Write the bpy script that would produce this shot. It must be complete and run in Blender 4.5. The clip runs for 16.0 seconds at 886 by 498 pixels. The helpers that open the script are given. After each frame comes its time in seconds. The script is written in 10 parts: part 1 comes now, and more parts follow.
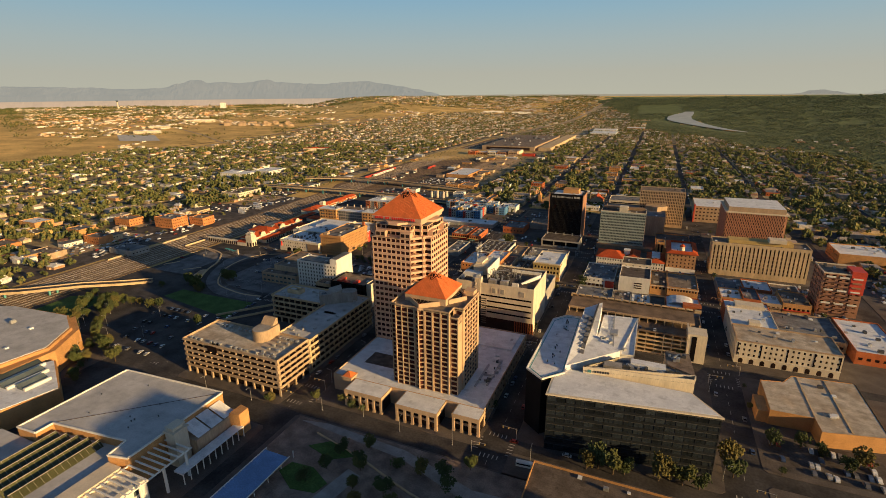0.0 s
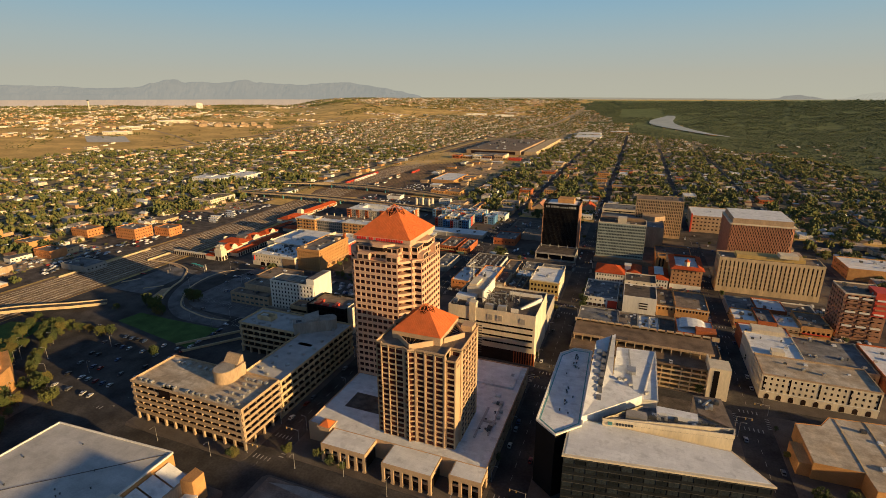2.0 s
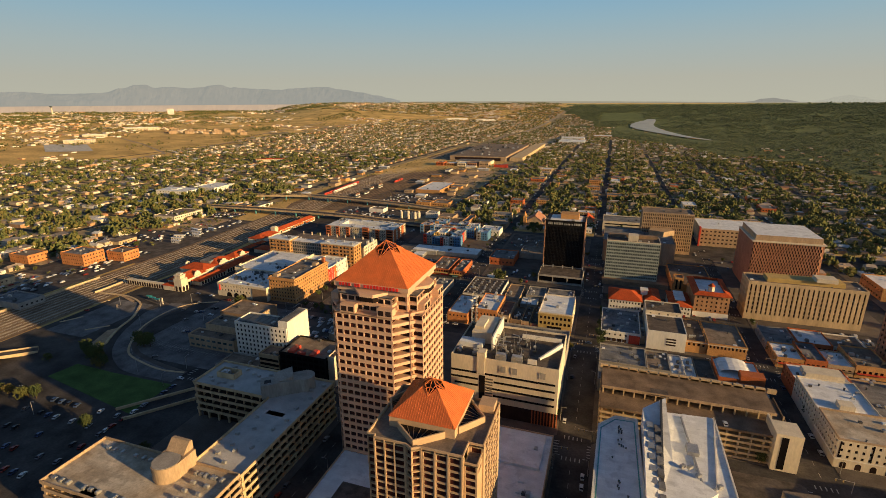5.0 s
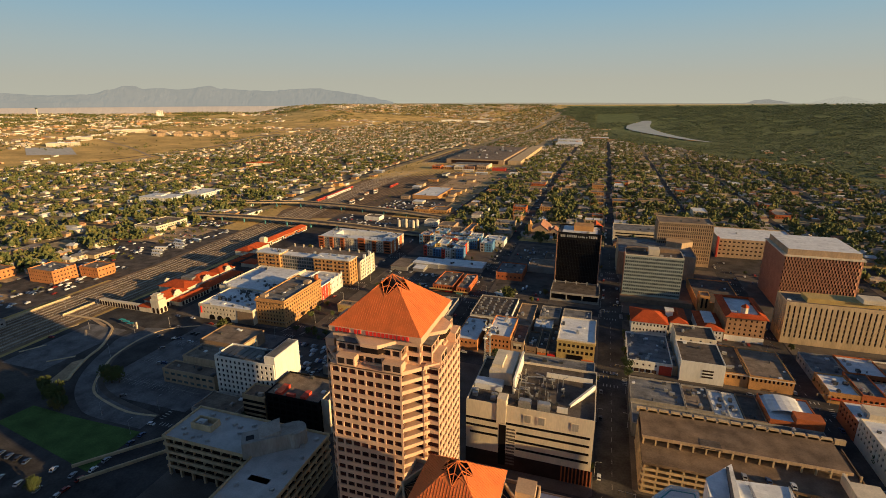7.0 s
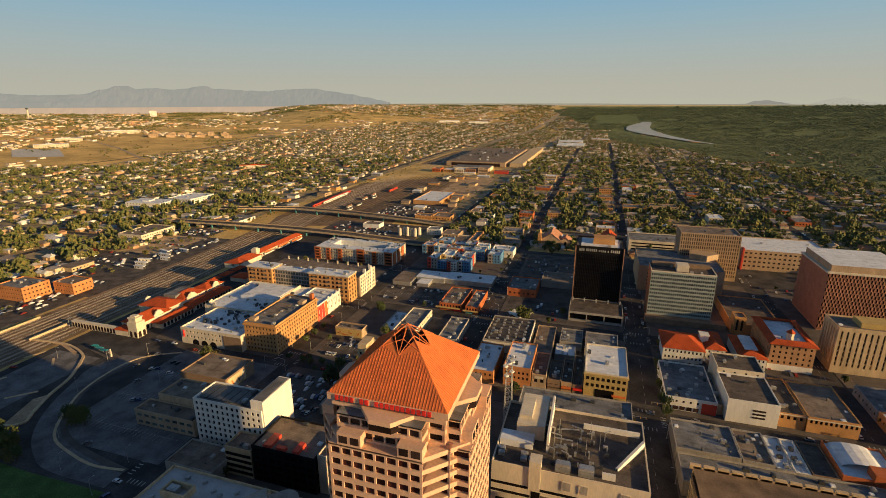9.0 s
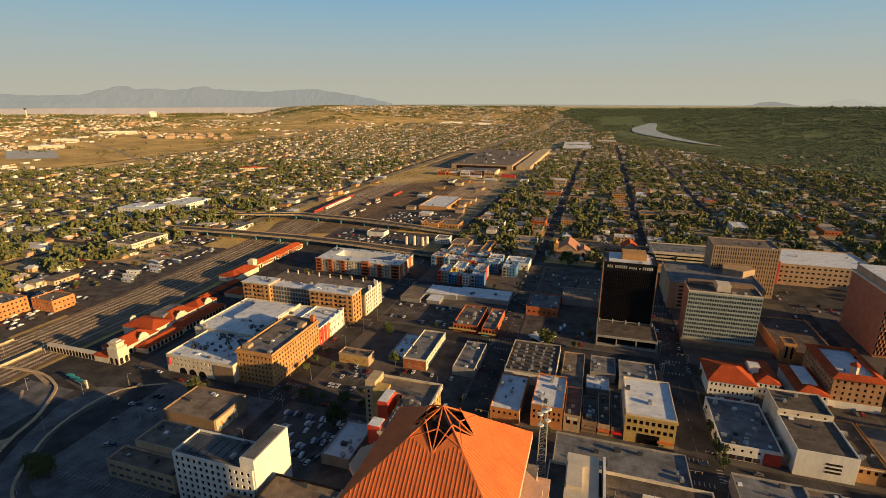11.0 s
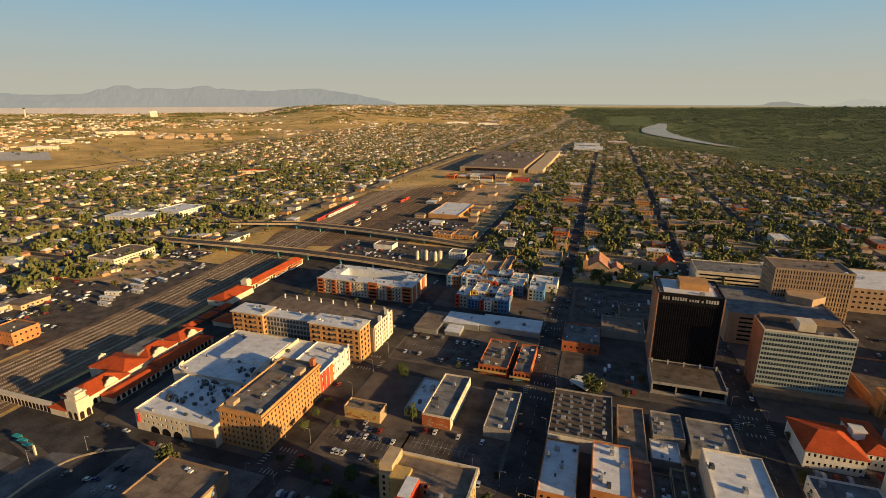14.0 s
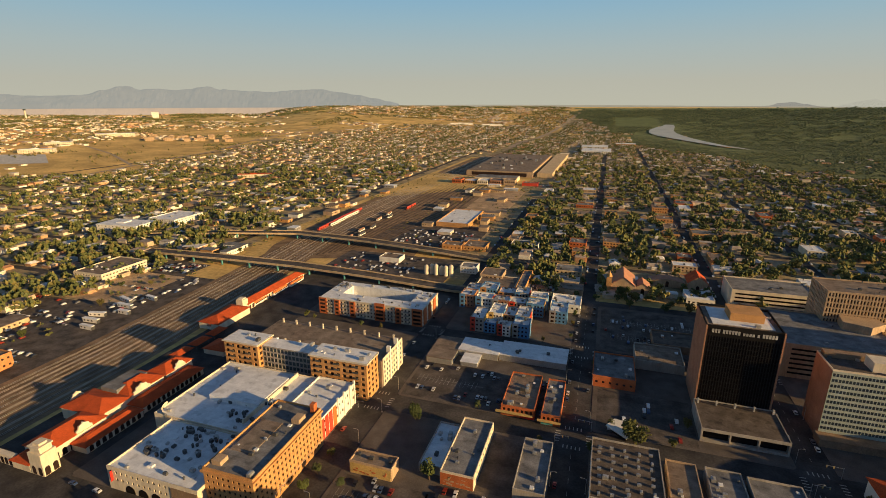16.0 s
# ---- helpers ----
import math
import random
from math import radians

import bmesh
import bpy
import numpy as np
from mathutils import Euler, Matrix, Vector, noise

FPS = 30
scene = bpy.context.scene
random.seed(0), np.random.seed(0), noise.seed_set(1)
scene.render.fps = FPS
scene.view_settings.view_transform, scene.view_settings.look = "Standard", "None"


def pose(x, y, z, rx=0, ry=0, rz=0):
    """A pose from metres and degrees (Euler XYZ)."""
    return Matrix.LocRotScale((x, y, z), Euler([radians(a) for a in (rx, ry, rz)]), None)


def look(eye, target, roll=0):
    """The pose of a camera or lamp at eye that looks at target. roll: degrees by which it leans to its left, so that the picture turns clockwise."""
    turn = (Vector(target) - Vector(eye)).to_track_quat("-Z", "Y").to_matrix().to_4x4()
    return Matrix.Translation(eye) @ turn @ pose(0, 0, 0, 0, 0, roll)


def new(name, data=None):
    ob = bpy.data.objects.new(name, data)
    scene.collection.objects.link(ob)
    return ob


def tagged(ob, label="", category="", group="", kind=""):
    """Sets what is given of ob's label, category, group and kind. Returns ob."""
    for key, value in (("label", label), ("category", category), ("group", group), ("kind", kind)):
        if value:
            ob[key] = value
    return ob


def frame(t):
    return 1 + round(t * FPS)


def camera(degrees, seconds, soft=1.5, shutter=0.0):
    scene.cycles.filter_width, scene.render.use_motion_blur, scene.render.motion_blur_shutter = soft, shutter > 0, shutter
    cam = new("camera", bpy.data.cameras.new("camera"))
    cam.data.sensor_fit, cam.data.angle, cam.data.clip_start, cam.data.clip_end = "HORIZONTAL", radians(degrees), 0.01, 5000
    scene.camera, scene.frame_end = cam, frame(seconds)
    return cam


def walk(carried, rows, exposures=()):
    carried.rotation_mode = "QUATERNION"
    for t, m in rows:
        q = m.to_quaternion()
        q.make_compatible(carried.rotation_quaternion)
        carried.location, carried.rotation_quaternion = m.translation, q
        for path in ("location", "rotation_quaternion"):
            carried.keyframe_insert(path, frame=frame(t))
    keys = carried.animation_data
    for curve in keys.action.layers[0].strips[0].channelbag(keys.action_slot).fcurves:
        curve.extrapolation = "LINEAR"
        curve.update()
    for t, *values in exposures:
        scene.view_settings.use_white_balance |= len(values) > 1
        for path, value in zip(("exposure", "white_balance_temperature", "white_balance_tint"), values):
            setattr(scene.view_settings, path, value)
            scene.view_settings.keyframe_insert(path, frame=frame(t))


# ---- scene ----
cam = camera(83.77, 16.0, soft=0.5)
PATH = [
    (0, (0.02, 0.00, 172.91), (-37.48, 87.70, 142.86), -0.49),
    (0.5, (-5.30, 9.40, 172.95), (-42.75, 97.06, 142.74), -0.38),
    (1, (-10.78, 19.06, 173.04), (-47.10, 107.25, 142.99), -0.14),
    (1.5, (-16.44, 28.22, 173.22), (-51.62, 116.96, 143.41), -0.00),
    (2, (-21.85, 36.97, 173.40), (-56.02, 126.13, 143.69), 0.03),
    (2.5, (-27.26, 46.04, 173.59), (-60.43, 135.61, 144.00), 0.03),
    (3, (-32.79, 54.99, 173.78), (-65.24, 144.88, 144.35), 0.02),
    (3.5, (-38.15, 64.13, 173.96), (-69.92, 154.30, 144.64), -0.05),
    (4, (-43.41, 73.10, 174.13), (-74.76, 163.47, 144.97), -0.15),
    (6.5, (-71.70, 119.28, 175.46), (-101.20, 210.39, 146.66), -0.21),
    (7, (-77.25, 128.76, 175.56), (-106.54, 219.96, 146.83), -0.23),
    (7.5, (-82.76, 138.33, 175.74), (-111.87, 229.61, 147.07), -0.22),
    (8, (-88.13, 147.61, 175.93), (-117.03, 238.94, 147.25), -0.19),
    (8.5, (-93.82, 157.04, 176.09), (-122.57, 248.43, 147.43), -0.19),
    (9, (-99.42, 166.05, 176.20), (-128.04, 257.48, 147.56), -0.16),
    (11.5, (-127.15, 211.41, 176.54), (-156.00, 302.83, 148.07), -0.05),
    (12, (-132.69, 220.92, 176.61), (-161.65, 312.30, 148.13), -0.09),
    (12.5, (-138.22, 229.83, 176.70), (-167.24, 321.18, 148.20), -0.05),
    (13, (-143.81, 239.03, 176.82), (-172.90, 330.36, 148.34), -0.00),
    (13.5, (-149.15, 248.70, 176.95), (-178.36, 339.97, 148.36), -0.03),
    (14, (-154.50, 258.10, 177.30), (-183.76, 349.35, 148.73), -0.03),
    (14.5, (-160.00, 267.40, 178.20), (-189.30, 358.66, 149.70), -0.03),
    (15, (-165.40, 276.60, 179.35), (-194.75, 367.86, 150.87), -0.03),
    (15.5, (-170.80, 285.75, 180.10), (-200.33, 376.95, 151.61), -0.04),
    (16, (-176.20, 294.85, 180.40), (-205.92, 385.98, 151.90), -0.06),
]
walk(cam, [(t, look(eye, target, roll)) for t, eye, target, roll in PATH], [(0, 0.13, 6550, 7), (9, 0.14, 6550, 7), (13, 0.19, 6550, 7), (16, 0.2, 6550, 7)])

# ---- light: low evening sun over the shoulder, clear sky ----
SUN_EL, SUN_AZ = radians(11.2), radians(11.5)
world = bpy.data.worlds.new("sky")
scene.world = world
world.use_nodes = True
wn, wl = world.node_tree.nodes, world.node_tree.links
wn.clear()
sky = wn.new("ShaderNodeTexSky")
sky.sky_type = "NISHITA"
sky.sun_disc = False
sky.sun_elevation = SUN_EL
sky.sun_rotation = radians(90) + SUN_AZ
sky.altitude = 1600
sky.air_density, sky.dust_density, sky.ozone_density = 1.0, 0.7, 1.7
bg = wn.new("ShaderNodeBackground")
bg.inputs["Strength"].default_value = 0.091
wo = wn.new("ShaderNodeOutputWorld")
warm = wn.new("ShaderNodeVectorMath")
warm.operation = "MULTIPLY"
warm.inputs[1].default_value = (0.965, 0.985, 1.08)
wl.new(sky.outputs["Color"], warm.inputs[0])
wl.new(warm.outputs["Vector"], bg.inputs["Color"])
wl.new(bg.outputs["Background"], wo.inputs["Surface"])
sun = new("sun", bpy.data.lights.new("sun", "SUN"))
sun.data.energy, sun.data.angle, sun.data.color = 6.9, radians(0.6), (1.0, 0.665, 0.305)
sun.matrix_world = look((300 * math.cos(SUN_AZ), -300 * math.sin(SUN_AZ), 300 * math.tan(SUN_EL)), (0, 0, 0))

# ---- materials ----
def material(name, colour, rough=0.8, metal=0.0, stain=0.25, grain=0.15, size=6.0, fine=0.7, bump=0.15, vary=0.0, tint=None, streak=False, strips=0.0):
    """Procedural surface: colour with broad stains, fine grain, relief, and variation from piece to piece."""
    m = bpy.data.materials.new(name)
    m.use_nodes = True
    n, l = m.node_tree.nodes, m.node_tree.links
    b = n["Principled BSDF"]
    b.inputs["Roughness"].default_value, b.inputs["Metallic"].default_value = rough, metal
    b.inputs["Specular IOR Level"].default_value = 0.12 if rough > 0.6 else 0.4
    geo = n.new("ShaderNodeNewGeometry")
    mapping = n.new("ShaderNodeMapping")
    mapping.inputs["Scale"].default_value = (1, 1, 0.25) if streak else (1, 1, 1)
    l.new(geo.outputs["Position"], mapping.inputs["Vector"])

    def cloud(scale, detail):
        c = n.new("ShaderNodeTexNoise")
        c.inputs["Scale"].default_value, c.inputs["Detail"].default_value = scale, detail
        l.new(mapping.outputs["Vector"], c.inputs["Vector"])
        return c.outputs["Fac"]

    def span(value, lo, hi):
        r = n.new("ShaderNodeMapRange")
        r.inputs["From Min"].default_value, r.inputs["From Max"].default_value = 0.3, 0.7
        r.inputs["To Min"].default_value, r.inputs["To Max"].default_value = lo, hi
        l.new(value, r.inputs["Value"])
        return r.outputs["Result"]

    def times(a, c):
        t = n.new("ShaderNodeMath")
        t.operation = "MULTIPLY"
        l.new(a, t.inputs[0])
        l.new(c, t.inputs[1])
        return t.outputs[0]

    broad, close = cloud(1 / size, 4), cloud(1 / fine, 3)
    shade = times(span(broad, 1 - stain, 1 + stain), span(close, 1 - grain, 1 + grain))
    info = n.new("ShaderNodeObjectInfo")
    if strips:
        # membrane strips laid side by side, with patches of different age and dark ponding marks
        br = n.new("ShaderNodeTexBrick")
        br.inputs["Scale"].default_value = 1.0
        br.inputs["Brick Width"].default_value, br.inputs["Row Height"].default_value, br.inputs["Mortar Size"].default_value = 7.0, 2.2, 0.05
        br.inputs["Color1"].default_value, br.inputs["Color2"].default_value, br.inputs["Mortar"].default_value = (1, 1, 1, 1), (1 - strips,) * 3 + (1,), (1 - 1.6 * strips,) * 3 + (1,)
        l.new(geo.outputs["Position"], br.inputs["Vector"])
        shade = times(shade, br.outputs["Color"])
        pond = n.new("ShaderNodeMapRange")
        pond.inputs["From Min"].default_value, pond.inputs["From Max"].default_value = 0.56, 0.66
        pond.inputs["To Min"].default_value, pond.inputs["To Max"].default_value = 1.0, 1 - 1.8 * strips
        l.new(cloud(0.23, 6), pond.inputs["Value"])
        shade = times(shade, pond.outputs["Result"])
    if vary:
        v = n.new("ShaderNodeMapRange")
        v.inputs["To Min"].default_value, v.inputs["To Max"].default_value = 1 - vary, 1 + vary
        l.new(info.outputs["Random"], v.inputs["Value"])
        shade = times(shade, v.outputs["Result"])
    base = n.new("ShaderNodeMix")
    base.data_type = "RGBA"
    base.inputs["A"].default_value = (*colour, 1)
    base.inputs["B"].default_value = (*(tint or colour), 1)
    l.new(span(cloud(1 / (size * 2.7), 3), 0, 1), base.inputs["Factor"])
    out = n.new("ShaderNodeVectorMath")
    out.operation = "SCALE"
    l.new(base.outputs["Result"], out.inputs[0])
    l.new(shade, out.inputs["Scale"])
    l.new(out.outputs["Vector"], b.inputs["Base Color"])
    if bump:
        k = n.new("ShaderNodeBump")
        k.inputs["Strength"].default_value, k.inputs["Distance"].default_value = bump, 0.1
        l.new(close, k.inputs["Height"])
        l.new(k.outputs["Normal"], b.inputs["Normal"])
    return m


def palette_material(name, colours, rough=0.8, metal=0.0, island=False, grain=0.15):
    """A surface whose colour is picked from a palette, piece by piece."""
    m = material(name, colours[0], rough, metal, grain=grain)
    n, l = m.node_tree.nodes, m.node_tree.links
    ramp = n.new("ShaderNodeValToRGB")
    ramp.color_ramp.interpolation = "CONSTANT"
    e = ramp.color_ramp.elements
    while len(e) < len(colours):
        e.new(0.5)
    for i, c in enumerate(colours):
        e[i].position, e[i].color = i / len(colours), (*c, 1)
    if island:
        src = n.new("ShaderNodeNewGeometry").outputs["Random Per Island"]
    else:
        src = n.new("ShaderNodeObjectInfo").outputs["Random"]
    l.new(src, ramp.inputs["Fac"])
    mix = next(x for x in n if x.bl_idname == "ShaderNodeMix")
    for s in ("A", "B"):
        l.new(ramp.outputs["Color"], mix.inputs[s])
    return m


def glass(name, colour, rough=0.08, vary=0.5):
    m = material(name, colour, rough, 0.0, stain=0.2, grain=0.1, bump=0.0, vary=vary)
    m.node_tree.nodes["Principled BSDF"].inputs["Specular IOR Level"].default_value = 0.16
    return m


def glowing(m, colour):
    """Adds emission to a far surface, in place of the bright evening haze before it."""
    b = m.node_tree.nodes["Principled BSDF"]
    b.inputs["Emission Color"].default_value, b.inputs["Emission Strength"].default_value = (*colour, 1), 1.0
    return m


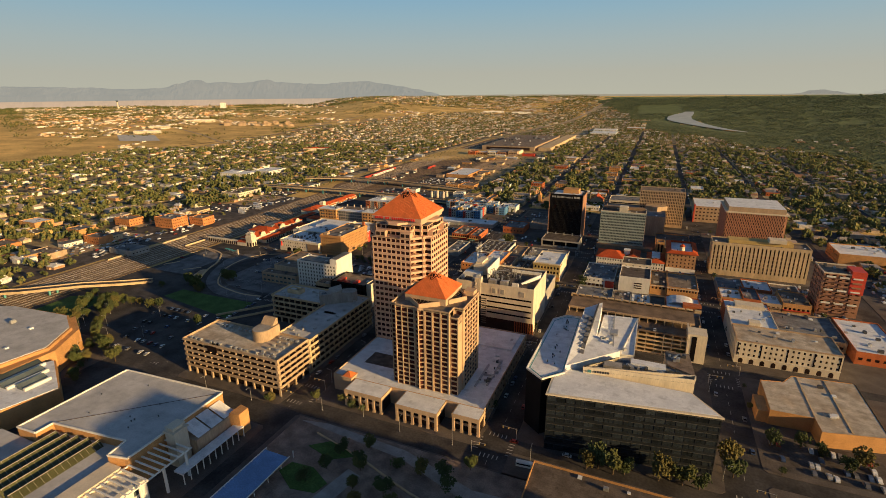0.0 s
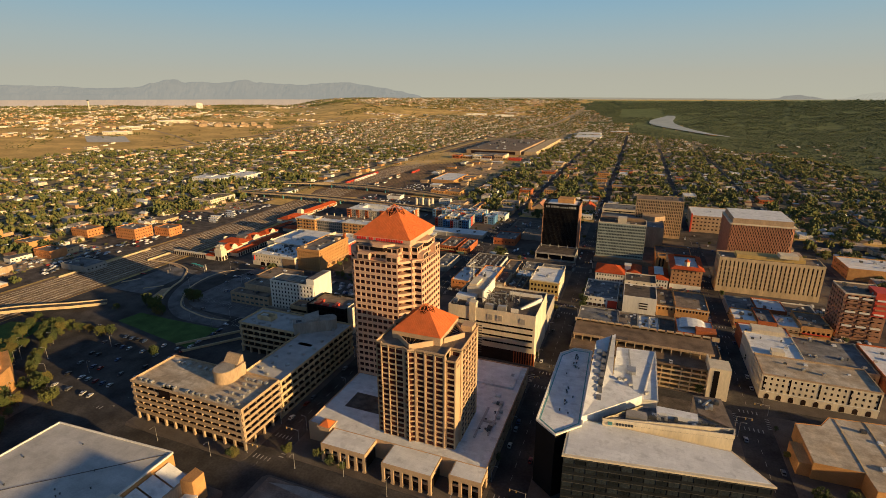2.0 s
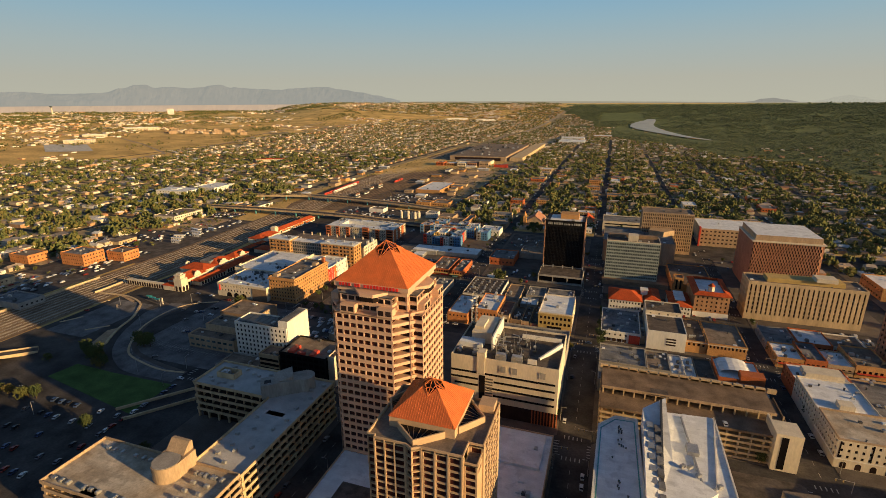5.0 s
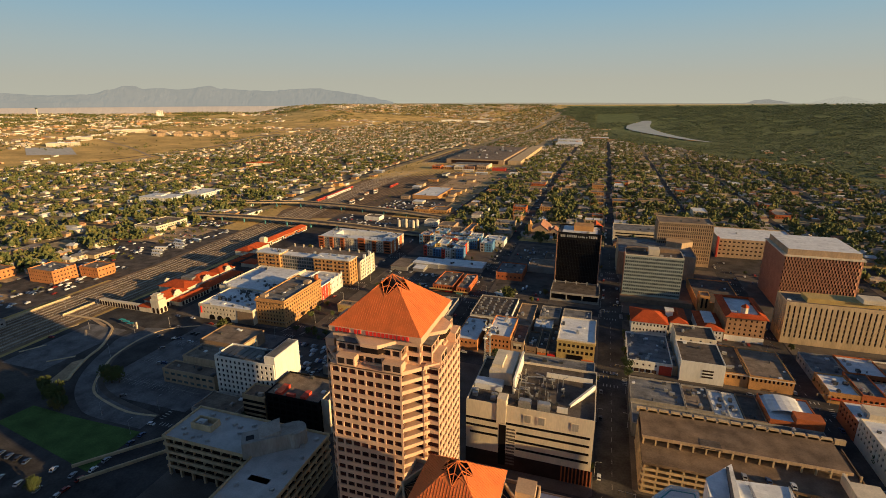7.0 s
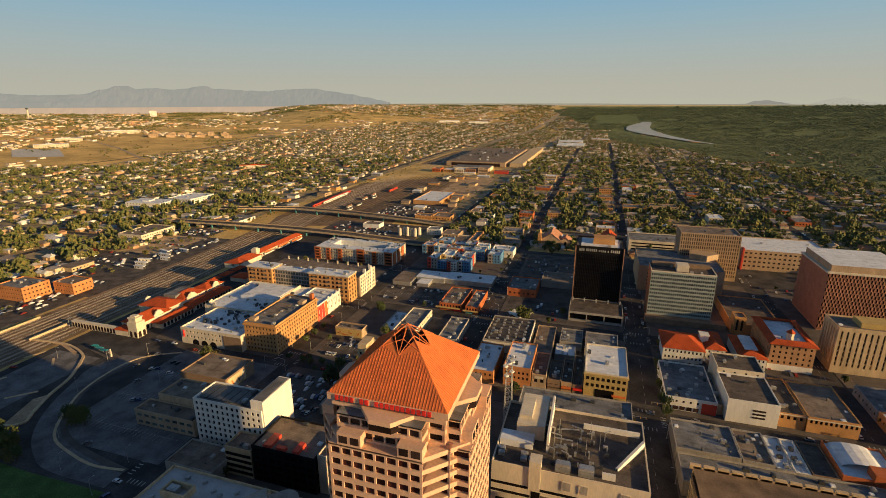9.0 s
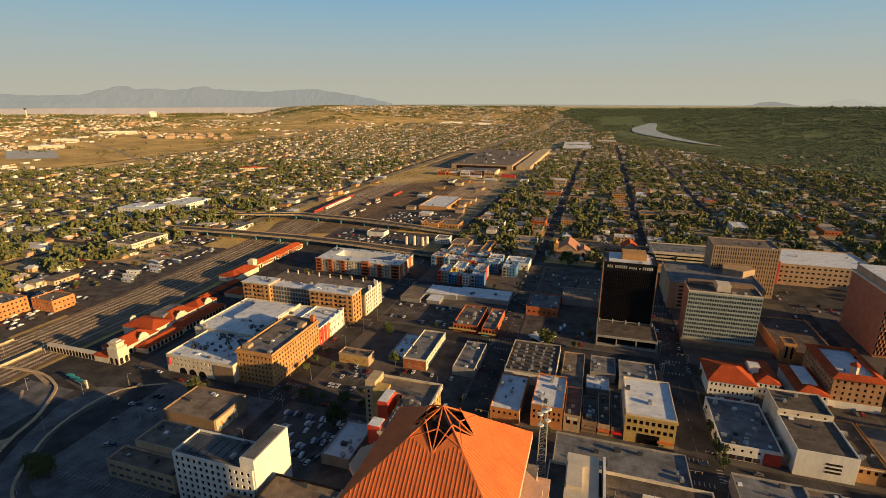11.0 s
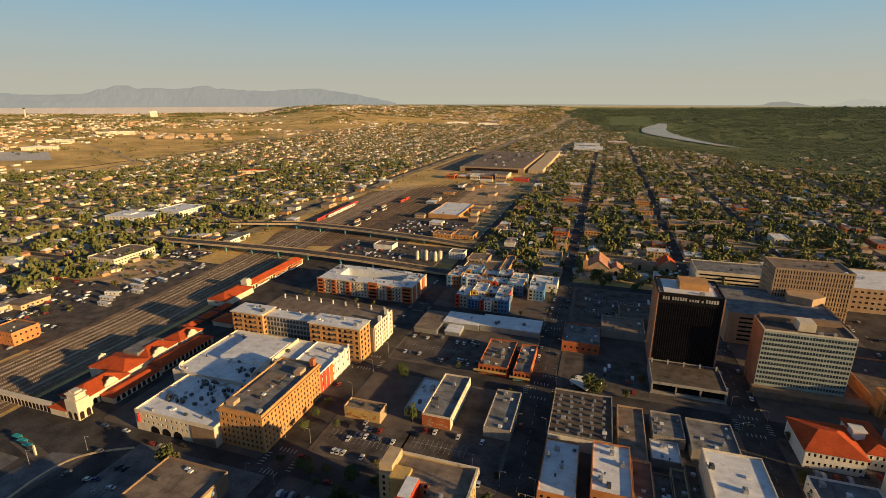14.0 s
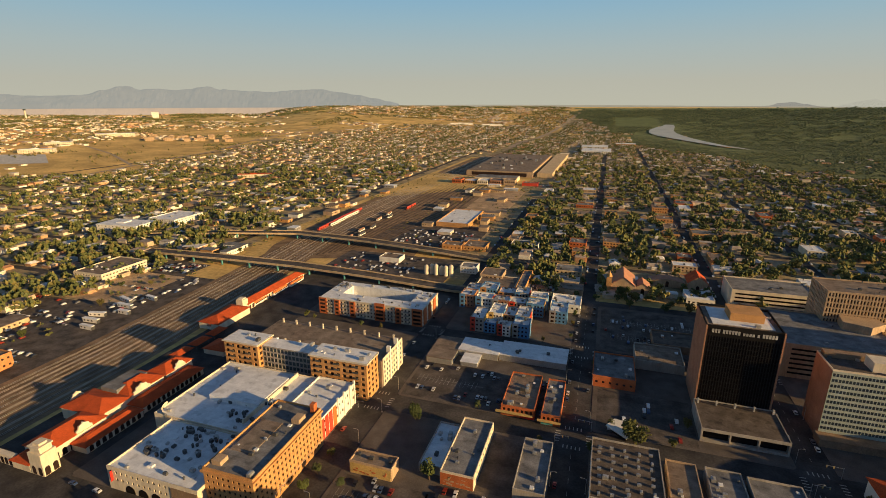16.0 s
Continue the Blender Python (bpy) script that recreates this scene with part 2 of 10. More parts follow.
M = {
    "stone_pink": material("stone_pink", (0.65, 0.41, 0.27), 0.7, stain=0.12, grain=0.08, size=9),
    "brick_tan": material("brick_tan", (0.42, 0.235, 0.12), 0.85, stain=0.15, grain=0.25, fine=0.3),
    "stone_tan": material("stone_tan", (0.52, 0.36, 0.22), 0.75, stain=0.12, grain=0.08, size=9),
    "concrete": material("concrete", (0.54, 0.40, 0.235), 0.85, stain=0.18, grain=0.1, size=5, streak=True),
    "concrete_grey": material("concrete_grey", (0.33, 0.30, 0.26), 0.85, stain=0.2, grain=0.12, size=5, streak=True),
    "cream": material("cream", (0.64, 0.55, 0.41), 0.8, stain=0.12, grain=0.08, streak=True),
    "white_wall": material("white_wall", (0.72, 0.68, 0.60), 0.8, stain=0.1, grain=0.06, streak=True),
    "brown_wall": material("brown_wall", (0.25, 0.17, 0.11), 0.85, stain=0.15),
    "deck_brown": material("deck_brown", (0.22, 0.15, 0.095), 0.9, stain=0.35, grain=0.15, size=7, tint=(0.16, 0.115, 0.08)),
    "tan_wall": material("tan_wall", (0.42, 0.30, 0.19), 0.85, stain=0.15, streak=True),
    "brick_orange": material("brick_orange", (0.50, 0.265, 0.105), 0.85, stain=0.15, grain=0.25, fine=0.3),
    "brick_rust": material("brick_rust", (0.52, 0.22, 0.085), 0.85, stain=0.16, grain=0.25, fine=0.3),
    "brick_red": material("brick_red", (0.44, 0.13, 0.05), 0.85, stain=0.18, grain=0.25, fine=0.3),
    "lattice_brown": material("lattice_brown", (0.42, 0.205, 0.125), 0.8, stain=0.12),
    "red_paint": material("red_paint", (0.55, 0.06, 0.03), 0.6, stain=0.12),
    "yellow_wall": material("yellow_wall", (0.50, 0.35, 0.13), 0.8, stain=0.12),
    "blue_wall": material("blue_wall", (0.10, 0.22, 0.38), 0.8, stain=0.12),
    "black_metal": material("black_metal", (0.012, 0.011, 0.011), 0.68, 0.0, stain=0.2),
    "terracotta": material("terracotta", (0.62, 0.16, 0.04), 0.55, 0.0, stain=0.12, grain=0.06, size=4),
    "clay_tile": material("clay_tile", (0.44, 0.078, 0.023), 0.8, stain=0.2, grain=0.25, fine=0.5),
    "roof_white": material("roof_white", (0.78, 0.78, 0.77), 0.7, stain=0.10, grain=0.05, size=5, tint=(0.70, 0.70, 0.69), strips=0.10),
    "roof_grey": material("roof_grey", (0.25, 0.245, 0.24), 0.9, stain=0.3, grain=0.15, size=6, tint=(0.15, 0.145, 0.14), strips=0.16),
    "roof_tan": material("roof_tan", (0.26, 0.208, 0.158), 0.9, stain=0.25, grain=0.15, size=6, tint=(0.21, 0.155, 0.115), strips=0.16),
    "roof_aged": material("roof_aged", (0.53, 0.51, 0.48), 0.9, stain=0.14, grain=0.08, size=7, tint=(0.45, 0.43, 0.40), strips=0.06),
    "blue_paint": material("blue_paint", (0.16, 0.27, 0.46), 0.5, stain=0.15),
    "glass_olive": glass("glass_olive", (0.10, 0.10, 0.045), 0.3),
    "roof_stained": material("roof_stained", (0.56, 0.49, 0.39), 0.9, stain=0.25, grain=0.12, size=5, tint=(0.40, 0.31, 0.21), strips=0.12),
    "roof_pale": material("roof_pale", (0.76, 0.77, 0.79), 0.9, stain=0.2, grain=0.1, size=6, tint=(0.64, 0.65, 0.67), strips=0.10),
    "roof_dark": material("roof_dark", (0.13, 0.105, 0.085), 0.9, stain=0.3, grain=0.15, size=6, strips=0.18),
    "asphalt": material("asphalt", (0.054, 0.050, 0.049), 0.9, stain=0.45, grain=0.2, size=14, fine=1.2, tint=(0.072, 0.064, 0.057)),
    "asphalt_worn": material("asphalt_worn", (0.130, 0.126, 0.127), 0.9, stain=0.4, grain=0.2, size=10, fine=1.2, tint=(0.16, 0.149, 0.14)),
    "lot": material("lot", (0.086, 0.076, 0.069), 0.9, stain=0.45, grain=0.2, size=9, fine=1.2, tint=(0.105, 0.085, 0.07)),
    "pavement": material("pavement", (0.135, 0.115, 0.098), 0.9, stain=0.2, grain=0.15, size=8, tint=(0.105, 0.086, 0.072)),
    "paint_white": material("paint_white", (0.40, 0.38, 0.34), 0.7, stain=0.3),
    "soil": material("soil", (0.62, 0.405, 0.145), 0.95, stain=0.28, grain=0.2, size=70, fine=5, tint=(0.47, 0.32, 0.115)),
    "ballast": material("ballast", (0.27, 0.182, 0.108), 0.95, stain=0.3, grain=0.3, size=12, fine=0.8, tint=(0.17, 0.112, 0.068)),
    "lawn": material("lawn", (0.075, 0.13, 0.035), 0.95, stain=0.3, grain=0.3, size=10),
    "rail_steel": material("rail_steel", (0.46, 0.38, 0.30), 0.4, 0.5),
    "steel": material("steel", (0.45, 0.44, 0.42), 0.45, 0.6, stain=0.1),
    "steel_dark": material("steel_dark", (0.10, 0.10, 0.10), 0.5, 0.5),
    "teal_paint": material("teal_paint", (0.03, 0.30, 0.27), 0.5, stain=0.1),
    "teal_steel": material("teal_steel", (0.10, 0.30, 0.28), 0.6),
    "glass_dark": glass("glass_dark", (0.035, 0.022, 0.018), 0.15),
    "glass_red": glass("glass_red", (0.060, 0.020, 0.016), 0.15),
    "glass_grey": glass("glass_grey", (0.10, 0.12, 0.12), 0.12),
    "glass_blue": glass("glass_blue", (0.022, 0.028, 0.034), 0.10),
    "spandrel_dark": material("spandrel_dark", (0.014, 0.017, 0.021), 0.45, stain=0.2),
    "pavers": material("pavers", (0.30, 0.225, 0.17), 0.9, stain=0.35, grain=0.2, size=6, tint=(0.20, 0.145, 0.11)),
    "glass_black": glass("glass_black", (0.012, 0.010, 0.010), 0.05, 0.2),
    "sign_red": material("sign_red", (0.65, 0.03, 0.02), 0.5),
    "bark": material("bark", (0.10, 0.07, 0.045), 0.9),
    "leaf": palette_material("leaf", [(0.078, 0.092, 0.028), (0.098, 0.102, 0.033), (0.060, 0.076, 0.028), (0.125, 0.105, 0.034), (0.072, 0.088, 0.034)], 0.8),
    # tree palette lifted to stand in for haze over the far town
    "leaf_far": palette_material("leaf_far", [(0.108, 0.114, 0.038), (0.138, 0.135, 0.044), (0.084, 0.100, 0.036), (0.175, 0.148, 0.050), (0.108, 0.120, 0.048)], 0.85, island=True),
    "house_wall": palette_material("house_wall", [(0.50, 0.39, 0.27), (0.60, 0.52, 0.40), (0.42, 0.28, 0.17), (0.68, 0.63, 0.54), (0.46, 0.27, 0.15), (0.54, 0.42, 0.28)], island=True),
    "far_wall": palette_material("far_wall", [(0.54, 0.46, 0.36), (0.62, 0.56, 0.47), (0.46, 0.31, 0.18), (0.56, 0.44, 0.30), (0.52, 0.29, 0.15), (0.60, 0.52, 0.42)], island=True),
    "house_roof": palette_material("house_roof", [(0.36, 0.29, 0.23), (0.60, 0.57, 0.52), (0.22, 0.17, 0.13), (0.44, 0.34, 0.26), (0.70, 0.66, 0.60), (0.32, 0.17, 0.10), (0.38, 0.33, 0.28), (0.30, 0.24, 0.19)], island=True),
    "house_wall_near": palette_material("house_wall_near", [(0.50, 0.39, 0.27), (0.60, 0.52, 0.40), (0.42, 0.28, 0.17), (0.68, 0.63, 0.54), (0.46, 0.27, 0.15), (0.54, 0.42, 0.28)]),
    "house_roof_near": palette_material("house_roof_near", [(0.36, 0.29, 0.23), (0.60, 0.57, 0.52), (0.22, 0.17, 0.13), (0.44, 0.34, 0.26), (0.70, 0.66, 0.60), (0.32, 0.17, 0.10), (0.38, 0.33, 0.28), (0.30, 0.24, 0.19)]),
    "car_paint": palette_material("car_paint", [(0.6, 0.6, 0.6), (0.03, 0.03, 0.035), (0.35, 0.35, 0.36), (0.68, 0.67, 0.65), (0.25, 0.03, 0.02), (0.05, 0.08, 0.16), (0.15, 0.15, 0.16), (0.62, 0.6, 0.55)], 0.3, 0.1),
    "car_far": palette_material("car_far", [(0.6, 0.6, 0.6), (0.03, 0.03, 0.035), (0.35, 0.35, 0.36), (0.68, 0.67, 0.65), (0.25, 0.03, 0.02), (0.05, 0.08, 0.16), (0.15, 0.15, 0.16), (0.7, 0.69, 0.66)], 0.35, 0.1, island=True),
    "brick_dull": material("brick_dull", (0.34, 0.18, 0.11), 0.85, stain=0.15, grain=0.25, fine=0.3),
    "curtain": material("curtain", (0.33, 0.37, 0.32), 0.6, stain=0.1),
    "gravel_light": material("gravel_light", (0.36, 0.28, 0.2), 0.95, stain=0.25, grain=0.25, size=9, fine=0.8),
    "tie_dark": material("tie_dark", (0.12, 0.085, 0.06), 0.95, stain=0.3, grain=0.3, size=6, fine=0.8),
    # paler, bluer greens put the valley haze into the woods' colour
    "woods": palette_material("woods", [(0.118, 0.142, 0.072), (0.145, 0.165, 0.082), (0.100, 0.126, 0.068), (0.165, 0.172, 0.090), (0.125, 0.148, 0.082)], 0.9, island=True),
    "tyre": material("tyre", (0.02, 0.02, 0.02), 0.9),
    "water": material("water", (0.30, 0.26, 0.21), 0.3, bump=0.06, size=60, fine=4),
    # far ridges and plains: haze painted in as emission over a dark base
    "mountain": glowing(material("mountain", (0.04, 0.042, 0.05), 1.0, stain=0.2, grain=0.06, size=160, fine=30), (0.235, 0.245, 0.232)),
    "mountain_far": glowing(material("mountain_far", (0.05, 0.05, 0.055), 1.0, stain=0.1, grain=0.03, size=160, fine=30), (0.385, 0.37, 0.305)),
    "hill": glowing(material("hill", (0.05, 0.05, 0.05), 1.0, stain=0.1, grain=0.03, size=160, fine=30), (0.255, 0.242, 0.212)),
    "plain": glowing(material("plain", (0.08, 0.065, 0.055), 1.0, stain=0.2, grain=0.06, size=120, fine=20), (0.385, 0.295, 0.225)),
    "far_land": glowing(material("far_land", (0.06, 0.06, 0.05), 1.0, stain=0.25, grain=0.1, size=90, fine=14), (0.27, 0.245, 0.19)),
    "yards": material("yards", (0.40, 0.30, 0.175), 0.95, stain=0.38, grain=0.25, size=22, fine=3, tint=(0.22, 0.185, 0.10)),
    "meadow": material("meadow", (0.15, 0.17, 0.07), 0.95, stain=0.3, grain=0.25, size=60, fine=5, tint=(0.13, 0.14, 0.055)),
    "field": material("field", (0.13, 0.15, 0.06), 0.95, stain=0.15, grain=0.15, size=60, fine=5),
    "dirt": material("dirt", (0.48, 0.33, 0.19), 0.95, stain=0.3, grain=0.25, size=14, fine=1.5, tint=(0.36, 0.25, 0.15)),
    "adobe": material("adobe", (0.50, 0.25, 0.10), 0.9, stain=0.15, size=12),
}


# ---- mesh building ----
class Shape:
    """Collects faces, in world metres."""

    def __init__(self):
        self.v, self.f = [], []

    def face(self, *pts):
        k = len(self.v)
        self.v += [tuple(p) for p in pts]
        self.f.append(tuple(range(k, k + len(pts))))
        return self

    def box(self, x0, x1, y0, y1, z0, z1):
        k = len(self.v)
        self.v += [(x0, y0, z0), (x1, y0, z0), (x1, y1, z0), (x0, y1, z0), (x0, y0, z1), (x1, y0, z1), (x1, y1, z1), (x0, y1, z1)]
        self.f += [(k + a, k + b, k + c, k + d) for a, b, c, d in ((0, 3, 2, 1), (4, 5, 6, 7), (0, 1, 5, 4), (1, 2, 6, 5), (2, 3, 7, 6), (3, 0, 4, 7))]
        return self

    def prism(self, poly, z0, z1, top=True):
        """Upright prism on a polygon, counter-clockwise."""
        n, k = len(poly), len(self.v)
        self.v += [(x, y, z0) for x, y in poly] + [(x, y, z1) for x, y in poly]
        self.f += [(k + i, k + (i + 1) % n, k + n + (i + 1) % n, k + n + i) for i in range(n)]
        self.f.append(tuple(k + i for i in reversed(range(n))))
        if top:
            self.f.append(tuple(k + n + i for i in range(n)))
        return self

    def tube(self, x, y, z0, z1, r, n=10, r1=None):
        r1 = r if r1 is None else r1
        ring = [(math.cos(2 * math.pi * i / n), math.sin(2 * math.pi * i / n)) for i in range(n)]
        k = len(self.v)
        self.v += [(x + r * c, y + r * s, z0) for c, s in ring] + [(x + r1 * c, y + r1 * s, z1) for c, s in ring]
        self.f += [(k + i, k + (i + 1) % n, k + n + (i + 1) % n, k + n + i) for i in range(n)]
        self.f.append(tuple(k + n + i for i in range(n)))
        return self

    def beam(self, a, b, w, h=None):
        """A straight bar of section w x h from a to b."""
        a, b = Vector(a), Vector(b)
        d = (b - a).normalized()
        s = d.cross(Vector((0, 0, 1)))
        s = s.normalized() if s.length > 1e-4 else Vector((1, 0, 0))
        u = s.cross(d).normalized()
        s, u = s * w / 2, u * (h or w) / 2
        k = len(self.v)
        for p in (a, b):
            self.v += [tuple(p - s - u), tuple(p + s - u), tuple(p + s + u), tuple(p - s + u)]
        self.f += [(k + q[0], k + q[1], k + q[2], k + q[3]) for q in ((0, 3, 2, 1), (4, 5, 6, 7), (0, 1, 5, 4), (1, 2, 6, 5), (2, 3, 7, 6), (3, 0, 4, 7))]
        return self

    def ribbon(self, line, w, h):
        """One unbroken bar of section w x h along a line of points at its middle."""
        n, k = len(line), len(self.v)
        for i in range(n):
            d = Vector(line[min(n - 1, i + 1)]) - Vector(line[max(0, i - 1)])
            s = Vector((d.y, -d.x, 0)).normalized() * w / 2
            p, u = Vector(line[i]), Vector((0, 0, h / 2))
            self.v += [tuple(p - s - u), tuple(p + s - u), tuple(p + s + u), tuple(p - s + u)]
        for i in range(n - 1):
            a = k + 4 * i
            self.f += [(a + j, a + (j + 1) % 4, a + 4 + (j + 1) % 4, a + 4 + j) for j in range(4)]
        self.f += [(k + 3, k + 2, k + 1, k), tuple(k + 4 * (n - 1) + j for j in range(4))]
        return self

    def frame_ring(self, x0, x1, y0, y1, w, z0, z1):
        """One closed rectangular ring, w thick."""
        k = len(self.v)
        for z in (z0, z1):
            self.v += [(x0, y0, z), (x1, y0, z), (x1, y1, z), (x0, y1, z), (x0 + w, y0 + w, z), (x1 - w, y0 + w, z), (x1 - w, y1 - w, z), (x0 + w, y1 - w, z)]
        for i in range(4):
            j = (i + 1) % 4
            self.f += [(k + i, k + j, k + 8 + j, k + 8 + i), (k + 4 + j, k + 4 + i, k + 12 + i, k + 12 + j), (k + 8 + i, k + 8 + j, k + 12 + j, k + 12 + i), (k + j, k + i, k + 4 + i, k + 4 + j)]
        return self

    def weld(self):
        """Joins the corners that lie on one another."""
        seen, order = {}, []
        for p in self.v:
            q = tuple(round(c, 3) for c in p)
            if q not in seen:
                seen[q] = len(order)
                order.append(q)
        self.f = [tuple(seen[tuple(round(c, 3) for c in self.v[i])] for i in f) for f in self.f]
        self.v = order
        return self

    def mesh(self, name, origin=(0, 0, 0)):
        me = bpy.data.meshes.new(name)
        ox, oy, oz = origin
        me.from_pydata([(x - ox, y - oy, z - oz) for x, y, z in self.v], [], self.f)
        me.update()
        return me


ORIGIN = {}


def thing(name, x, y, z=0.0, label="", category="", group="", kind=""):
    """An empty at a thing's base, which parents its parts."""
    ob = tagged(new(name), label, category, group, kind)
    ob.location = (x, y, z)
    ob.empty_display_size = 0.5
    ORIGIN[ob] = (x, y, z)
    return ob


def part(name, shape, mat, parent=None, label="", kind=""):
    """Links a shape as one mesh object under a thing or a part."""
    o = ORIGIN.get(parent, (0, 0, 0)) if parent else (0, 0, 0)
    me = shape.mesh(name, o)
    me.materials.append(M[mat])
    ob = new(name, me)
    if parent:
        ob.parent = parent
        ORIGIN[ob] = o
    return tagged(ob, label, "", "", kind)


def structure(name, shape, mat, label, category):
    ob = part(name, shape, mat)
    return tagged(ob, label, category, "", "structure")


PANES = {}


def pane_mesh(w, h, mat):
    key = (round(w, 2), round(h, 2), mat)
    if key not in PANES:
        s = Shape().box(-w / 2, w / 2, 0.0, 0.08, -h / 2, h / 2)
        if w > 0.9 and h > 0.9:
            s.box(-0.04, 0.04, -0.05, 0.0, -h / 2, h / 2)
            s.box(-w / 2, w / 2, -0.05, 0.0, -0.04, 0.04)
        me = s.mesh("pane")
        me.materials.append(M[mat])
        PANES[key] = me
    return PANES[key]


def piece(name, me, parent, place, turn=0.0):
    """A small part that shares its mesh with its like."""
    ob = new(name, me)
    o = ORIGIN[parent]
    ob.parent = parent
    ob.location = (place[0] - o[0], place[1] - o[1], place[2] - o[2])
    ob.rotation_euler = (0, 0, turn)
    return ob


def even(length, n, size, margin):
    """Edges of n openings of one size, spread evenly over a length."""
    out, step = [0.0], (length - 2 * margin) / n
    for i in range(n):
        c = margin + step * (i + 0.5)
        out += [c - size / 2, c + size / 2]
    return out + [length]


def facade(wall, owner, a, b, z0, z1, cols=0, rows=0, w=1.4, h=1.7, depth=0.35, foot=0.0, head=0.0, side=0.6, mat="glass_dark", name="window", rest=None):
    """A wall from a to b (outside on the right hand) with recessed openings, each closed by a pane of its own."""
    (ax, ay), (bx, by) = a, b
    length = math.hypot(bx - ax, by - ay)
    dx, dy = (bx - ax) / length, (by - ay) / length
    nx, ny = dy, -dx

    def p(u, z, d=0.0):
        return (ax + dx * u - nx * d, ay + dy * u - ny * d, z)

    if not cols or not rows:
        wall.face(p(0, z0), p(length, z0), p(length, z1), p(0, z1))
        return
    us = even(length, cols, w, side)
    zs = [z0 + q for q in even(z1 - z0 - foot - head, rows, h, 0)]
    zs = [z0] + [q + foot for q in zs[1:-1]] + [z1]
    turn = math.atan2(dy, dx)
    me = pane_mesh(w, h, mat)
    for i in range(len(us) - 1):
        u0, u1 = us[i], us[i + 1]
        if i % 2 == 0:
            wall.face(p(u0, z0), p(u1, z0), p(u1, z1), p(u0, z1))
            continue
        for j in range(len(zs) - 1):
            q0, q1 = zs[j], zs[j + 1]
            if j % 2 == 0:
                wall.face(p(u0, q0), p(u1, q0), p(u1, q1), p(u0, q1))
                continue
            wall.face(p(u0, q0), p(u1, q0), p(u1, q0, depth), p(u0, q0, depth))
            wall.face(p(u0, q1, depth), p(u1, q1, depth), p(u1, q1), p(u0, q1))
            wall.face(p(u0, q0), p(u0, q0, depth), p(u0, q1, depth), p(u0, q1))
            wall.face(p(u1, q0, depth), p(u1, q0), p(u1, q1), p(u1, q1, depth))
            if rest is not None:
                rest.face(p(u0, q0, depth), p(u1, q0, depth), p(u1, q1, depth), p(u0, q1, depth))
            else:
                piece(name, me, owner, p((u0 + u1) / 2, (q0 + q1) / 2, depth), turn)


def unit_mesh():
    s = Shape().box(-1, 1, -0.7, 0.7, 0.15, 1.3).box(-0.9, 0.9, -0.6, 0.6, 0, 0.15)
    s.tube(-0.45, 0, 1.3, 1.45, 0.38, 8).tube(0.45, 0, 1.3, 1.45, 0.38, 8)
    me = s.mesh("rooftop_unit")
    me.materials.append(M["steel"])
    return me


def vent_mesh():
    s = Shape().tube(0, 0, 0, 0.9, 0.3, 8).tube(0, 0, 0.9, 1.15, 0.5, 8, 0.25)
    me = s.mesh("roof_vent")
    me.materials.append(M["steel_dark"])
    return me


def hatch_mesh():
    s = Shape().box(-0.8, 0.8, -0.8, 0.8, 0, 0.5).box(-0.7, 0.7, -0.7, 0.7, 0.5, 0.62)
    me = s.mesh("roof_hatch")
    me.materials.append(M["roof_white"])
    return me


UNIT, VENT, HATCH = unit_mesh(), vent_mesh(), hatch_mesh()
DARK_UNIT = unit_mesh()
DARK_UNIT.materials[0] = M["steel_dark"]
rng = random.Random(7)


def clutter(owner, x0, x1, y0, y1, z, n, big=1.0):
    """Cooling units, vents and hatches on a flat roof."""
    for _ in range(n):
        me = rng.choice((UNIT, DARK_UNIT, UNIT, VENT, HATCH))
        ob = piece(me.name.split(".")[0], me, owner, (rng.uniform(x0 + 2, x1 - 2), rng.uniform(y0 + 2, y1 - 2), z), rng.choice((0, math.pi / 2)))
        s = rng.uniform(0.8, 1.5) * big
        ob.scale = (s, s, s)


def flat_roof(owner, x0, x1, y0, y1, h, mat="roof_grey", coping="concrete", lip=0.9, thick=0.45):
    part("roof", Shape().box(x0 + 0.02, x1 - 0.02, y0 + 0.02, y1 - 0.02, h - lip - 0.4, h - lip), mat, owner)
    c = Shape()
    for r in ((x0, x1, y0, y0 + thick), (x0, x1, y1 - thick, y1), (x0, x0 + thick, y0 + thick, y1 - thick), (x1 - thick, x1, y0 + thick, y1 - thick)):
        c.box(*r, h - lip, h + 0.06)
    part("parapet", c, coping, owner)


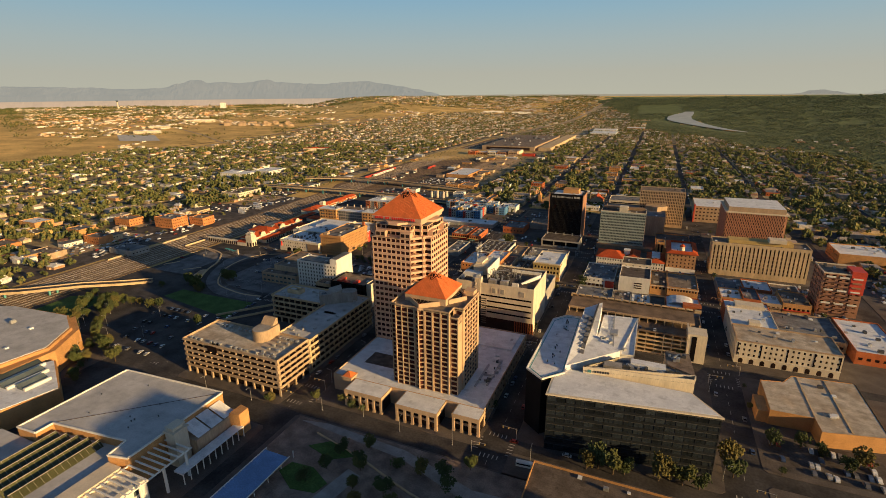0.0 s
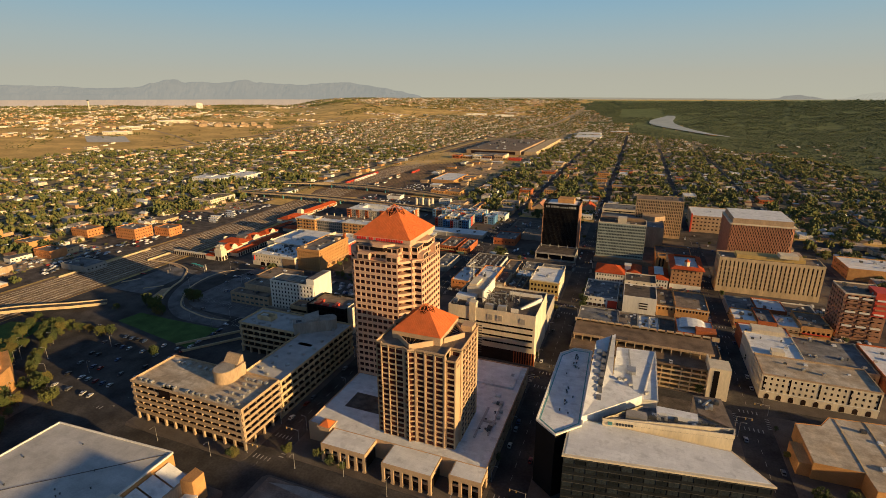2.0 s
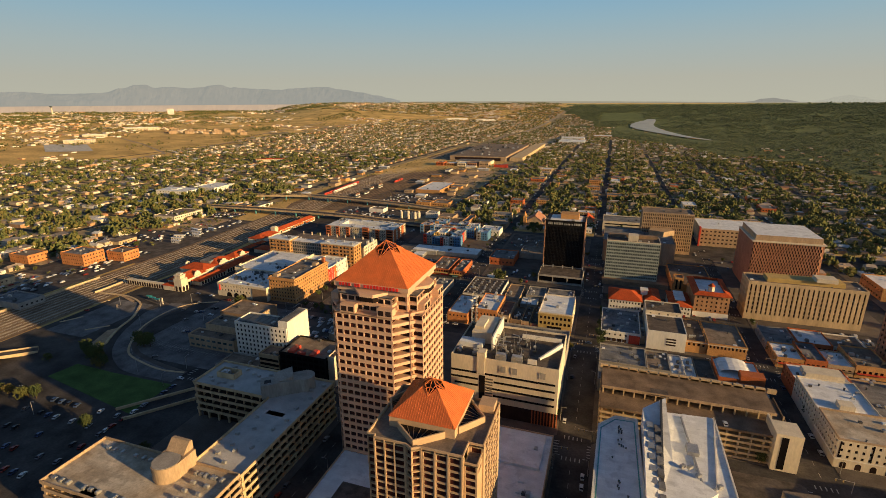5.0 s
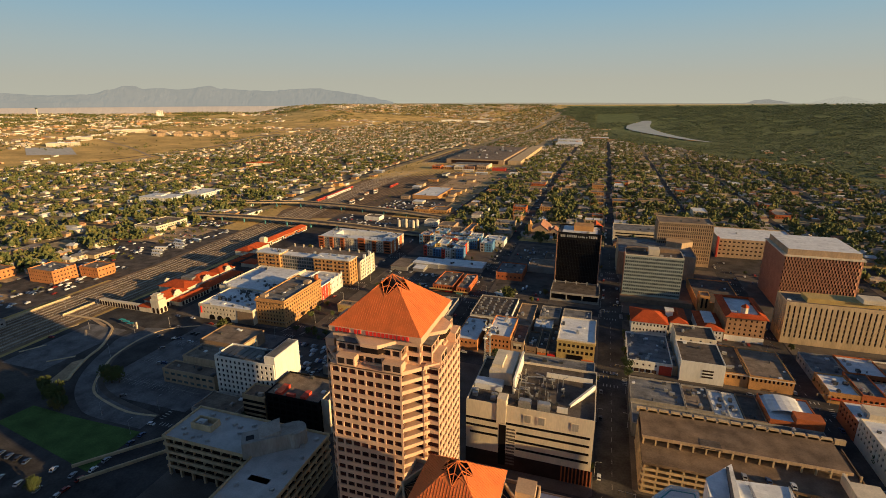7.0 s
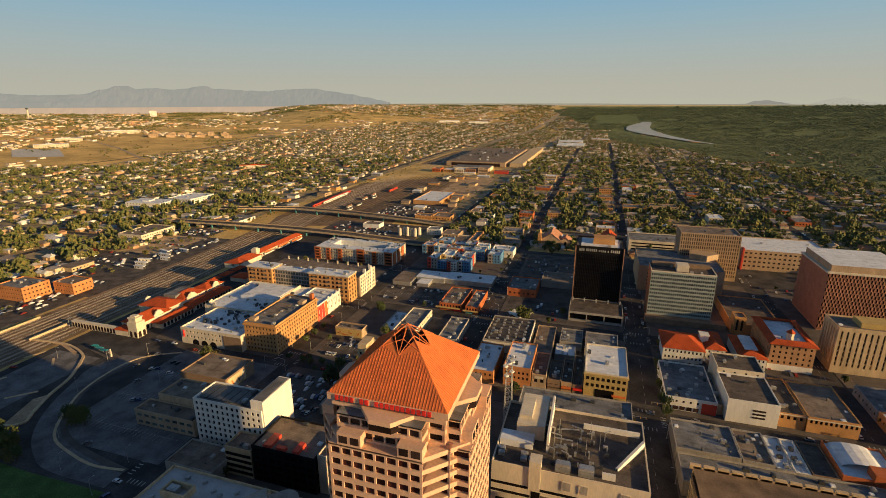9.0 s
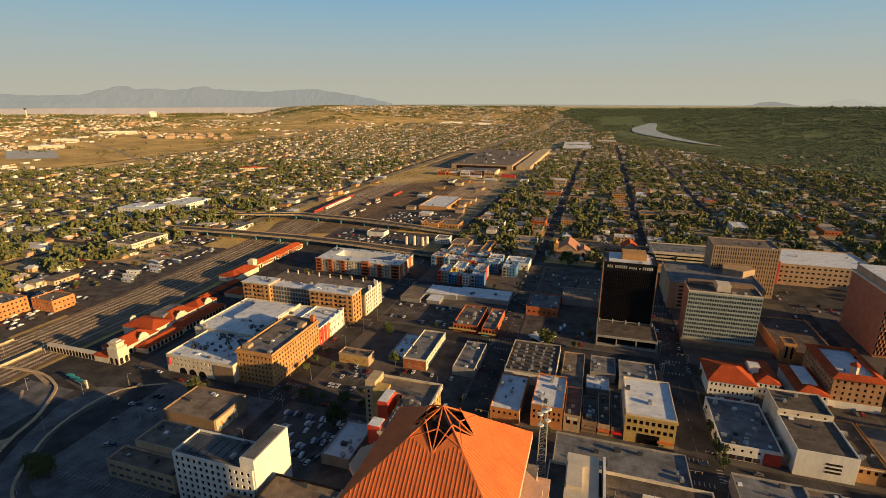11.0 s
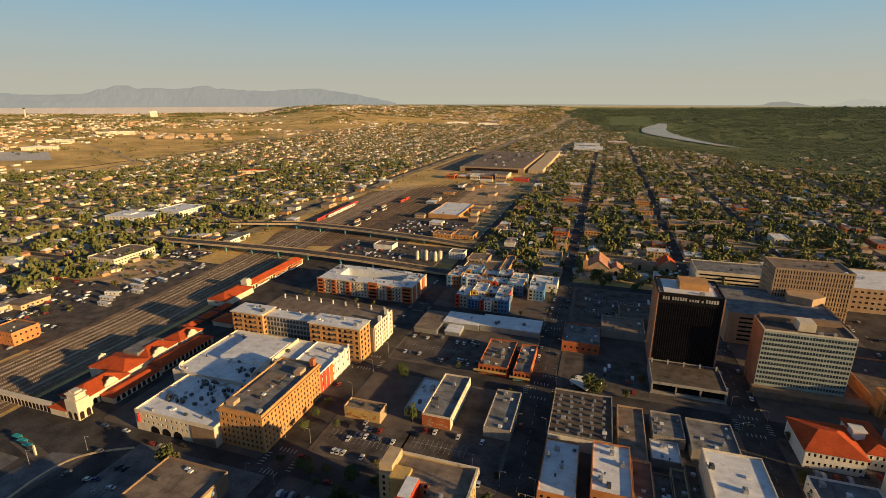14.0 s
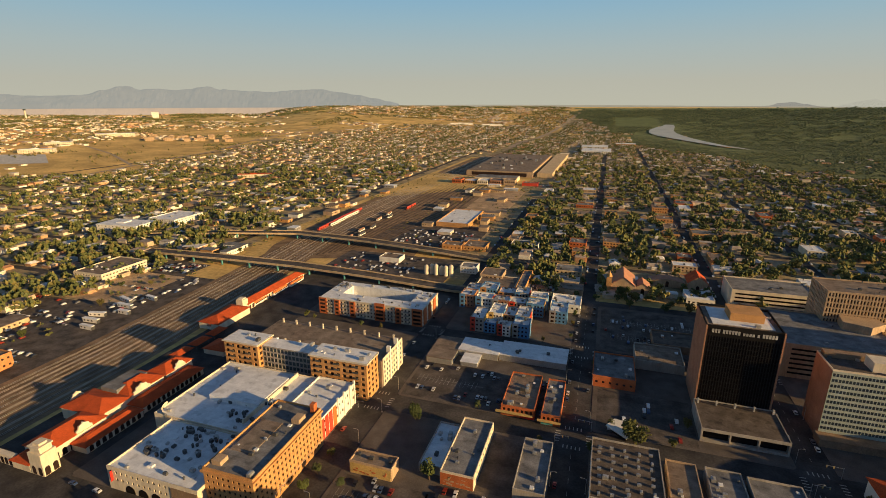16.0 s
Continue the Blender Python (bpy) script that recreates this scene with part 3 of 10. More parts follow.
def building(name, x0, x1, y0, y1, h, wall="concrete", roof="roof_grey", front=None, east=None, west=None, label="", units=6, coping=None, lip=0.9, z0=0.0, category="building", group="", front_mat=None, unit_size=1.0):
    """A flat-roofed block. front faces the walk's start, west the right, east the left; each takes facade()'s openings."""
    b = thing(name, (x0 + x1) / 2, (y0 + y1) / 2, z0, label, category, group)
    s, f, panes, count = Shape(), Shape(), Shape(), 0
    top = h - lip
    for a, c, how in (((x0, y0), (x1, y0), front), ((x1, y0), (x1, y1), west), ((x1, y1), (x0, y1), None), ((x0, y1), (x0, y0), east)):
        how = dict(how or {})
        if a == (x1, y0) and x0 > 25 or a == (x0, y1) and x1 < -195:
            how = {}
        count += how.get("cols", 0) * how.get("rows", 0)
        if count > 300 or y0 > 510 or x0 < -560 or x0 > 120:
            how["rest"] = panes
        facade(f if how and a == (x0, y0) and front_mat else s, b, a, c, z0, top, **how)
    part("wall", s, wall, b)
    if f.f:
        part("front_wall", f, front_mat, b)
    if panes.f:
        part("window_panes", panes, (west or east or front).get("mat", "glass_dark"), b, kind="stuff")
    flat_roof(b, x0, x1, y0, y1, h, roof, coping or wall, lip)
    if units:
        clutter(b, x0, x1, y0, y1, h - lip, units, unit_size)
    return b


def cornice(owner, x0, x1, y0, y1, z, out=0.5, high=0.7, mat="cream"):
    """A projecting moulding round a block."""
    s = Shape().box(x0 - out, x1 + out, y0 - out, y0 - 0.004, z, z + high).box(x1 + 0.004, x1 + out, y0 - 0.004, y1 + out, z, z + high).box(x0 - out, x0 - 0.004, y0 - 0.004, y1 + out, z, z + high)
    return part("cornice", s, mat, owner)


def tiles_edge(owner, x0, x1, y0, y1, z, out=1.2, inn=2.5, rise=2.2, mat="clay_tile"):
    """A tiled skirt roof round a flat middle."""
    s = Shape()
    o = [(x0 - out, y0 - out), (x1 + out, y0 - out), (x1 + out, y1 + out), (x0 - out, y1 + out)]
    i = [(x0 + inn, y0 + inn), (x1 - inn, y0 + inn), (x1 - inn, y1 - inn), (x0 + inn, y1 - inn)]
    for k in range(4):
        n = (k + 1) % 4
        s.face((*o[k], z), (*o[n], z), (*i[n], z + rise), (*i[k], z + rise))
        s.face((*i[k], z + rise), (*i[n], z + rise), (*i[n], z + 0.3), (*i[k], z + 0.3))
        s.face((*o[n], z), (*o[k], z), (*i[k], z + 0.1), (*i[n], z + 0.1))
    return part("tile_skirt", s, mat, owner)

# ---- ground, streets and lots ----
def smooth(t):
    t = min(1.0, max(0.0, t))
    return t * t * (3 - 2 * t)


def terrain(x, y):
    """Flat town; the mesa climbs to the east; the far plain rises to the skyline."""
    d = math.hypot(x + 90, y - 150)
    east = smooth((-30 - math.degrees(math.atan2(x + 90, y - 150))) / 8)
    z = -0.3 + (100 - 42 * smooth((d - 3000) / 1500)) * smooth((-x - 700) / 3200) * smooth((d - 700) / 1500)
    if d > 900:
        z += 5 * (noise.noise((x / 420, y / 420, 0.3))) * smooth((d - 900) / 1500)
    if d > 2600:
        real = d + (1.76e-6 * (1 - east) + 1.8e-7 * east) * (d - 2600) ** 3
        z = 176 - (176 - z) * d / real
    return z


def ground_sheet():
    radii = [0, 150, 300, 450, 600, 750, 900] + [900 + 70 * i for i in range(1, 58)]
    turns = 180
    s = Shape()
    s.v.append((-90, 150, -0.3))
    for r in radii[1:]:
        for k in range(turns):
            a = 2 * math.pi * k / turns
            x, y = -90 + r * math.sin(a), 150 + r * math.cos(a)
            s.v.append((x, y, terrain(x, y)))
    for k in range(turns):
        s.f.append((0, 1 + (k + 1) % turns, 1 + k))
    for i in range(len(radii) - 2):
        p = 1 + i * turns
        for k in range(turns):
            q = (k + 1) % turns
            s.f.append((p + k, p + q, p + turns + q, p + turns + k))
    return s


structure("ground", ground_sheet(), "soil", "dry tan desert ground reaching the horizon", "ground")

STREETS_Y = (205, 318, 435, 541, 645)  # running across

structure("road", Shape().box(-478, 330, -420, 752, -0.6, -0.15), "asphalt", "dark worn asphalt of the downtown streets", "road")

# kerbed blocks: x0, x1, y0, y1
BLOCKS = [
    (-291, -189, 550, 637), (-291, -189, 445, 533), (-171, -69, 550, 637), (-171, -69, 444, 534), (-51, 46, 445, 534),
    (-51, 46, 550, 690), (-171, -69, 325, 427), (-171, -68, 201, 312), (-51, 46, 335, 427), (-51, 46, 213, 326),
    (64, 164, 335, 430), (64, 164, 236, 326), (64, 164, 445, 690), (-291, -189, 325, 427), (-270, -187, 190, 312), (-420, -311, 433, 533),
    (-420, -308, 535, 637), (-420, -308, 648, 722), (-291, -189, 652, 735), (-171, -69, 652, 740), (-171, -30, 100, 188), (-300, -180, 60, 172),
    (-51, 46, 100, 203), (64, 164, 100, 226), (180, 320, 330, 430), (180, 320, 445, 690), (-460, -335, 100, 205), (180, 320, 100, 320)]


def blocks():
    s = Shape()
    for x0, x1, y0, y1 in BLOCKS:
        s.prism([(x0 + 2, y0), (x1 - 2, y0), (x1, y0 + 2), (x1, y1 - 2), (x1 - 2, y1), (x0 + 2, y1), (x0, y1 - 2), (x0, y0 + 2)], -0.16, 0.0)
    return s


structure("pavement", blocks(), "pavement", "reddish concrete pavements with low kerbs", "pavement")


# ---- distant hills ----
def ridge(name, base, crest, seed, label, rough=1.0, mat="mountain", back=0):
    """A far range: crest gives bearings (degrees right of ahead) and heights over its base."""
    s, n, r0 = Shape(), 220, 4790 + back
    az0, az1 = crest[0][0], crest[-1][0]
    rows = []
    for k in range(n + 1):
        az = az0 + (az1 - az0) * k / n
        hgt = next(ha + (hb - ha) * smooth((az - a) / (b - a)) for (a, ha), (b, hb) in zip(crest, crest[1:]) if az <= b + 1e-6)
        hgt += rough * (5 * noise.noise((k * 0.31, seed, 0)) + 3 * noise.noise((k * 0.9, seed, 3))) * min(1, hgt / 40)
        line = []
        for j in range(7):
            w = j / 6
            r = r0 - 40 + 90 * w + 12 * noise.noise((k * 0.5, j * 0.9, seed)) * (0 < j < 6)
            x, y = -90 + r * math.sin(radians(az)), 150 + r * math.cos(radians(az))
            line.append((x, y, base + hgt * smooth(w) * (1 + 0.12 * noise.noise((k * 0.33, j * 0.7, seed + 5)) * (j < 6)) - 30 * (j == 0)))
        rows.append(line)
    for k in range(n):
        for j in range(6):
            s.face(rows[k][j], rows[k + 1][j], rows[k + 1][j + 1], rows[k][j + 1])
    return structure(name, s, mat, label, "mountains")


# these ridges glow to imitate haze; their materials are emissive
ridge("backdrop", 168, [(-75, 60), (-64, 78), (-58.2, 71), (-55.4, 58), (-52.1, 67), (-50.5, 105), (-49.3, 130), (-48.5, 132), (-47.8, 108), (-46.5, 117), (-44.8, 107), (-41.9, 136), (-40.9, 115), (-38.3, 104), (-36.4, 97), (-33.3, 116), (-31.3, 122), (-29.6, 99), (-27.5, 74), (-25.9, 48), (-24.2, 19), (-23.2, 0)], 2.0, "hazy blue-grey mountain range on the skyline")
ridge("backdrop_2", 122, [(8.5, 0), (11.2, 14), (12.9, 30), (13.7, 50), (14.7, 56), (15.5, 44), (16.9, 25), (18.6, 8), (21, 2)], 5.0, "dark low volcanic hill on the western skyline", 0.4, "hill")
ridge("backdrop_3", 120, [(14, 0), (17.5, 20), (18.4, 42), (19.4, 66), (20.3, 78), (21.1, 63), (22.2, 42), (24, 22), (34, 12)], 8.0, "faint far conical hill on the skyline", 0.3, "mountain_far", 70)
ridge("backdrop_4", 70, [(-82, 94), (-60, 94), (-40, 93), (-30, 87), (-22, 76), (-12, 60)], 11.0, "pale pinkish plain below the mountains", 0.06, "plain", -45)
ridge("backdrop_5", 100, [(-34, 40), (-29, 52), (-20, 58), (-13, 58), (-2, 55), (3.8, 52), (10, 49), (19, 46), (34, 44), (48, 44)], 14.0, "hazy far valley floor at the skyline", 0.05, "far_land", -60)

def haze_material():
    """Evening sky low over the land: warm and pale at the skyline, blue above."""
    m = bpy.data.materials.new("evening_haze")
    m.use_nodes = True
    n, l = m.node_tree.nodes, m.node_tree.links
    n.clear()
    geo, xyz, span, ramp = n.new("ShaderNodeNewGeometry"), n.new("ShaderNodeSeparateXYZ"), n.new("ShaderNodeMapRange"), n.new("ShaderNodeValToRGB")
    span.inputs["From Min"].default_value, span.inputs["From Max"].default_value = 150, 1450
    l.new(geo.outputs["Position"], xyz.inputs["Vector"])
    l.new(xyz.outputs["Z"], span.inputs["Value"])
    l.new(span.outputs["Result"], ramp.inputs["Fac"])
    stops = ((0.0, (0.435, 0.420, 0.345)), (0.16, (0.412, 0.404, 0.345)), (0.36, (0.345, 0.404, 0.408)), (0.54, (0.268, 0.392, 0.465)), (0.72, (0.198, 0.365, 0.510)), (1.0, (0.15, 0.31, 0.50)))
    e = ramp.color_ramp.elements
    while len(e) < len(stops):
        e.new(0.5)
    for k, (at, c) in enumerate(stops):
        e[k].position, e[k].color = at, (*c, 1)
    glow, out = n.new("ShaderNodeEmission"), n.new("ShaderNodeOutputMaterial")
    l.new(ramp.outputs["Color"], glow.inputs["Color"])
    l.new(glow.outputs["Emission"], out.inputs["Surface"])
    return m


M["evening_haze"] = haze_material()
# emissive ring ahead: low sky and its haze painted as a height gradient
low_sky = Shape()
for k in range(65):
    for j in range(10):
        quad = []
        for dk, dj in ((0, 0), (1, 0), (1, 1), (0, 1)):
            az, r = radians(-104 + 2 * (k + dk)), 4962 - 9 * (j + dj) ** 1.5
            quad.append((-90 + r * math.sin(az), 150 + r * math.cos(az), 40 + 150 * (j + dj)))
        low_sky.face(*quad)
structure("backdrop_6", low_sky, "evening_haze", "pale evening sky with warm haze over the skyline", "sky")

# ---- the two crowned towers on one white-roofed podium ----
def crown_roof(owner, cx, cy, half, z0, z1):
    """Standing-seam pyramid with an open lattice top."""
    s = Shape()
    c = [(cx - half, cy - half), (cx + half, cy - half), (cx + half, cy + half), (cx - half, cy + half)]
    cut = 0.80
    ring = [(cx + (x - cx) * (1 - cut), cy + (y - cy) * (1 - cut)) for x, y in c]
    zc = z0 + (z1 - z0) * cut
    for i in range(4):
        (ax, ay), (bx, by) = c[i], c[(i + 1) % 4]
        (dx, dy), (ex, ey) = ring[(i + 1) % 4], ring[i]
        mx, my = (ax + bx) / 2 * 0.42 + cx * 0.58, (ay + by) / 2 * 0.42 + cy * 0.58
        zm = z0 + (z1 - z0) * 0.58
        # a notch runs down from the top of each slope
        s.face((ax, ay, z0), (bx, by, z0), (mx, my, zm))
        s.face((ax, ay, z0), (mx, my, zm), (ex, ey, zc))
        s.face((bx, by, z0), (dx, dy, zc), (mx, my, zm))
    roof = part("roof", s, "terracotta", owner, "orange standing-seam metal pyramid roof")
    seams = Shape()
    for i in range(4):
        (ax, ay), (bx, by) = c[i], c[(i + 1) % 4]
        n = int(half * 2 / 0.9)
        for k in range(1, n):
            u = k / n
            px, py = ax + (bx - ax) * u, ay + (by - ay) * u
            v = min(u, 1 - u) * 2
            lim = min(v, 0.58 + 0.42 * abs(u - 0.5) * 2) * 0.97
            dxn, dyn = cx - (ax + bx) / 2, cy - (ay + by) / 2
            seams.beam((px, py, z0 + 0.05), (px + dxn * lim, py + dyn * lim, z0 + (z1 - z0) * lim + 0.05), 0.10, 0.12)
    part("roof_seam", seams, "terracotta", owner)
    # dark glazed core under the lattice
    g = Shape()
    k, zk = 0.40, z0 + (z1 - z0) * 0.52
    gc = [(cx + (x - cx) * k, cy + (y - cy) * k) for x, y in c]
    for i in range(4):
        g.face((*gc[i], zk), (*gc[(i + 1) % 4], zk), (cx, cy, z1 - (z1 - z0) * 0.12))
    part("crown_glazing", g, "glass_black", owner)
    lat = Shape()
    top = (cx, cy, z1)
    for i in range(4):
        (ax, ay), (bx, by) = c[i], c[(i + 1) % 4]
        hip = (cx + (ax - cx) * 0.34, cy + (ay - cy) * 0.34, z0 + (z1 - z0) * 0.66)
        hip2 = (cx + (bx - cx) * 0.34, cy + (by - cy) * 0.34, z0 + (z1 - z0) * 0.66)
        mid = ((ax + bx) / 2 * 0.42 + cx * 0.58, (ay + by) / 2 * 0.42 + cy * 0.58, z0 + (z1 - z0) * 0.58)
        q = [(h[0] * 0.5 + cx * 0.5, h[1] * 0.5 + cy * 0.5, h[2] * 0.5 + z1 * 0.5 + 0.6) for h in (hip, hip2)]
        m2 = (mid[0] * 0.5 + cx * 0.5, mid[1] * 0.5 + cy * 0.5, mid[2] * 0.5 + z1 * 0.5)
        lat.beam(hip, top, 0.26).beam(mid, top, 0.24).beam(hip, m2, 0.22).beam(hip2, m2, 0.22).beam(mid, q[0], 0.22).beam(mid, q[1], 0.22)
    part("crown_lattice", lat, "terracotta", owner)
    return roof


def stepped(cx, cy, half, n1, n2):
    """Square plan with doubly stepped corners, counter-clockwise."""
    q = [(half - n1 - n2, -half), (half - n1 - n2, -half + n2), (half - n1, -half + n2), (half - n1, -half + n1 + n2 - n2 * 0.5), (half, -half + n1 + n2 - n2 * 0.5)]
    out = []
    for k in range(4):
        c, s = (1, 0, -1, 0)[k], (0, 1, 0, -1)[k]
        out += [(cx + x * c - y * s, cy + x * s + y * c) for x, y in q]
    return out


def ring_walls(owner, plan, z0, z1, rows, how, mat, far=lambda x, y: False, name="wall"):
    """Walls round a plan; each stretch gets openings by its length."""
    wall, rest = Shape(), Shape()
    n = len(plan)
    for i in range(n):
        a, b = plan[i], plan[(i + 1) % n]
        length = math.hypot(b[0] - a[0], b[1] - a[1])
        cols = int(length / how["pitch"])
        nx, ny = (b[1] - a[1]) / length, -(b[0] - a[0]) / length
        hidden = ny > 0.5 or nx < -0.5
        if hidden or length < 1.5:
            facade(wall, owner, a, b, z0, z1)
            continue
        if length < how.get("ribbon", 0):
            facade(wall, owner, a, b, z0, z1, 1, rows, length - 0.5, how["h"] * 1.12, how["depth"] + 0.5, how.get("foot", 0), how.get("head", 0), 0.25, how["mat"], rest=rest if far(*a) else None)
            continue
        if cols < 1:
            facade(wall, owner, a, b, z0, z1)
            continue
        if nx > 0.5 and how.get("west"):
            facade(wall, owner, a, b, z0, z1, how["west"], rows, how["w"], how["h"], how["depth"], how.get("foot", 0), how.get("head", 0), how.get("west_side", 3.0), how["mat"], rest=rest if far(*a) else None)
            continue
        facade(wall, owner, a, b, z0, z1, cols, rows, how["w"], how["h"], how["depth"], how.get("foot", 0), how.get("head", 0), how.get("side", 0.4), how["mat"], rest=rest if far(*a) else None)
    part(name, wall, mat, owner)
    if rest.f:
        part("window_panes", rest, how["mat"], owner, kind="stuff")


def cap(owner, plan, z, mat, thick=0.5):
    s = Shape()
    s.prism(plan, z - thick, z)
    part("roof_slab", s, mat, owner)


def office_tower():
    cx, cy = -150.0, 292.0
    t = thing("office_tower", cx, cy, 0, "tall pink-tan office tower with an orange pyramid roof and latticed crown", "tower")
    plan = stepped(cx, cy, 23.5, 5, 6)
    # the lower floors sit behind the podium and the smaller tower: their panes are joined
    ring_walls(t, plan, 0.0, 46.0, 12, dict(pitch=3.45, w=2.7, h=2.12, depth=0.35, mat="glass_red", ribbon=8), "stone_pink", far=lambda x, y: True)
    ring_walls(t, plan, 46.0, 84.5, 10, dict(pitch=3.45, w=2.7, h=2.12, depth=0.35, mat="glass_red", ribbon=8), "stone_pink", name="upper_wall")
    cap(t, plan, 84.6, "stone_pink")
    # slanted ledges across the stepped corners, one to a storey
    for k in range(22):
        z = 3.85 * k + 2.95
        for sx, sy in ((1, -1), (-1, -1), (1, 1)):
            for (ax, ay), (bx, by) in (((12.5, 22.9), (17.9, 17.5)), ((18.5, 17.0), (22.9, 12.6))):
                tri = [(cx + sx * ax, cy + sy * ay), (cx + sx * bx, cy + sy * by), (cx + sx * ax, cy + sy * by)]
                if sx * sy > 0:
                    tri.reverse()
                part("corner_ledge", Shape().prism(tri[::-1], z, z + 1.5), "stone_pink", t)
    upper = stepped(cx, cy, 20.5, 4, 5)
    ring_walls(t, upper, 84.6, 92.5, 2, dict(pitch=3.6, w=3.0, h=2.2, depth=0.5, mat="glass_dark", ribbon=6), "stone_pink", name="attic_wall")
    cap(t, upper, 92.6, "roof_grey")
    # corner parapet blocks and white cornice bands
    for sx in (-1, 1):
        for sy in (-1, 1):
            part("parapet_block", Shape().box(cx + sx * 9 - 3.6, cx + sx * 9 + 3.6, cy + sy * 21.6 - 1.9, cy + sy * 21.6 + 1.9, 84.6, 88.4), "stone_pink", t)
            part("parapet_block", Shape().box(cx + sx * 21.6 - 1.9, cx + sx * 21.6 + 1.9, cy + sy * 9 - 3.6, cy + sy * 9 + 3.6, 84.6, 88.4), "stone_pink", t)
    for sx in (-1, 1):
        for k in (-1, 1):
            piece("window", pane_mesh(2.6, 2.3, "glass_dark"), t, (cx + sx * 9 + k * 1.75, cy - 23.54, 86.4), 0)
            piece("window", pane_mesh(2.6, 2.3, "glass_dark"), t, (cx + 23.54, cy + sx * 9 + k * 1.75, 86.4), math.pi / 2)
    band = Shape().box(cx - 17.2, cx + 17.2, cy - 17.2, cy + 17.2, 92.6, 94.7)
    part("frieze", band, "stone_pink", t)
    cor = Shape().box(cx - 18.1, cx + 18.1, cy - 18.1, cy + 18.1, 94.7, 96.8)
    part("cornice", cor, "stone_pink", t, "plain fascia under the eaves")
    for k in range(4):
        c, s = (1, 0, -1, 0)[k], (0, 1, 0, -1)[k]
        prow = [(cx + x * c - y * s, cy + x * s + y * c) for x, y in ((-8, -17.0), (-3.2, -22.2), (3.2, -22.2), (8, -17.0))]
        part("attic_bay", Shape().prism(prow, 90.2, 92.4), "glass_dark", t)
        part("bay_parapet", Shape().prism([(cx + (x - cx) * 1.012, cy + (y - cy) * 1.012) for x, y in prow], 92.4, 93.9), "stone_pink", t)
    crown_roof(t, cx, cy, 18.0, 96.8, 112.5)
    sign = thing("sign", cx - 2, cy - 18.3, 96.3, "red lettered sign band along the eaves, unreadable", "sign")
    s = Shape().box(cx - 15.6, cx + 14.2, cy - 18.3, cy - 18.12, 94.75, 94.95)
    part("sign_rail", s, "steel_dark", sign)
    x = cx - 15.4
    for n in (4, 2, 11):
        for j in range(n):
            part("letter_bar", Shape().box(x, x + 1.0, cy - 18.4, cy - 18.12, 95.05, 96.55), "sign_red", sign)
            x += 1.55
        x += 1.5
    return t


office_tower()


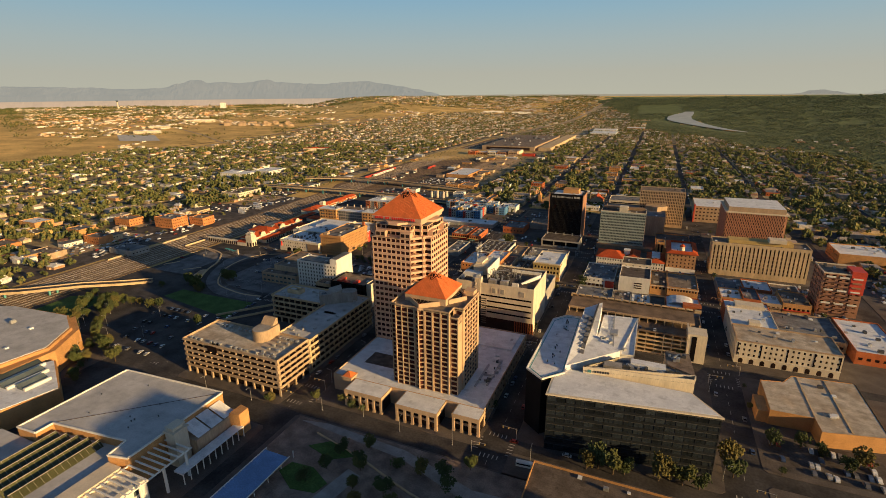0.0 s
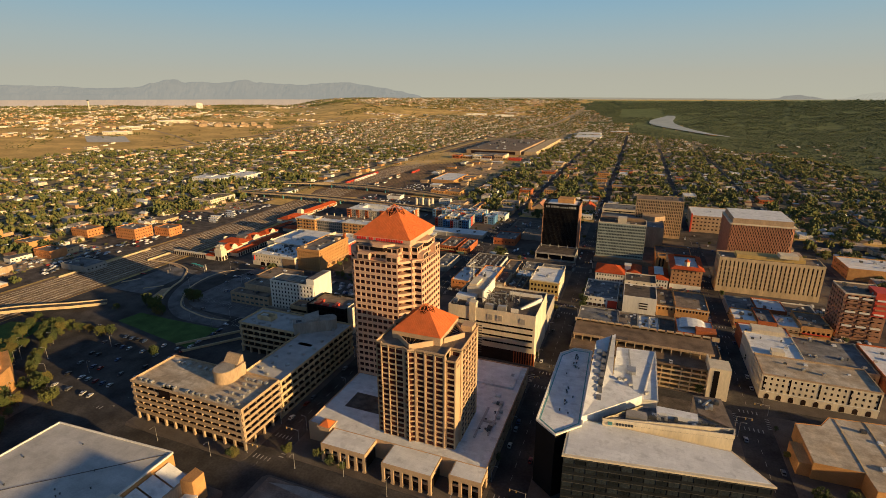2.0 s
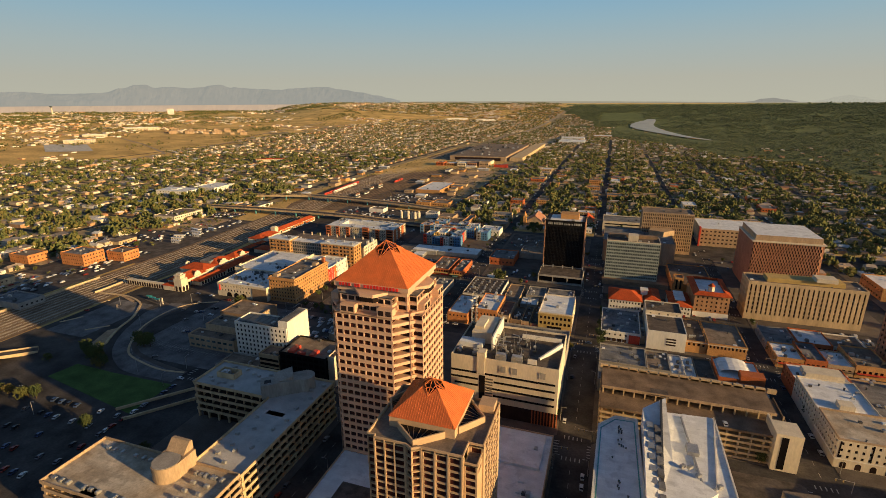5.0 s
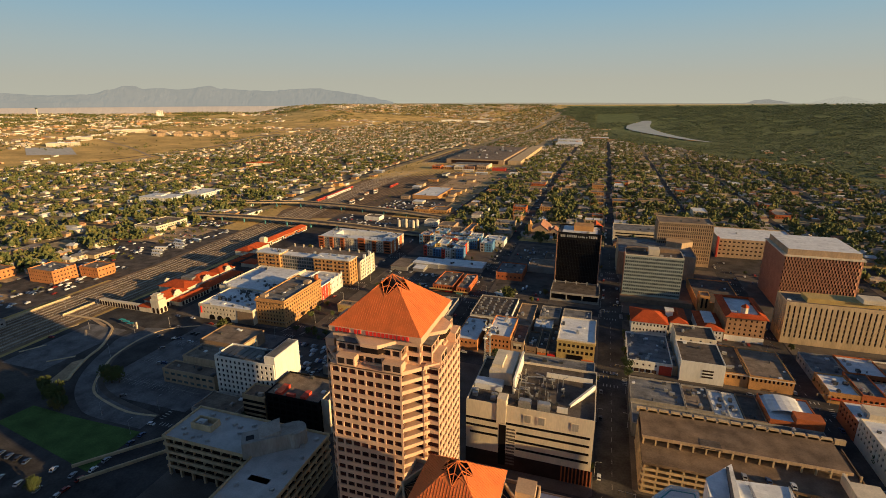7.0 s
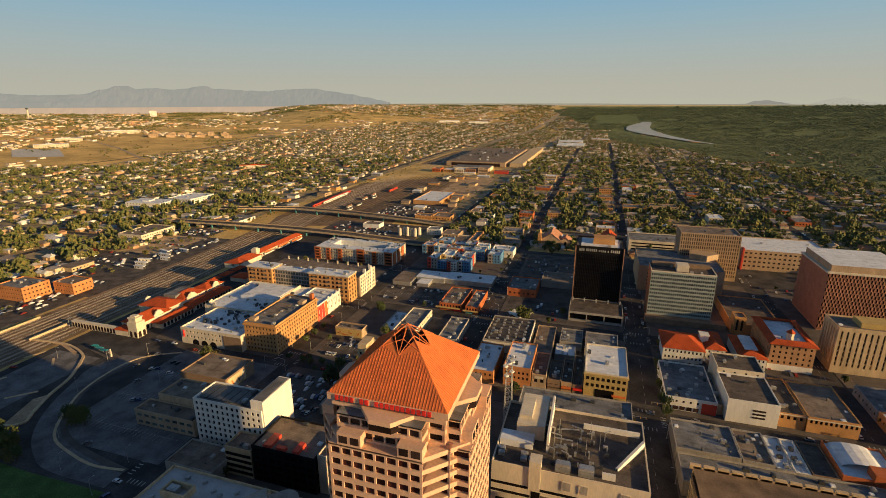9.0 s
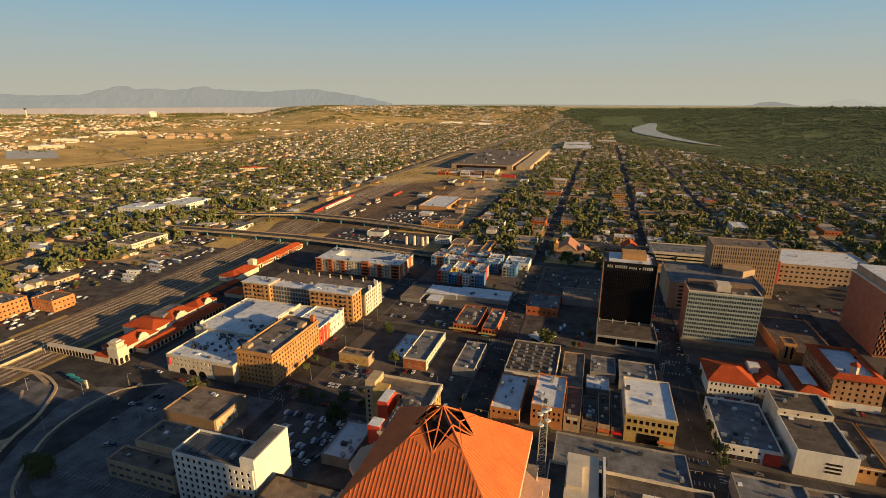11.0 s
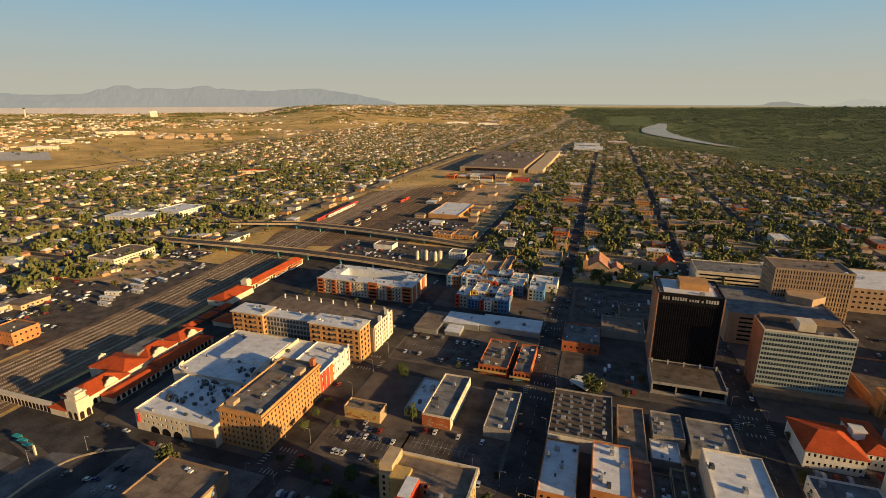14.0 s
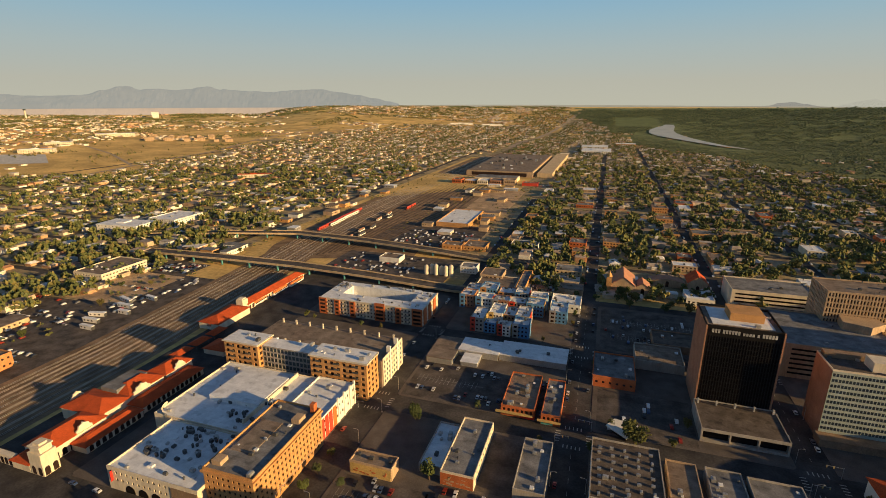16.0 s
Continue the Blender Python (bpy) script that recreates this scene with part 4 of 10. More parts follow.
def hotel_tower():
    cx, cy = -110.4, 244.0
    t = thing("hotel_tower", cx, cy, 0, "tan high-rise hotel tower with dark windows and an orange pyramid roof", "tower")
    x0, x1, y0, y1 = -128.5, -87.5, 223.5, 257.5
    notch, ny = -92.3, 231.0
    plan = [(x0, y0 + 1.2), (-125.3, y0 + 1.2), (-125.3, y0), (-113.2, y0), (cx, y0 - 1.5), (-107.6, y0), (notch, y0), (notch, ny), (x1 + 0.5, ny), (x1 + 0.5, y1), (x0, y1)]
    ring_walls(t, plan, 10.0, 60.0, 17, dict(pitch=4.0, w=3.5, h=2.2, depth=0.4, mat="glass_red", head=0.5, side=0.5, ribbon=3.5, west=5, west_side=2.2), "stone_tan")
    cap(t, plan, 60.05, "roof_tan")
    # upright piers between the window columns
    for xa, xb in ((-125.3, -113.2), (-107.6, notch)):
        for k in range(4):
            x = xa + 0.3 + (xb - xa - 0.6) * k / 3
            part("pier", Shape().box(x - 0.26, x + 0.26, y0 - 0.2, y0 + 0.1, 10.0, 60.4), "stone_tan", t)
    # lower corner block with a blank lettered flank
    corner = Shape()
    facade(corner, t, (notch, y0 + 0.9), (x1, y0 + 0.9), 10.0, 57.06, 1, 16, 3.5, 2.2, 0.4, 0, 0, 0.6, "glass_red")
    facade(corner, t, (x1, y0 + 0.9), (x1, ny), 10.0, 57.06)
    part("corner_wall", corner, "stone_tan", t)
    part("corner_roof", Shape().box(notch, x1, y0 + 0.9, ny, 56.6, 57.1), "roof_tan", t)
    part("corner_parapet", Shape().prism([(notch, y0 + 0.9), (x1, y0 + 0.9), (x1, ny), (x1 - 0.4, ny), (x1 - 0.4, y0 + 1.3), (notch, y0 + 1.3)], 57.06, 57.9), "stone_tan", t)
    for k in range(5):
        part("letter_bar", Shape().box(x1, x1 + 0.08, y0 + 2.2 + 0.85 * k, y0 + 2.75 + 0.85 * k, 53.6, 54.9), "brown_wall", t)
    line = [Vector((x, y, 60.5)) for x, y in plan[:7]]
    part("parapet", Shape().ribbon([p + Vector((0, 0.25, 0)) for p in line], 0.5, 0.9), "stone_tan", t)
    part("parapet", Shape().ribbon([(notch - 0.25, y0, 60.5), (notch - 0.25, ny + 0.25, 60.5), (x1 + 0.25, ny + 0.25, 60.5), (x1 + 0.25, y1, 60.5)], 0.5, 0.9), "stone_tan", t)
    part("parapet", Shape().ribbon([(x1 + 0.5, y1 - 0.25, 60.6), (x0, y1 - 0.25, 60.6)], 0.5, 1.1), "stone_tan", t)
    part("parapet", Shape().ribbon([(x0 + 0.25, y1 - 0.5, 60.6), (x0 + 0.25, y0 + 1.7, 60.6)], 0.5, 1.1), "stone_tan", t)
    # plain drum under the roof, with a walled prow and a dark skylight before three of its sides
    part("drum", Shape().box(cx - 12.6, cx + 12.6, cy - 12.1, cy + 13.1, 60.05, 64.3), "stone_tan", t)
    for ax, ay, reach in ((0, -1, 20.6), (1, 0, 20.2), (-1, 0, 17.6)):
        def place(u, v, z):
            return Vector((cx + ax * v - ay * u, cy + 0.5 + ay * v + ax * u, z))
        arms = [place(-9.0, 12.9, 61.4), place(0, reach, 61.4), place(9.0, 12.9, 61.4)]
        part("prow_parapet", Shape().ribbon(arms, 0.6, 2.7), "stone_tan", t)
        sky = Shape().face(place(-8.2, 12.7, 61.9), place(0, reach - 0.8, 61.2), place(8.2, 12.7, 61.9)).face(place(8.2, 12.7, 60.2), place(0, reach - 0.8, 60.2), place(-8.2, 12.7, 60.2))
        part("skylight", sky, "glass_black", t, "dark glazed skylight behind the parapet")
        bars = Shape()
        for u in (-5.4, -2.7, 0, 2.7, 5.4):
            bars.beam(place(u, 12.7, 62.0), place(u * 0.2, reach - 1.2, 61.35), 0.14, 0.14)
        part("glazing_bars", bars, "brown_wall", t)
    part("corner_block", Shape().box(x1 - 6.5, x1 - 0.6, y1 - 7, y1 - 0.8, 60.05, 63.2), "stone_tan", t)
    crown_roof(t, cx, cy + 0.5, 12.9, 64.3, 75.0)


hotel_tower()


def podium():
    b = thing("podium", -118, 262, 0, "two-storey tan hotel podium with a flat white roof and colonnaded front", "building")
    x0, x1, y0, y1, h = -166.0, -69.5, 217.0, 311.0, 10.2
    s = Shape()
    facade(s, b, (x0, y0), (x1, y0), 0, h)
    facade(s, b, (x1, y0), (x1, y1), 0, h, 16, 2, 3.2, 2.6, 0.5)
    facade(s, b, (x1, y1), (x0, y1), 0, h)
    facade(s, b, (x0, y1), (x0, y0), 0, h)
    part("wall", s, "stone_tan", b)
    part("roof", Shape().box(x0 + 0.4, x1 - 0.4, y0 + 0.4, y1 - 0.4, h - 0.4, h + 0.02), "roof_white", b, "bright white roof membrane")
    par = Shape()
    for r in ((x0, x1, y0, y0 + 0.4), (x0, x1, y1 - 0.4, y1), (x0, x0 + 0.4, y0 + 0.4, y1 - 0.4), (x1 - 0.4, x1, y0 + 0.4, y1 - 0.4)):
        par.box(*r, h, h + 0.7)
    part("parapet", par, "stone_tan", b)
    # three front pavilions with pillars
    for px0, px1, py0 in ((-150.5, -126.0, 205.0), (-116.5, -91.5, 203.5), (-84.5, -69.0, 207.5)):
        w = part("pavilion_roof", Shape().box(px0, px1, py0, y0 + 0.3, 8.2, 10.6), "stone_tan", b)
        part("roof_cover", Shape().box(px0 + 0.5, px1 - 0.5, py0 + 0.5, y0 + 0.2, 10.6, 10.66), "roof_white", w)
        part("recess", Shape().box(px0 + 1.0, px1 - 1.0, py0 + 2.2, y0 + 0.2, 0, 8.2), "glass_dark", b)
        n = int((px1 - px0) / 4.2)
        for k in range(n + 1):
            x = px0 + 0.8 + (px1 - px0 - 1.6) * k / n
            part("pillar", Shape().box(x - 0.7, x + 0.7, py0 + 0.1, py0 + 1.5, 0, 8.2).box(x - 0.9, x + 0.9, py0, py0 + 1.6, 0, 0.9), "stone_tan", b)
        part("spandrel", Shape().box(px0 + 0.6, px1 - 0.6, py0 + 1.2, py0 + 1.9, 4.2, 5.2), "stone_tan", b)
    # lit corner pavilion with its own small pyramid
    p = part("kiosk", Shape().box(-157.5, -151.5, 214.0, 220.0, 9.8, 12.0).box(-158.2, -150.8, 213.3, 220.7, 12.0, 12.5), "stone_tan", b)
    k = Shape()
    c = [(-157.6, 213.9), (-151.4, 213.9), (-151.4, 220.1), (-157.6, 220.1)]
    for i in range(4):
        k.face((*c[i], 12.5), (*c[(i + 1) % 4], 12.5), (-154.5, 217.0, 15.0))
    part("kiosk_roof", k, "terracotta", p)
    part("sunken_court", Shape().box(-156, -134, 236, 250, h + 0.02, h + 0.06), "roof_dark", b)
    part("raised_roof", Shape().box(-106, -73, 284, 308, h, h + 1.4), "roof_white", b)
    clutter(b, -83, -72, 225, 300, h, 16, 1.3)
    part("duct", Shape().box(-82, -81, 236, 262, h, h + 1.1).box(-82, -74, 250, 251, h, h + 1.1).box(-76, -75, 240, 270, h, h + 0.9), "steel", b)


podium()

# ---- left of the towers: terraced city offices ----
def deck_office(name, x0, x1, y0, y1, h, floors, label, open_ground=False, right=True, left=False, wall="concrete", roof="roof_tan", foot=0.0):
    """Concrete office with deep horizontal sun shades and ribbon windows."""
    b = thing(name, (x0 + x1) / 2, (y0 + y1) / 2, 0, label, "office building")
    step = (h - 1.0 - foot) / floors
    core = Shape().box(x0 + 2, x1 - 2, y0 + 2, y1 - 2, 0, h - 1.2)
    part("glazed_core", core, "glass_dark", b)
    for k in range(floors + 1):
        z = foot + k * step
        d = 1.45
        part("floor_band", Shape().frame_ring(x0, x1, y0, y1, 0.35, z - 0.15, z + d), wall, b)
        part("floor_slab", Shape().box(x0 + 0.35, x1 - 0.35, y0 + 0.35, y1 - 0.35, z - 0.15, z + 0.15), wall, b)
        if k < floors:
            fins = Shape()
            n = int((x1 - x0) / 5.2)
            for i in range(n + 1):
                x = x0 + 0.4 + (x1 - x0 - 0.8) * i / n
                fins.box(x - 0.16, x + 0.16, y0 + 0.7, y0 + 2.0, z + d, z + step - 0.15)
            m = int((y1 - y0) / 5.2)
            for i in range(m + 1):
                y = y0 + 0.4 + (y1 - y0 - 0.8) * i / m
                for x in ((x1 - 2.0, x1 - 0.7), (x0 + 0.7, x0 + 2.0)):
                    fins.box(*x, y - 0.16, y + 0.16, z + d, z + step - 0.15)
            part("sun_fin", fins, wall, b, kind="stuff")
    if foot:
        n = int((x1 - x0) / 6.5)
        for i in range(n + 1):
            x = x0 + 0.8 + (x1 - x0 - 1.6) * i / n
            part("column", Shape().box(x - 0.55, x + 0.55, y0 + 0.2, y0 + 1.3, 0, foot), wall, b)
        m = int((y1 - y0) / 6.5)
        for i in range(1, m + 1):
            y = y0 + 0.8 + (y1 - y0 - 1.6) * i / m
            part("column", Shape().box(x1 - 1.3, x1 - 0.2, y - 0.55, y + 0.55, 0, foot), wall, b)
    part("roof", Shape().box(x0 + 0.4, x1 - 0.4, y0 + 0.4, y1 - 0.4, h - 1.2, h - 0.8), roof, b)
    return b


off = deck_office("city_office", -267, -190.5, 197, 226.5, 24.2, 5, "tan concrete office block with deep sun shades on columns", wall="tan_wall", roof="roof_stained", foot=5.0)
for i in range(17):
    for q in (200.5, 221.5):
        if rng.random() < 0.85 and not (q > 210 and -229 < -262 + i * 4.2 < -211):
            piece("rooftop_unit", UNIT, off, (-263 + i * 4.2 + rng.uniform(-0.5, 0.5), q, 23.3), rng.choice((0, math.pi / 2)))
for i in range(5):
    for q in (-206, -199):
        piece("rooftop_unit", UNIT, off, (q, 203 + i * 4.6, 23.3), 0)
rot = part("rotunda", Shape().tube(-219.5, 217.5, 23.2, 30.6, 6.0, 28).box(-225.5, -213.5, 217.6, 227.0, 23.2, 30.6), "tan_wall", off)
part("rotunda_cap", Shape().tube(-219.5, 217.5, 30.6, 30.8, 5.6, 28), "concrete_grey", rot)
wedge = Shape()
for x_ in (-224.6, -215.0):
    wedge.face(*[(x_, y_, z_) for y_, z_ in ((222.0, 30.6), (227.5, 30.6), (227.5, 34.6), (226.0, 34.8))][::1 if x_ > -220 else -1])
wedge.face((-224.6, 222, 30.6), (-215.0, 222, 30.6), (-215.0, 226, 34.8), (-224.6, 226, 34.8)).face((-224.6, 226, 34.8), (-215.0, 226, 34.8), (-215.0, 227.5, 34.6), (-224.6, 227.5, 34.6)).face((-215.0, 227.5, 30.6), (-224.6, 227.5, 30.6), (-224.6, 227.5, 34.6), (-215.0, 227.5, 34.6))
part("rotunda_hood", wedge, "tan_wall", rot)
part("terrace_notch", Shape().box(-246, -238, 196.8, 202, 19.5, 23.4), "glass_dark", off)
wing = deck_office("city_office", -217, -191, 227, 304, 22.5, 5, "grey concrete office wing in shade beside the street", roof="roof_aged")
wing2 = deck_office("city_office", -267.5, -217.4, 279, 304, 22.5, 4, "grey concrete office wing with louvred floors on columns", roof="roof_aged", foot=4.6)
for i, (ux, uy) in enumerate(((-211, 236), (-205, 240), (-199, 244), (-212, 250), (-207, 256), (-198, 258), (-196, 266), (-212, 264), (-197, 276), (-195, 286), (-199, 293), (-195, 299), (-204, 232), (-209, 243), (-203, 301))):
    piece("rooftop_unit", UNIT, wing, (ux, uy, 21.6), 0.6 * (i % 3))
part("roof_well", Shape().box(-210, -200, 268, 271, 21.62, 21.7), "roof_dark", wing)
for i, (ux, uy) in enumerate(((-262, 287), (-258, 284), (-253, 283), (-250, 284.5), (-244, 283), (-240, 297), (-236, 296), (-233, 292), (-247, 300), (-256, 300), (-230, 299))):
    piece("rooftop_unit", UNIT, wing2, (ux, uy, 21.6), 0.5 * (i % 3))
pb = Shape()
for r in ((-259, -247, 288.5, 289.1), (-259, -247, 294.5, 295.1), (-259, -258.4, 289.1, 294.5), (-247.6, -247, 289.1, 294.5)):
    pb.box(*r, 21.5, 25.0)
pent = part("plant_screen", pb, "concrete", wing2)
part("cooling_tower", Shape().box(-257.5, -253, 290, 293.5, 21.6, 24.6).tube(-255.2, 291.7, 24.6, 25.0, 1.2, 12), "steel", pent)
drum = thing("council_chamber", -213, 288, 21.6, "angular concrete council chamber set aslant on the roof", "penthouse")
part("chamber_wall", Shape().prism([(-219.5, 277.5), (-202.0, 291.5), (-207.6, 298.6), (-225.0, 284.6)], 21.5, 29.6), "concrete_grey", drum)
part("chamber_end", Shape().tube(-204.0, 295.5, 21.5, 29.4, 5.2, 24), "concrete_grey", drum)
hood = Shape()
hq = [(-214.5, 283.2), (-207.0, 289.2), (-211.5, 294.9), (-219.0, 288.9)]
hz = (29.6, 31.6, 33.6, 31.6)
hood.face(*[(*q, z_) for q, z_ in zip(hq, hz)])
for i in range(4):
    j = (i + 1) % 4
    hood.face((*hq[i], 29.5), (*hq[j], 29.5), (*hq[j], hz[j]), (*hq[i], hz[i]))
part("chamber_hood", hood, "concrete_grey", drum)
part("skylight", Shape().prism([(-219.3, 280.4), (-216.6, 282.6), (-218.6, 285.2), (-221.3, 283.0)], 29.6, 29.7), "glass_black", drum)

# ---- bare white slab hotel and its neighbours ----
wh = building("white_hotel", -291, -249, 341, 357.5, 29.0, "white_wall", "roof_grey", dict(cols=13, rows=8, w=1.4, h=1.95, depth=0.35, foot=1.0, mat="glass_black"), None, dict(cols=5, rows=9, w=1.1, h=1.5, depth=0.25, foot=1.0), "white plastered hotel slab with rows of small dark windows", 2)
for k in range(7):
    part("roof_panel", Shape().box(-288.5 + 4.4 * k, -284.6 + 4.4 * k, 343.5, 355, 28.3, 28.75), "steel_dark", wh)
tw = thing("stair_tower", -252, 349, 0, "blank white stair tower at the end of the hotel", "building")
s = Shape().box(-255.5, -248.4, 341.8, 366.0, 0, 33.5)
part("wall", s, "white_wall", tw)
part("roof", Shape().box(-255, -249, 343, 365, 33.5, 33.7), "roof_grey", tw)
building("low_annex", -290, -262, 318, 336, 8.0, "concrete_grey", "roof_tan", label="low grey annex with a flat tan roof", units=3)
building("bank_building", -246, -212, 328, 352, 20.0, "black_metal", "roof_tan", dict(cols=8, rows=5, w=3.2, h=2.4, depth=0.2, mat="glass_black"), None, dict(cols=6, rows=5, w=3.2, h=2.4, depth=0.2, mat="glass_black"), "dark glazed bank building with a tan flat roof", 4)
bb = bpy.data.objects["bank_building"]
for k, (x0, x1, y0, y1) in enumerate(((-240, -236, 329, 338), (-224, -221, 329, 336), (-233, -228, 329, 331))):
    part("roof_canopy", Shape().box(x0, x1, y0, y1, 19.2, 21.0), "red_paint", bb)
sb = building("striped_annex", -262, -247, 328, 340, 16.0, "concrete", "roof_tan", None, None, None, "small office with striped concrete and dark window bands", 2)
for z in (1.5, 4.8, 8.1, 11.4):
    part("window_band", Shape().box(-261.8, -247.2, 327.9, 328.02, z, z + 1.7), "glass_black", sb)
building("stair_block", -211.5, -207, 330, 345, 21.0, "cream", "roof_tan", label="cream stair block beside the dark bank", units=0)
building("mural_building", -339, -298, 345, 356, 10.0, "tan_wall", "roof_tan", dict(cols=8, rows=2, w=3.4, h=1.8, depth=0.3, mat="glass_grey"), None, None, "tan two-storey building with ribbon windows", 4)
building("mural_building", -333, -296, 356.5, 374, 14.0, "tan_wall", "roof_tan", label="tan stepped block behind the ribbon windows", units=4)
theatre = building("theatre", -346, -310.5, 385, 411.5, 10.0, "brown_wall", "roof_tan", label="brown windowless theatre with a painted side wall", units=3)
mural = part("mural", Shape().box(-310.48, -310.3, 386.5, 403, 1.2, 9.0), "concrete", theatre, "pale painted mural panel with flowing bands")
for k, (tone, y_, z_, w_) in enumerate((("blue_wall", 387.5, 2.0, 2.4), ("terracotta", 389.5, 4.6, 2.0), ("white_wall", 392.0, 3.0, 3.0), ("steel_dark", 395.4, 5.2, 2.2), ("brown_wall", 398.0, 2.2, 2.6), ("blue_wall", 399.0, 5.6, 2.4))):
    band = Shape()
    for i in range(6):
        u, v = i / 6, (i + 1) / 6
        a_, b_ = y_ + w_ * u, y_ + w_ * v
        za, zb = z_ + 1.6 * math.sin(3 * u + k), z_ + 1.6 * math.sin(3 * v + k)
        ua, ub = 0.25 + 0.8 * math.sin(math.pi * u), 0.25 + 0.8 * math.sin(math.pi * v)
        band.face((-310.29, a_, za - ua), (-310.29, b_, zb - ub), (-310.29, b_, zb + ub), (-310.29, a_, za + ua))
    part("painted_band", band, tone, mural)

# ---- right of the towers ----
con = building("exchange_building", -131, -70.5, 332.5, 377, 36.0, "cream", "roof_dark", None, None, None, "cream telephone exchange with dark slit bands and crowded roof plant", 0, lip=1.2)
YF = 332.5
for z, xa, xb in ((25.6, -131.03, -72), (21.6, -131.03, -115), (21.2, -106, -72), (17.6, -129, -115), (16.8, -110, -72), (12.4, -106, -72)):
    part("slit_window", Shape().box(xa, xb, YF - 0.06, YF + 0.02, z, z + 1.25), "glass_black", con)
    part("slit_ledge", Shape().box(xa, xb, YF - 0.35, YF - 0.01, z - 0.25, z), "cream", con)
part("stair_recess", Shape().box(-114.5, -111, YF - 0.08, YF + 0.02, 2, 25), "glass_black", con)
stair = Shape()
for k in range(12):
    stair.box(-110.8, -106.5, YF - 0.1, YF - 0.02, 3 + 1.8 * k, 3.9 + 1.8 * k)
part("stair_louvre", stair, "roof_dark", con, kind="stuff")
part("ground_floor", Shape().box(-131.05, -70.45, YF - 0.07, YF + 0.02, 0.0, 8.6), "glass_dark", con, "dark glazed ground floor")
for k in range(9):
    part("pillar", Shape().box(-84 + k * 1.7, -83.4 + k * 1.7, YF - 0.4, YF - 0.08, 0, 8.6), "brick_red", con)
for x in (-101, -94.5, -79):
    w_ = part("louvre_frame", Shape().box(x - 1.9, x + 1.9, YF - 0.25, YF - 0.01, 28.6, 33.0), "cream", con)
    part("louvre", Shape().box(x - 1.2, x + 1.5, YF - 0.3, YF - 0.26, 28.9, 32.7), "concrete_grey", w_)
part("corner_pier", Shape().box(-115.8, -111.2, YF - 0.5, YF + 5, 26, 39.4), "cream", con)
sp = Shape()
sp.face((-82, 342, 34.0), (-71.0, 359, 34.0), (-71.0, 359, 38.6), (-82, 342, 36.0)).face((-71.9, 359.6, 34.0), (-82.9, 342.6, 34.0), (-82.9, 342.6, 36.0), (-71.9, 359.6, 38.6)).face((-82, 342, 36.0), (-71.0, 359, 38.6), (-71.9, 359.6, 38.6), (-82.9, 342.6, 36.0))
part("sloped_parapet", sp, "white_wall", con)
part("screen_wall", Shape().box(-88, -83, 336, 337, 34.8, 37.5), "white_wall", con)
part("screen_wall", Shape().box(-96, -72.5, 366, 367, 34.8, 37.2), "white_wall", con)
part("plant_tower", Shape().box(-124, -112, 352, 376, 34.8, 42.0).box(-123.5, -118, 356, 370, 42.0, 43.6), "cream", con)
part("ramp_wall", Shape().box(-110.5, -109.6, 345, 376, 34.8, 43.0), "white_wall", con)
part("low_plant", Shape().box(-130, -116, 345, 352, 34.8, 37.8), "roof_white", con)
for k in range(34):
    x, y = rng.uniform(-108, -84), rng.uniform(338, 364)
    ob = piece("rooftop_unit", DARK_UNIT if k % 3 else UNIT, con, (x, y, 34.8), rng.choice((0, math.pi / 2)))
    ob.scale = (rng.uniform(0.4, 1.0), rng.uniform(0.4, 0.9), rng.uniform(0.6, 1.8))
for k in range(10):
    ob = piece("rooftop_unit", UNIT, con, (rng.uniform(-129, -113), rng.uniform(337, 343), 34.8), rng.choice((0, math.pi / 2)))
    ob.scale = (1.3, 1.3, rng.uniform(0.9, 1.6))
for k in range(2):
    part("cooling_tower", Shape().box(-106 + 9 * k, -100 + 9 * k, 335, 338.5, 34.8, 37.6).box(-105.6 + 9 * k, -100.4 + 9 * k, 335.4, 338.1, 37.6, 38.4), "steel", con)
for k in range(14):
    x, y, z = rng.uniform(-108, -86), rng.uniform(340, 362), rng.uniform(36.5, 40)
    pp = Shape().beam((x, y, z), (x + rng.uniform(-8, 8), y + rng.uniform(-2, 2), z), 0.45).beam((x, y, 34.8), (x, y, z), 0.45)
    part("pipe", pp, "steel", con)
for k in range(7):
    x, y = rng.uniform(-107, -88), rng.uniform(342, 362)
    part("antenna", Shape().tube(x, y, 34.8, rng.uniform(41, 46), 0.12, 6, 0.05), "steel", con)
building("exchange_annex", -131, -71, 377.5, 424, 16.0, "concrete_grey", "roof_grey", label="lower grey-roofed annex behind the exchange", units=26)
mast = thing("lattice_mast", -134, 400, 0, "tall steel lattice mast with round dish antennas", "mast")
lt = Shape()
for sx, sy in ((-1, -1), (1, -1), (1, 1), (-1, 1)):
    lt.beam((-136 + sx * 2.2, 402 + sy * 2.2, 0), (-136 + sx * 1.3, 402 + sy * 1.3, 46), 0.22)
for k in range(14):
    z, w_ = 3.2 * k, 2.2 - 0.062 * k
    c4 = [(-136 - w_, 402 - w_), (-136 + w_, 402 - w_), (-136 + w_, 402 + w_), (-136 - w_, 402 + w_)]
    for i in range(4):
        lt.beam((*c4[i], z), (*c4[(i + 1) % 4], z), 0.16).beam((*c4[i], z), (*c4[(i + 1) % 4], z + 3.2), 0.14)
part("lattice", lt, "steel", mast)
for k, (z, dx) in enumerate(((44, 1.8), (41, -1.8), (38, 1.6), (43, 0), (35, -1.2))):
    part("dish", Shape().tube(-136 + dx, 400.2 - (k % 2) * 0.5, z - 0.2, z + 0.3, 1.5, 14, 1.2), "white_wall", mast)

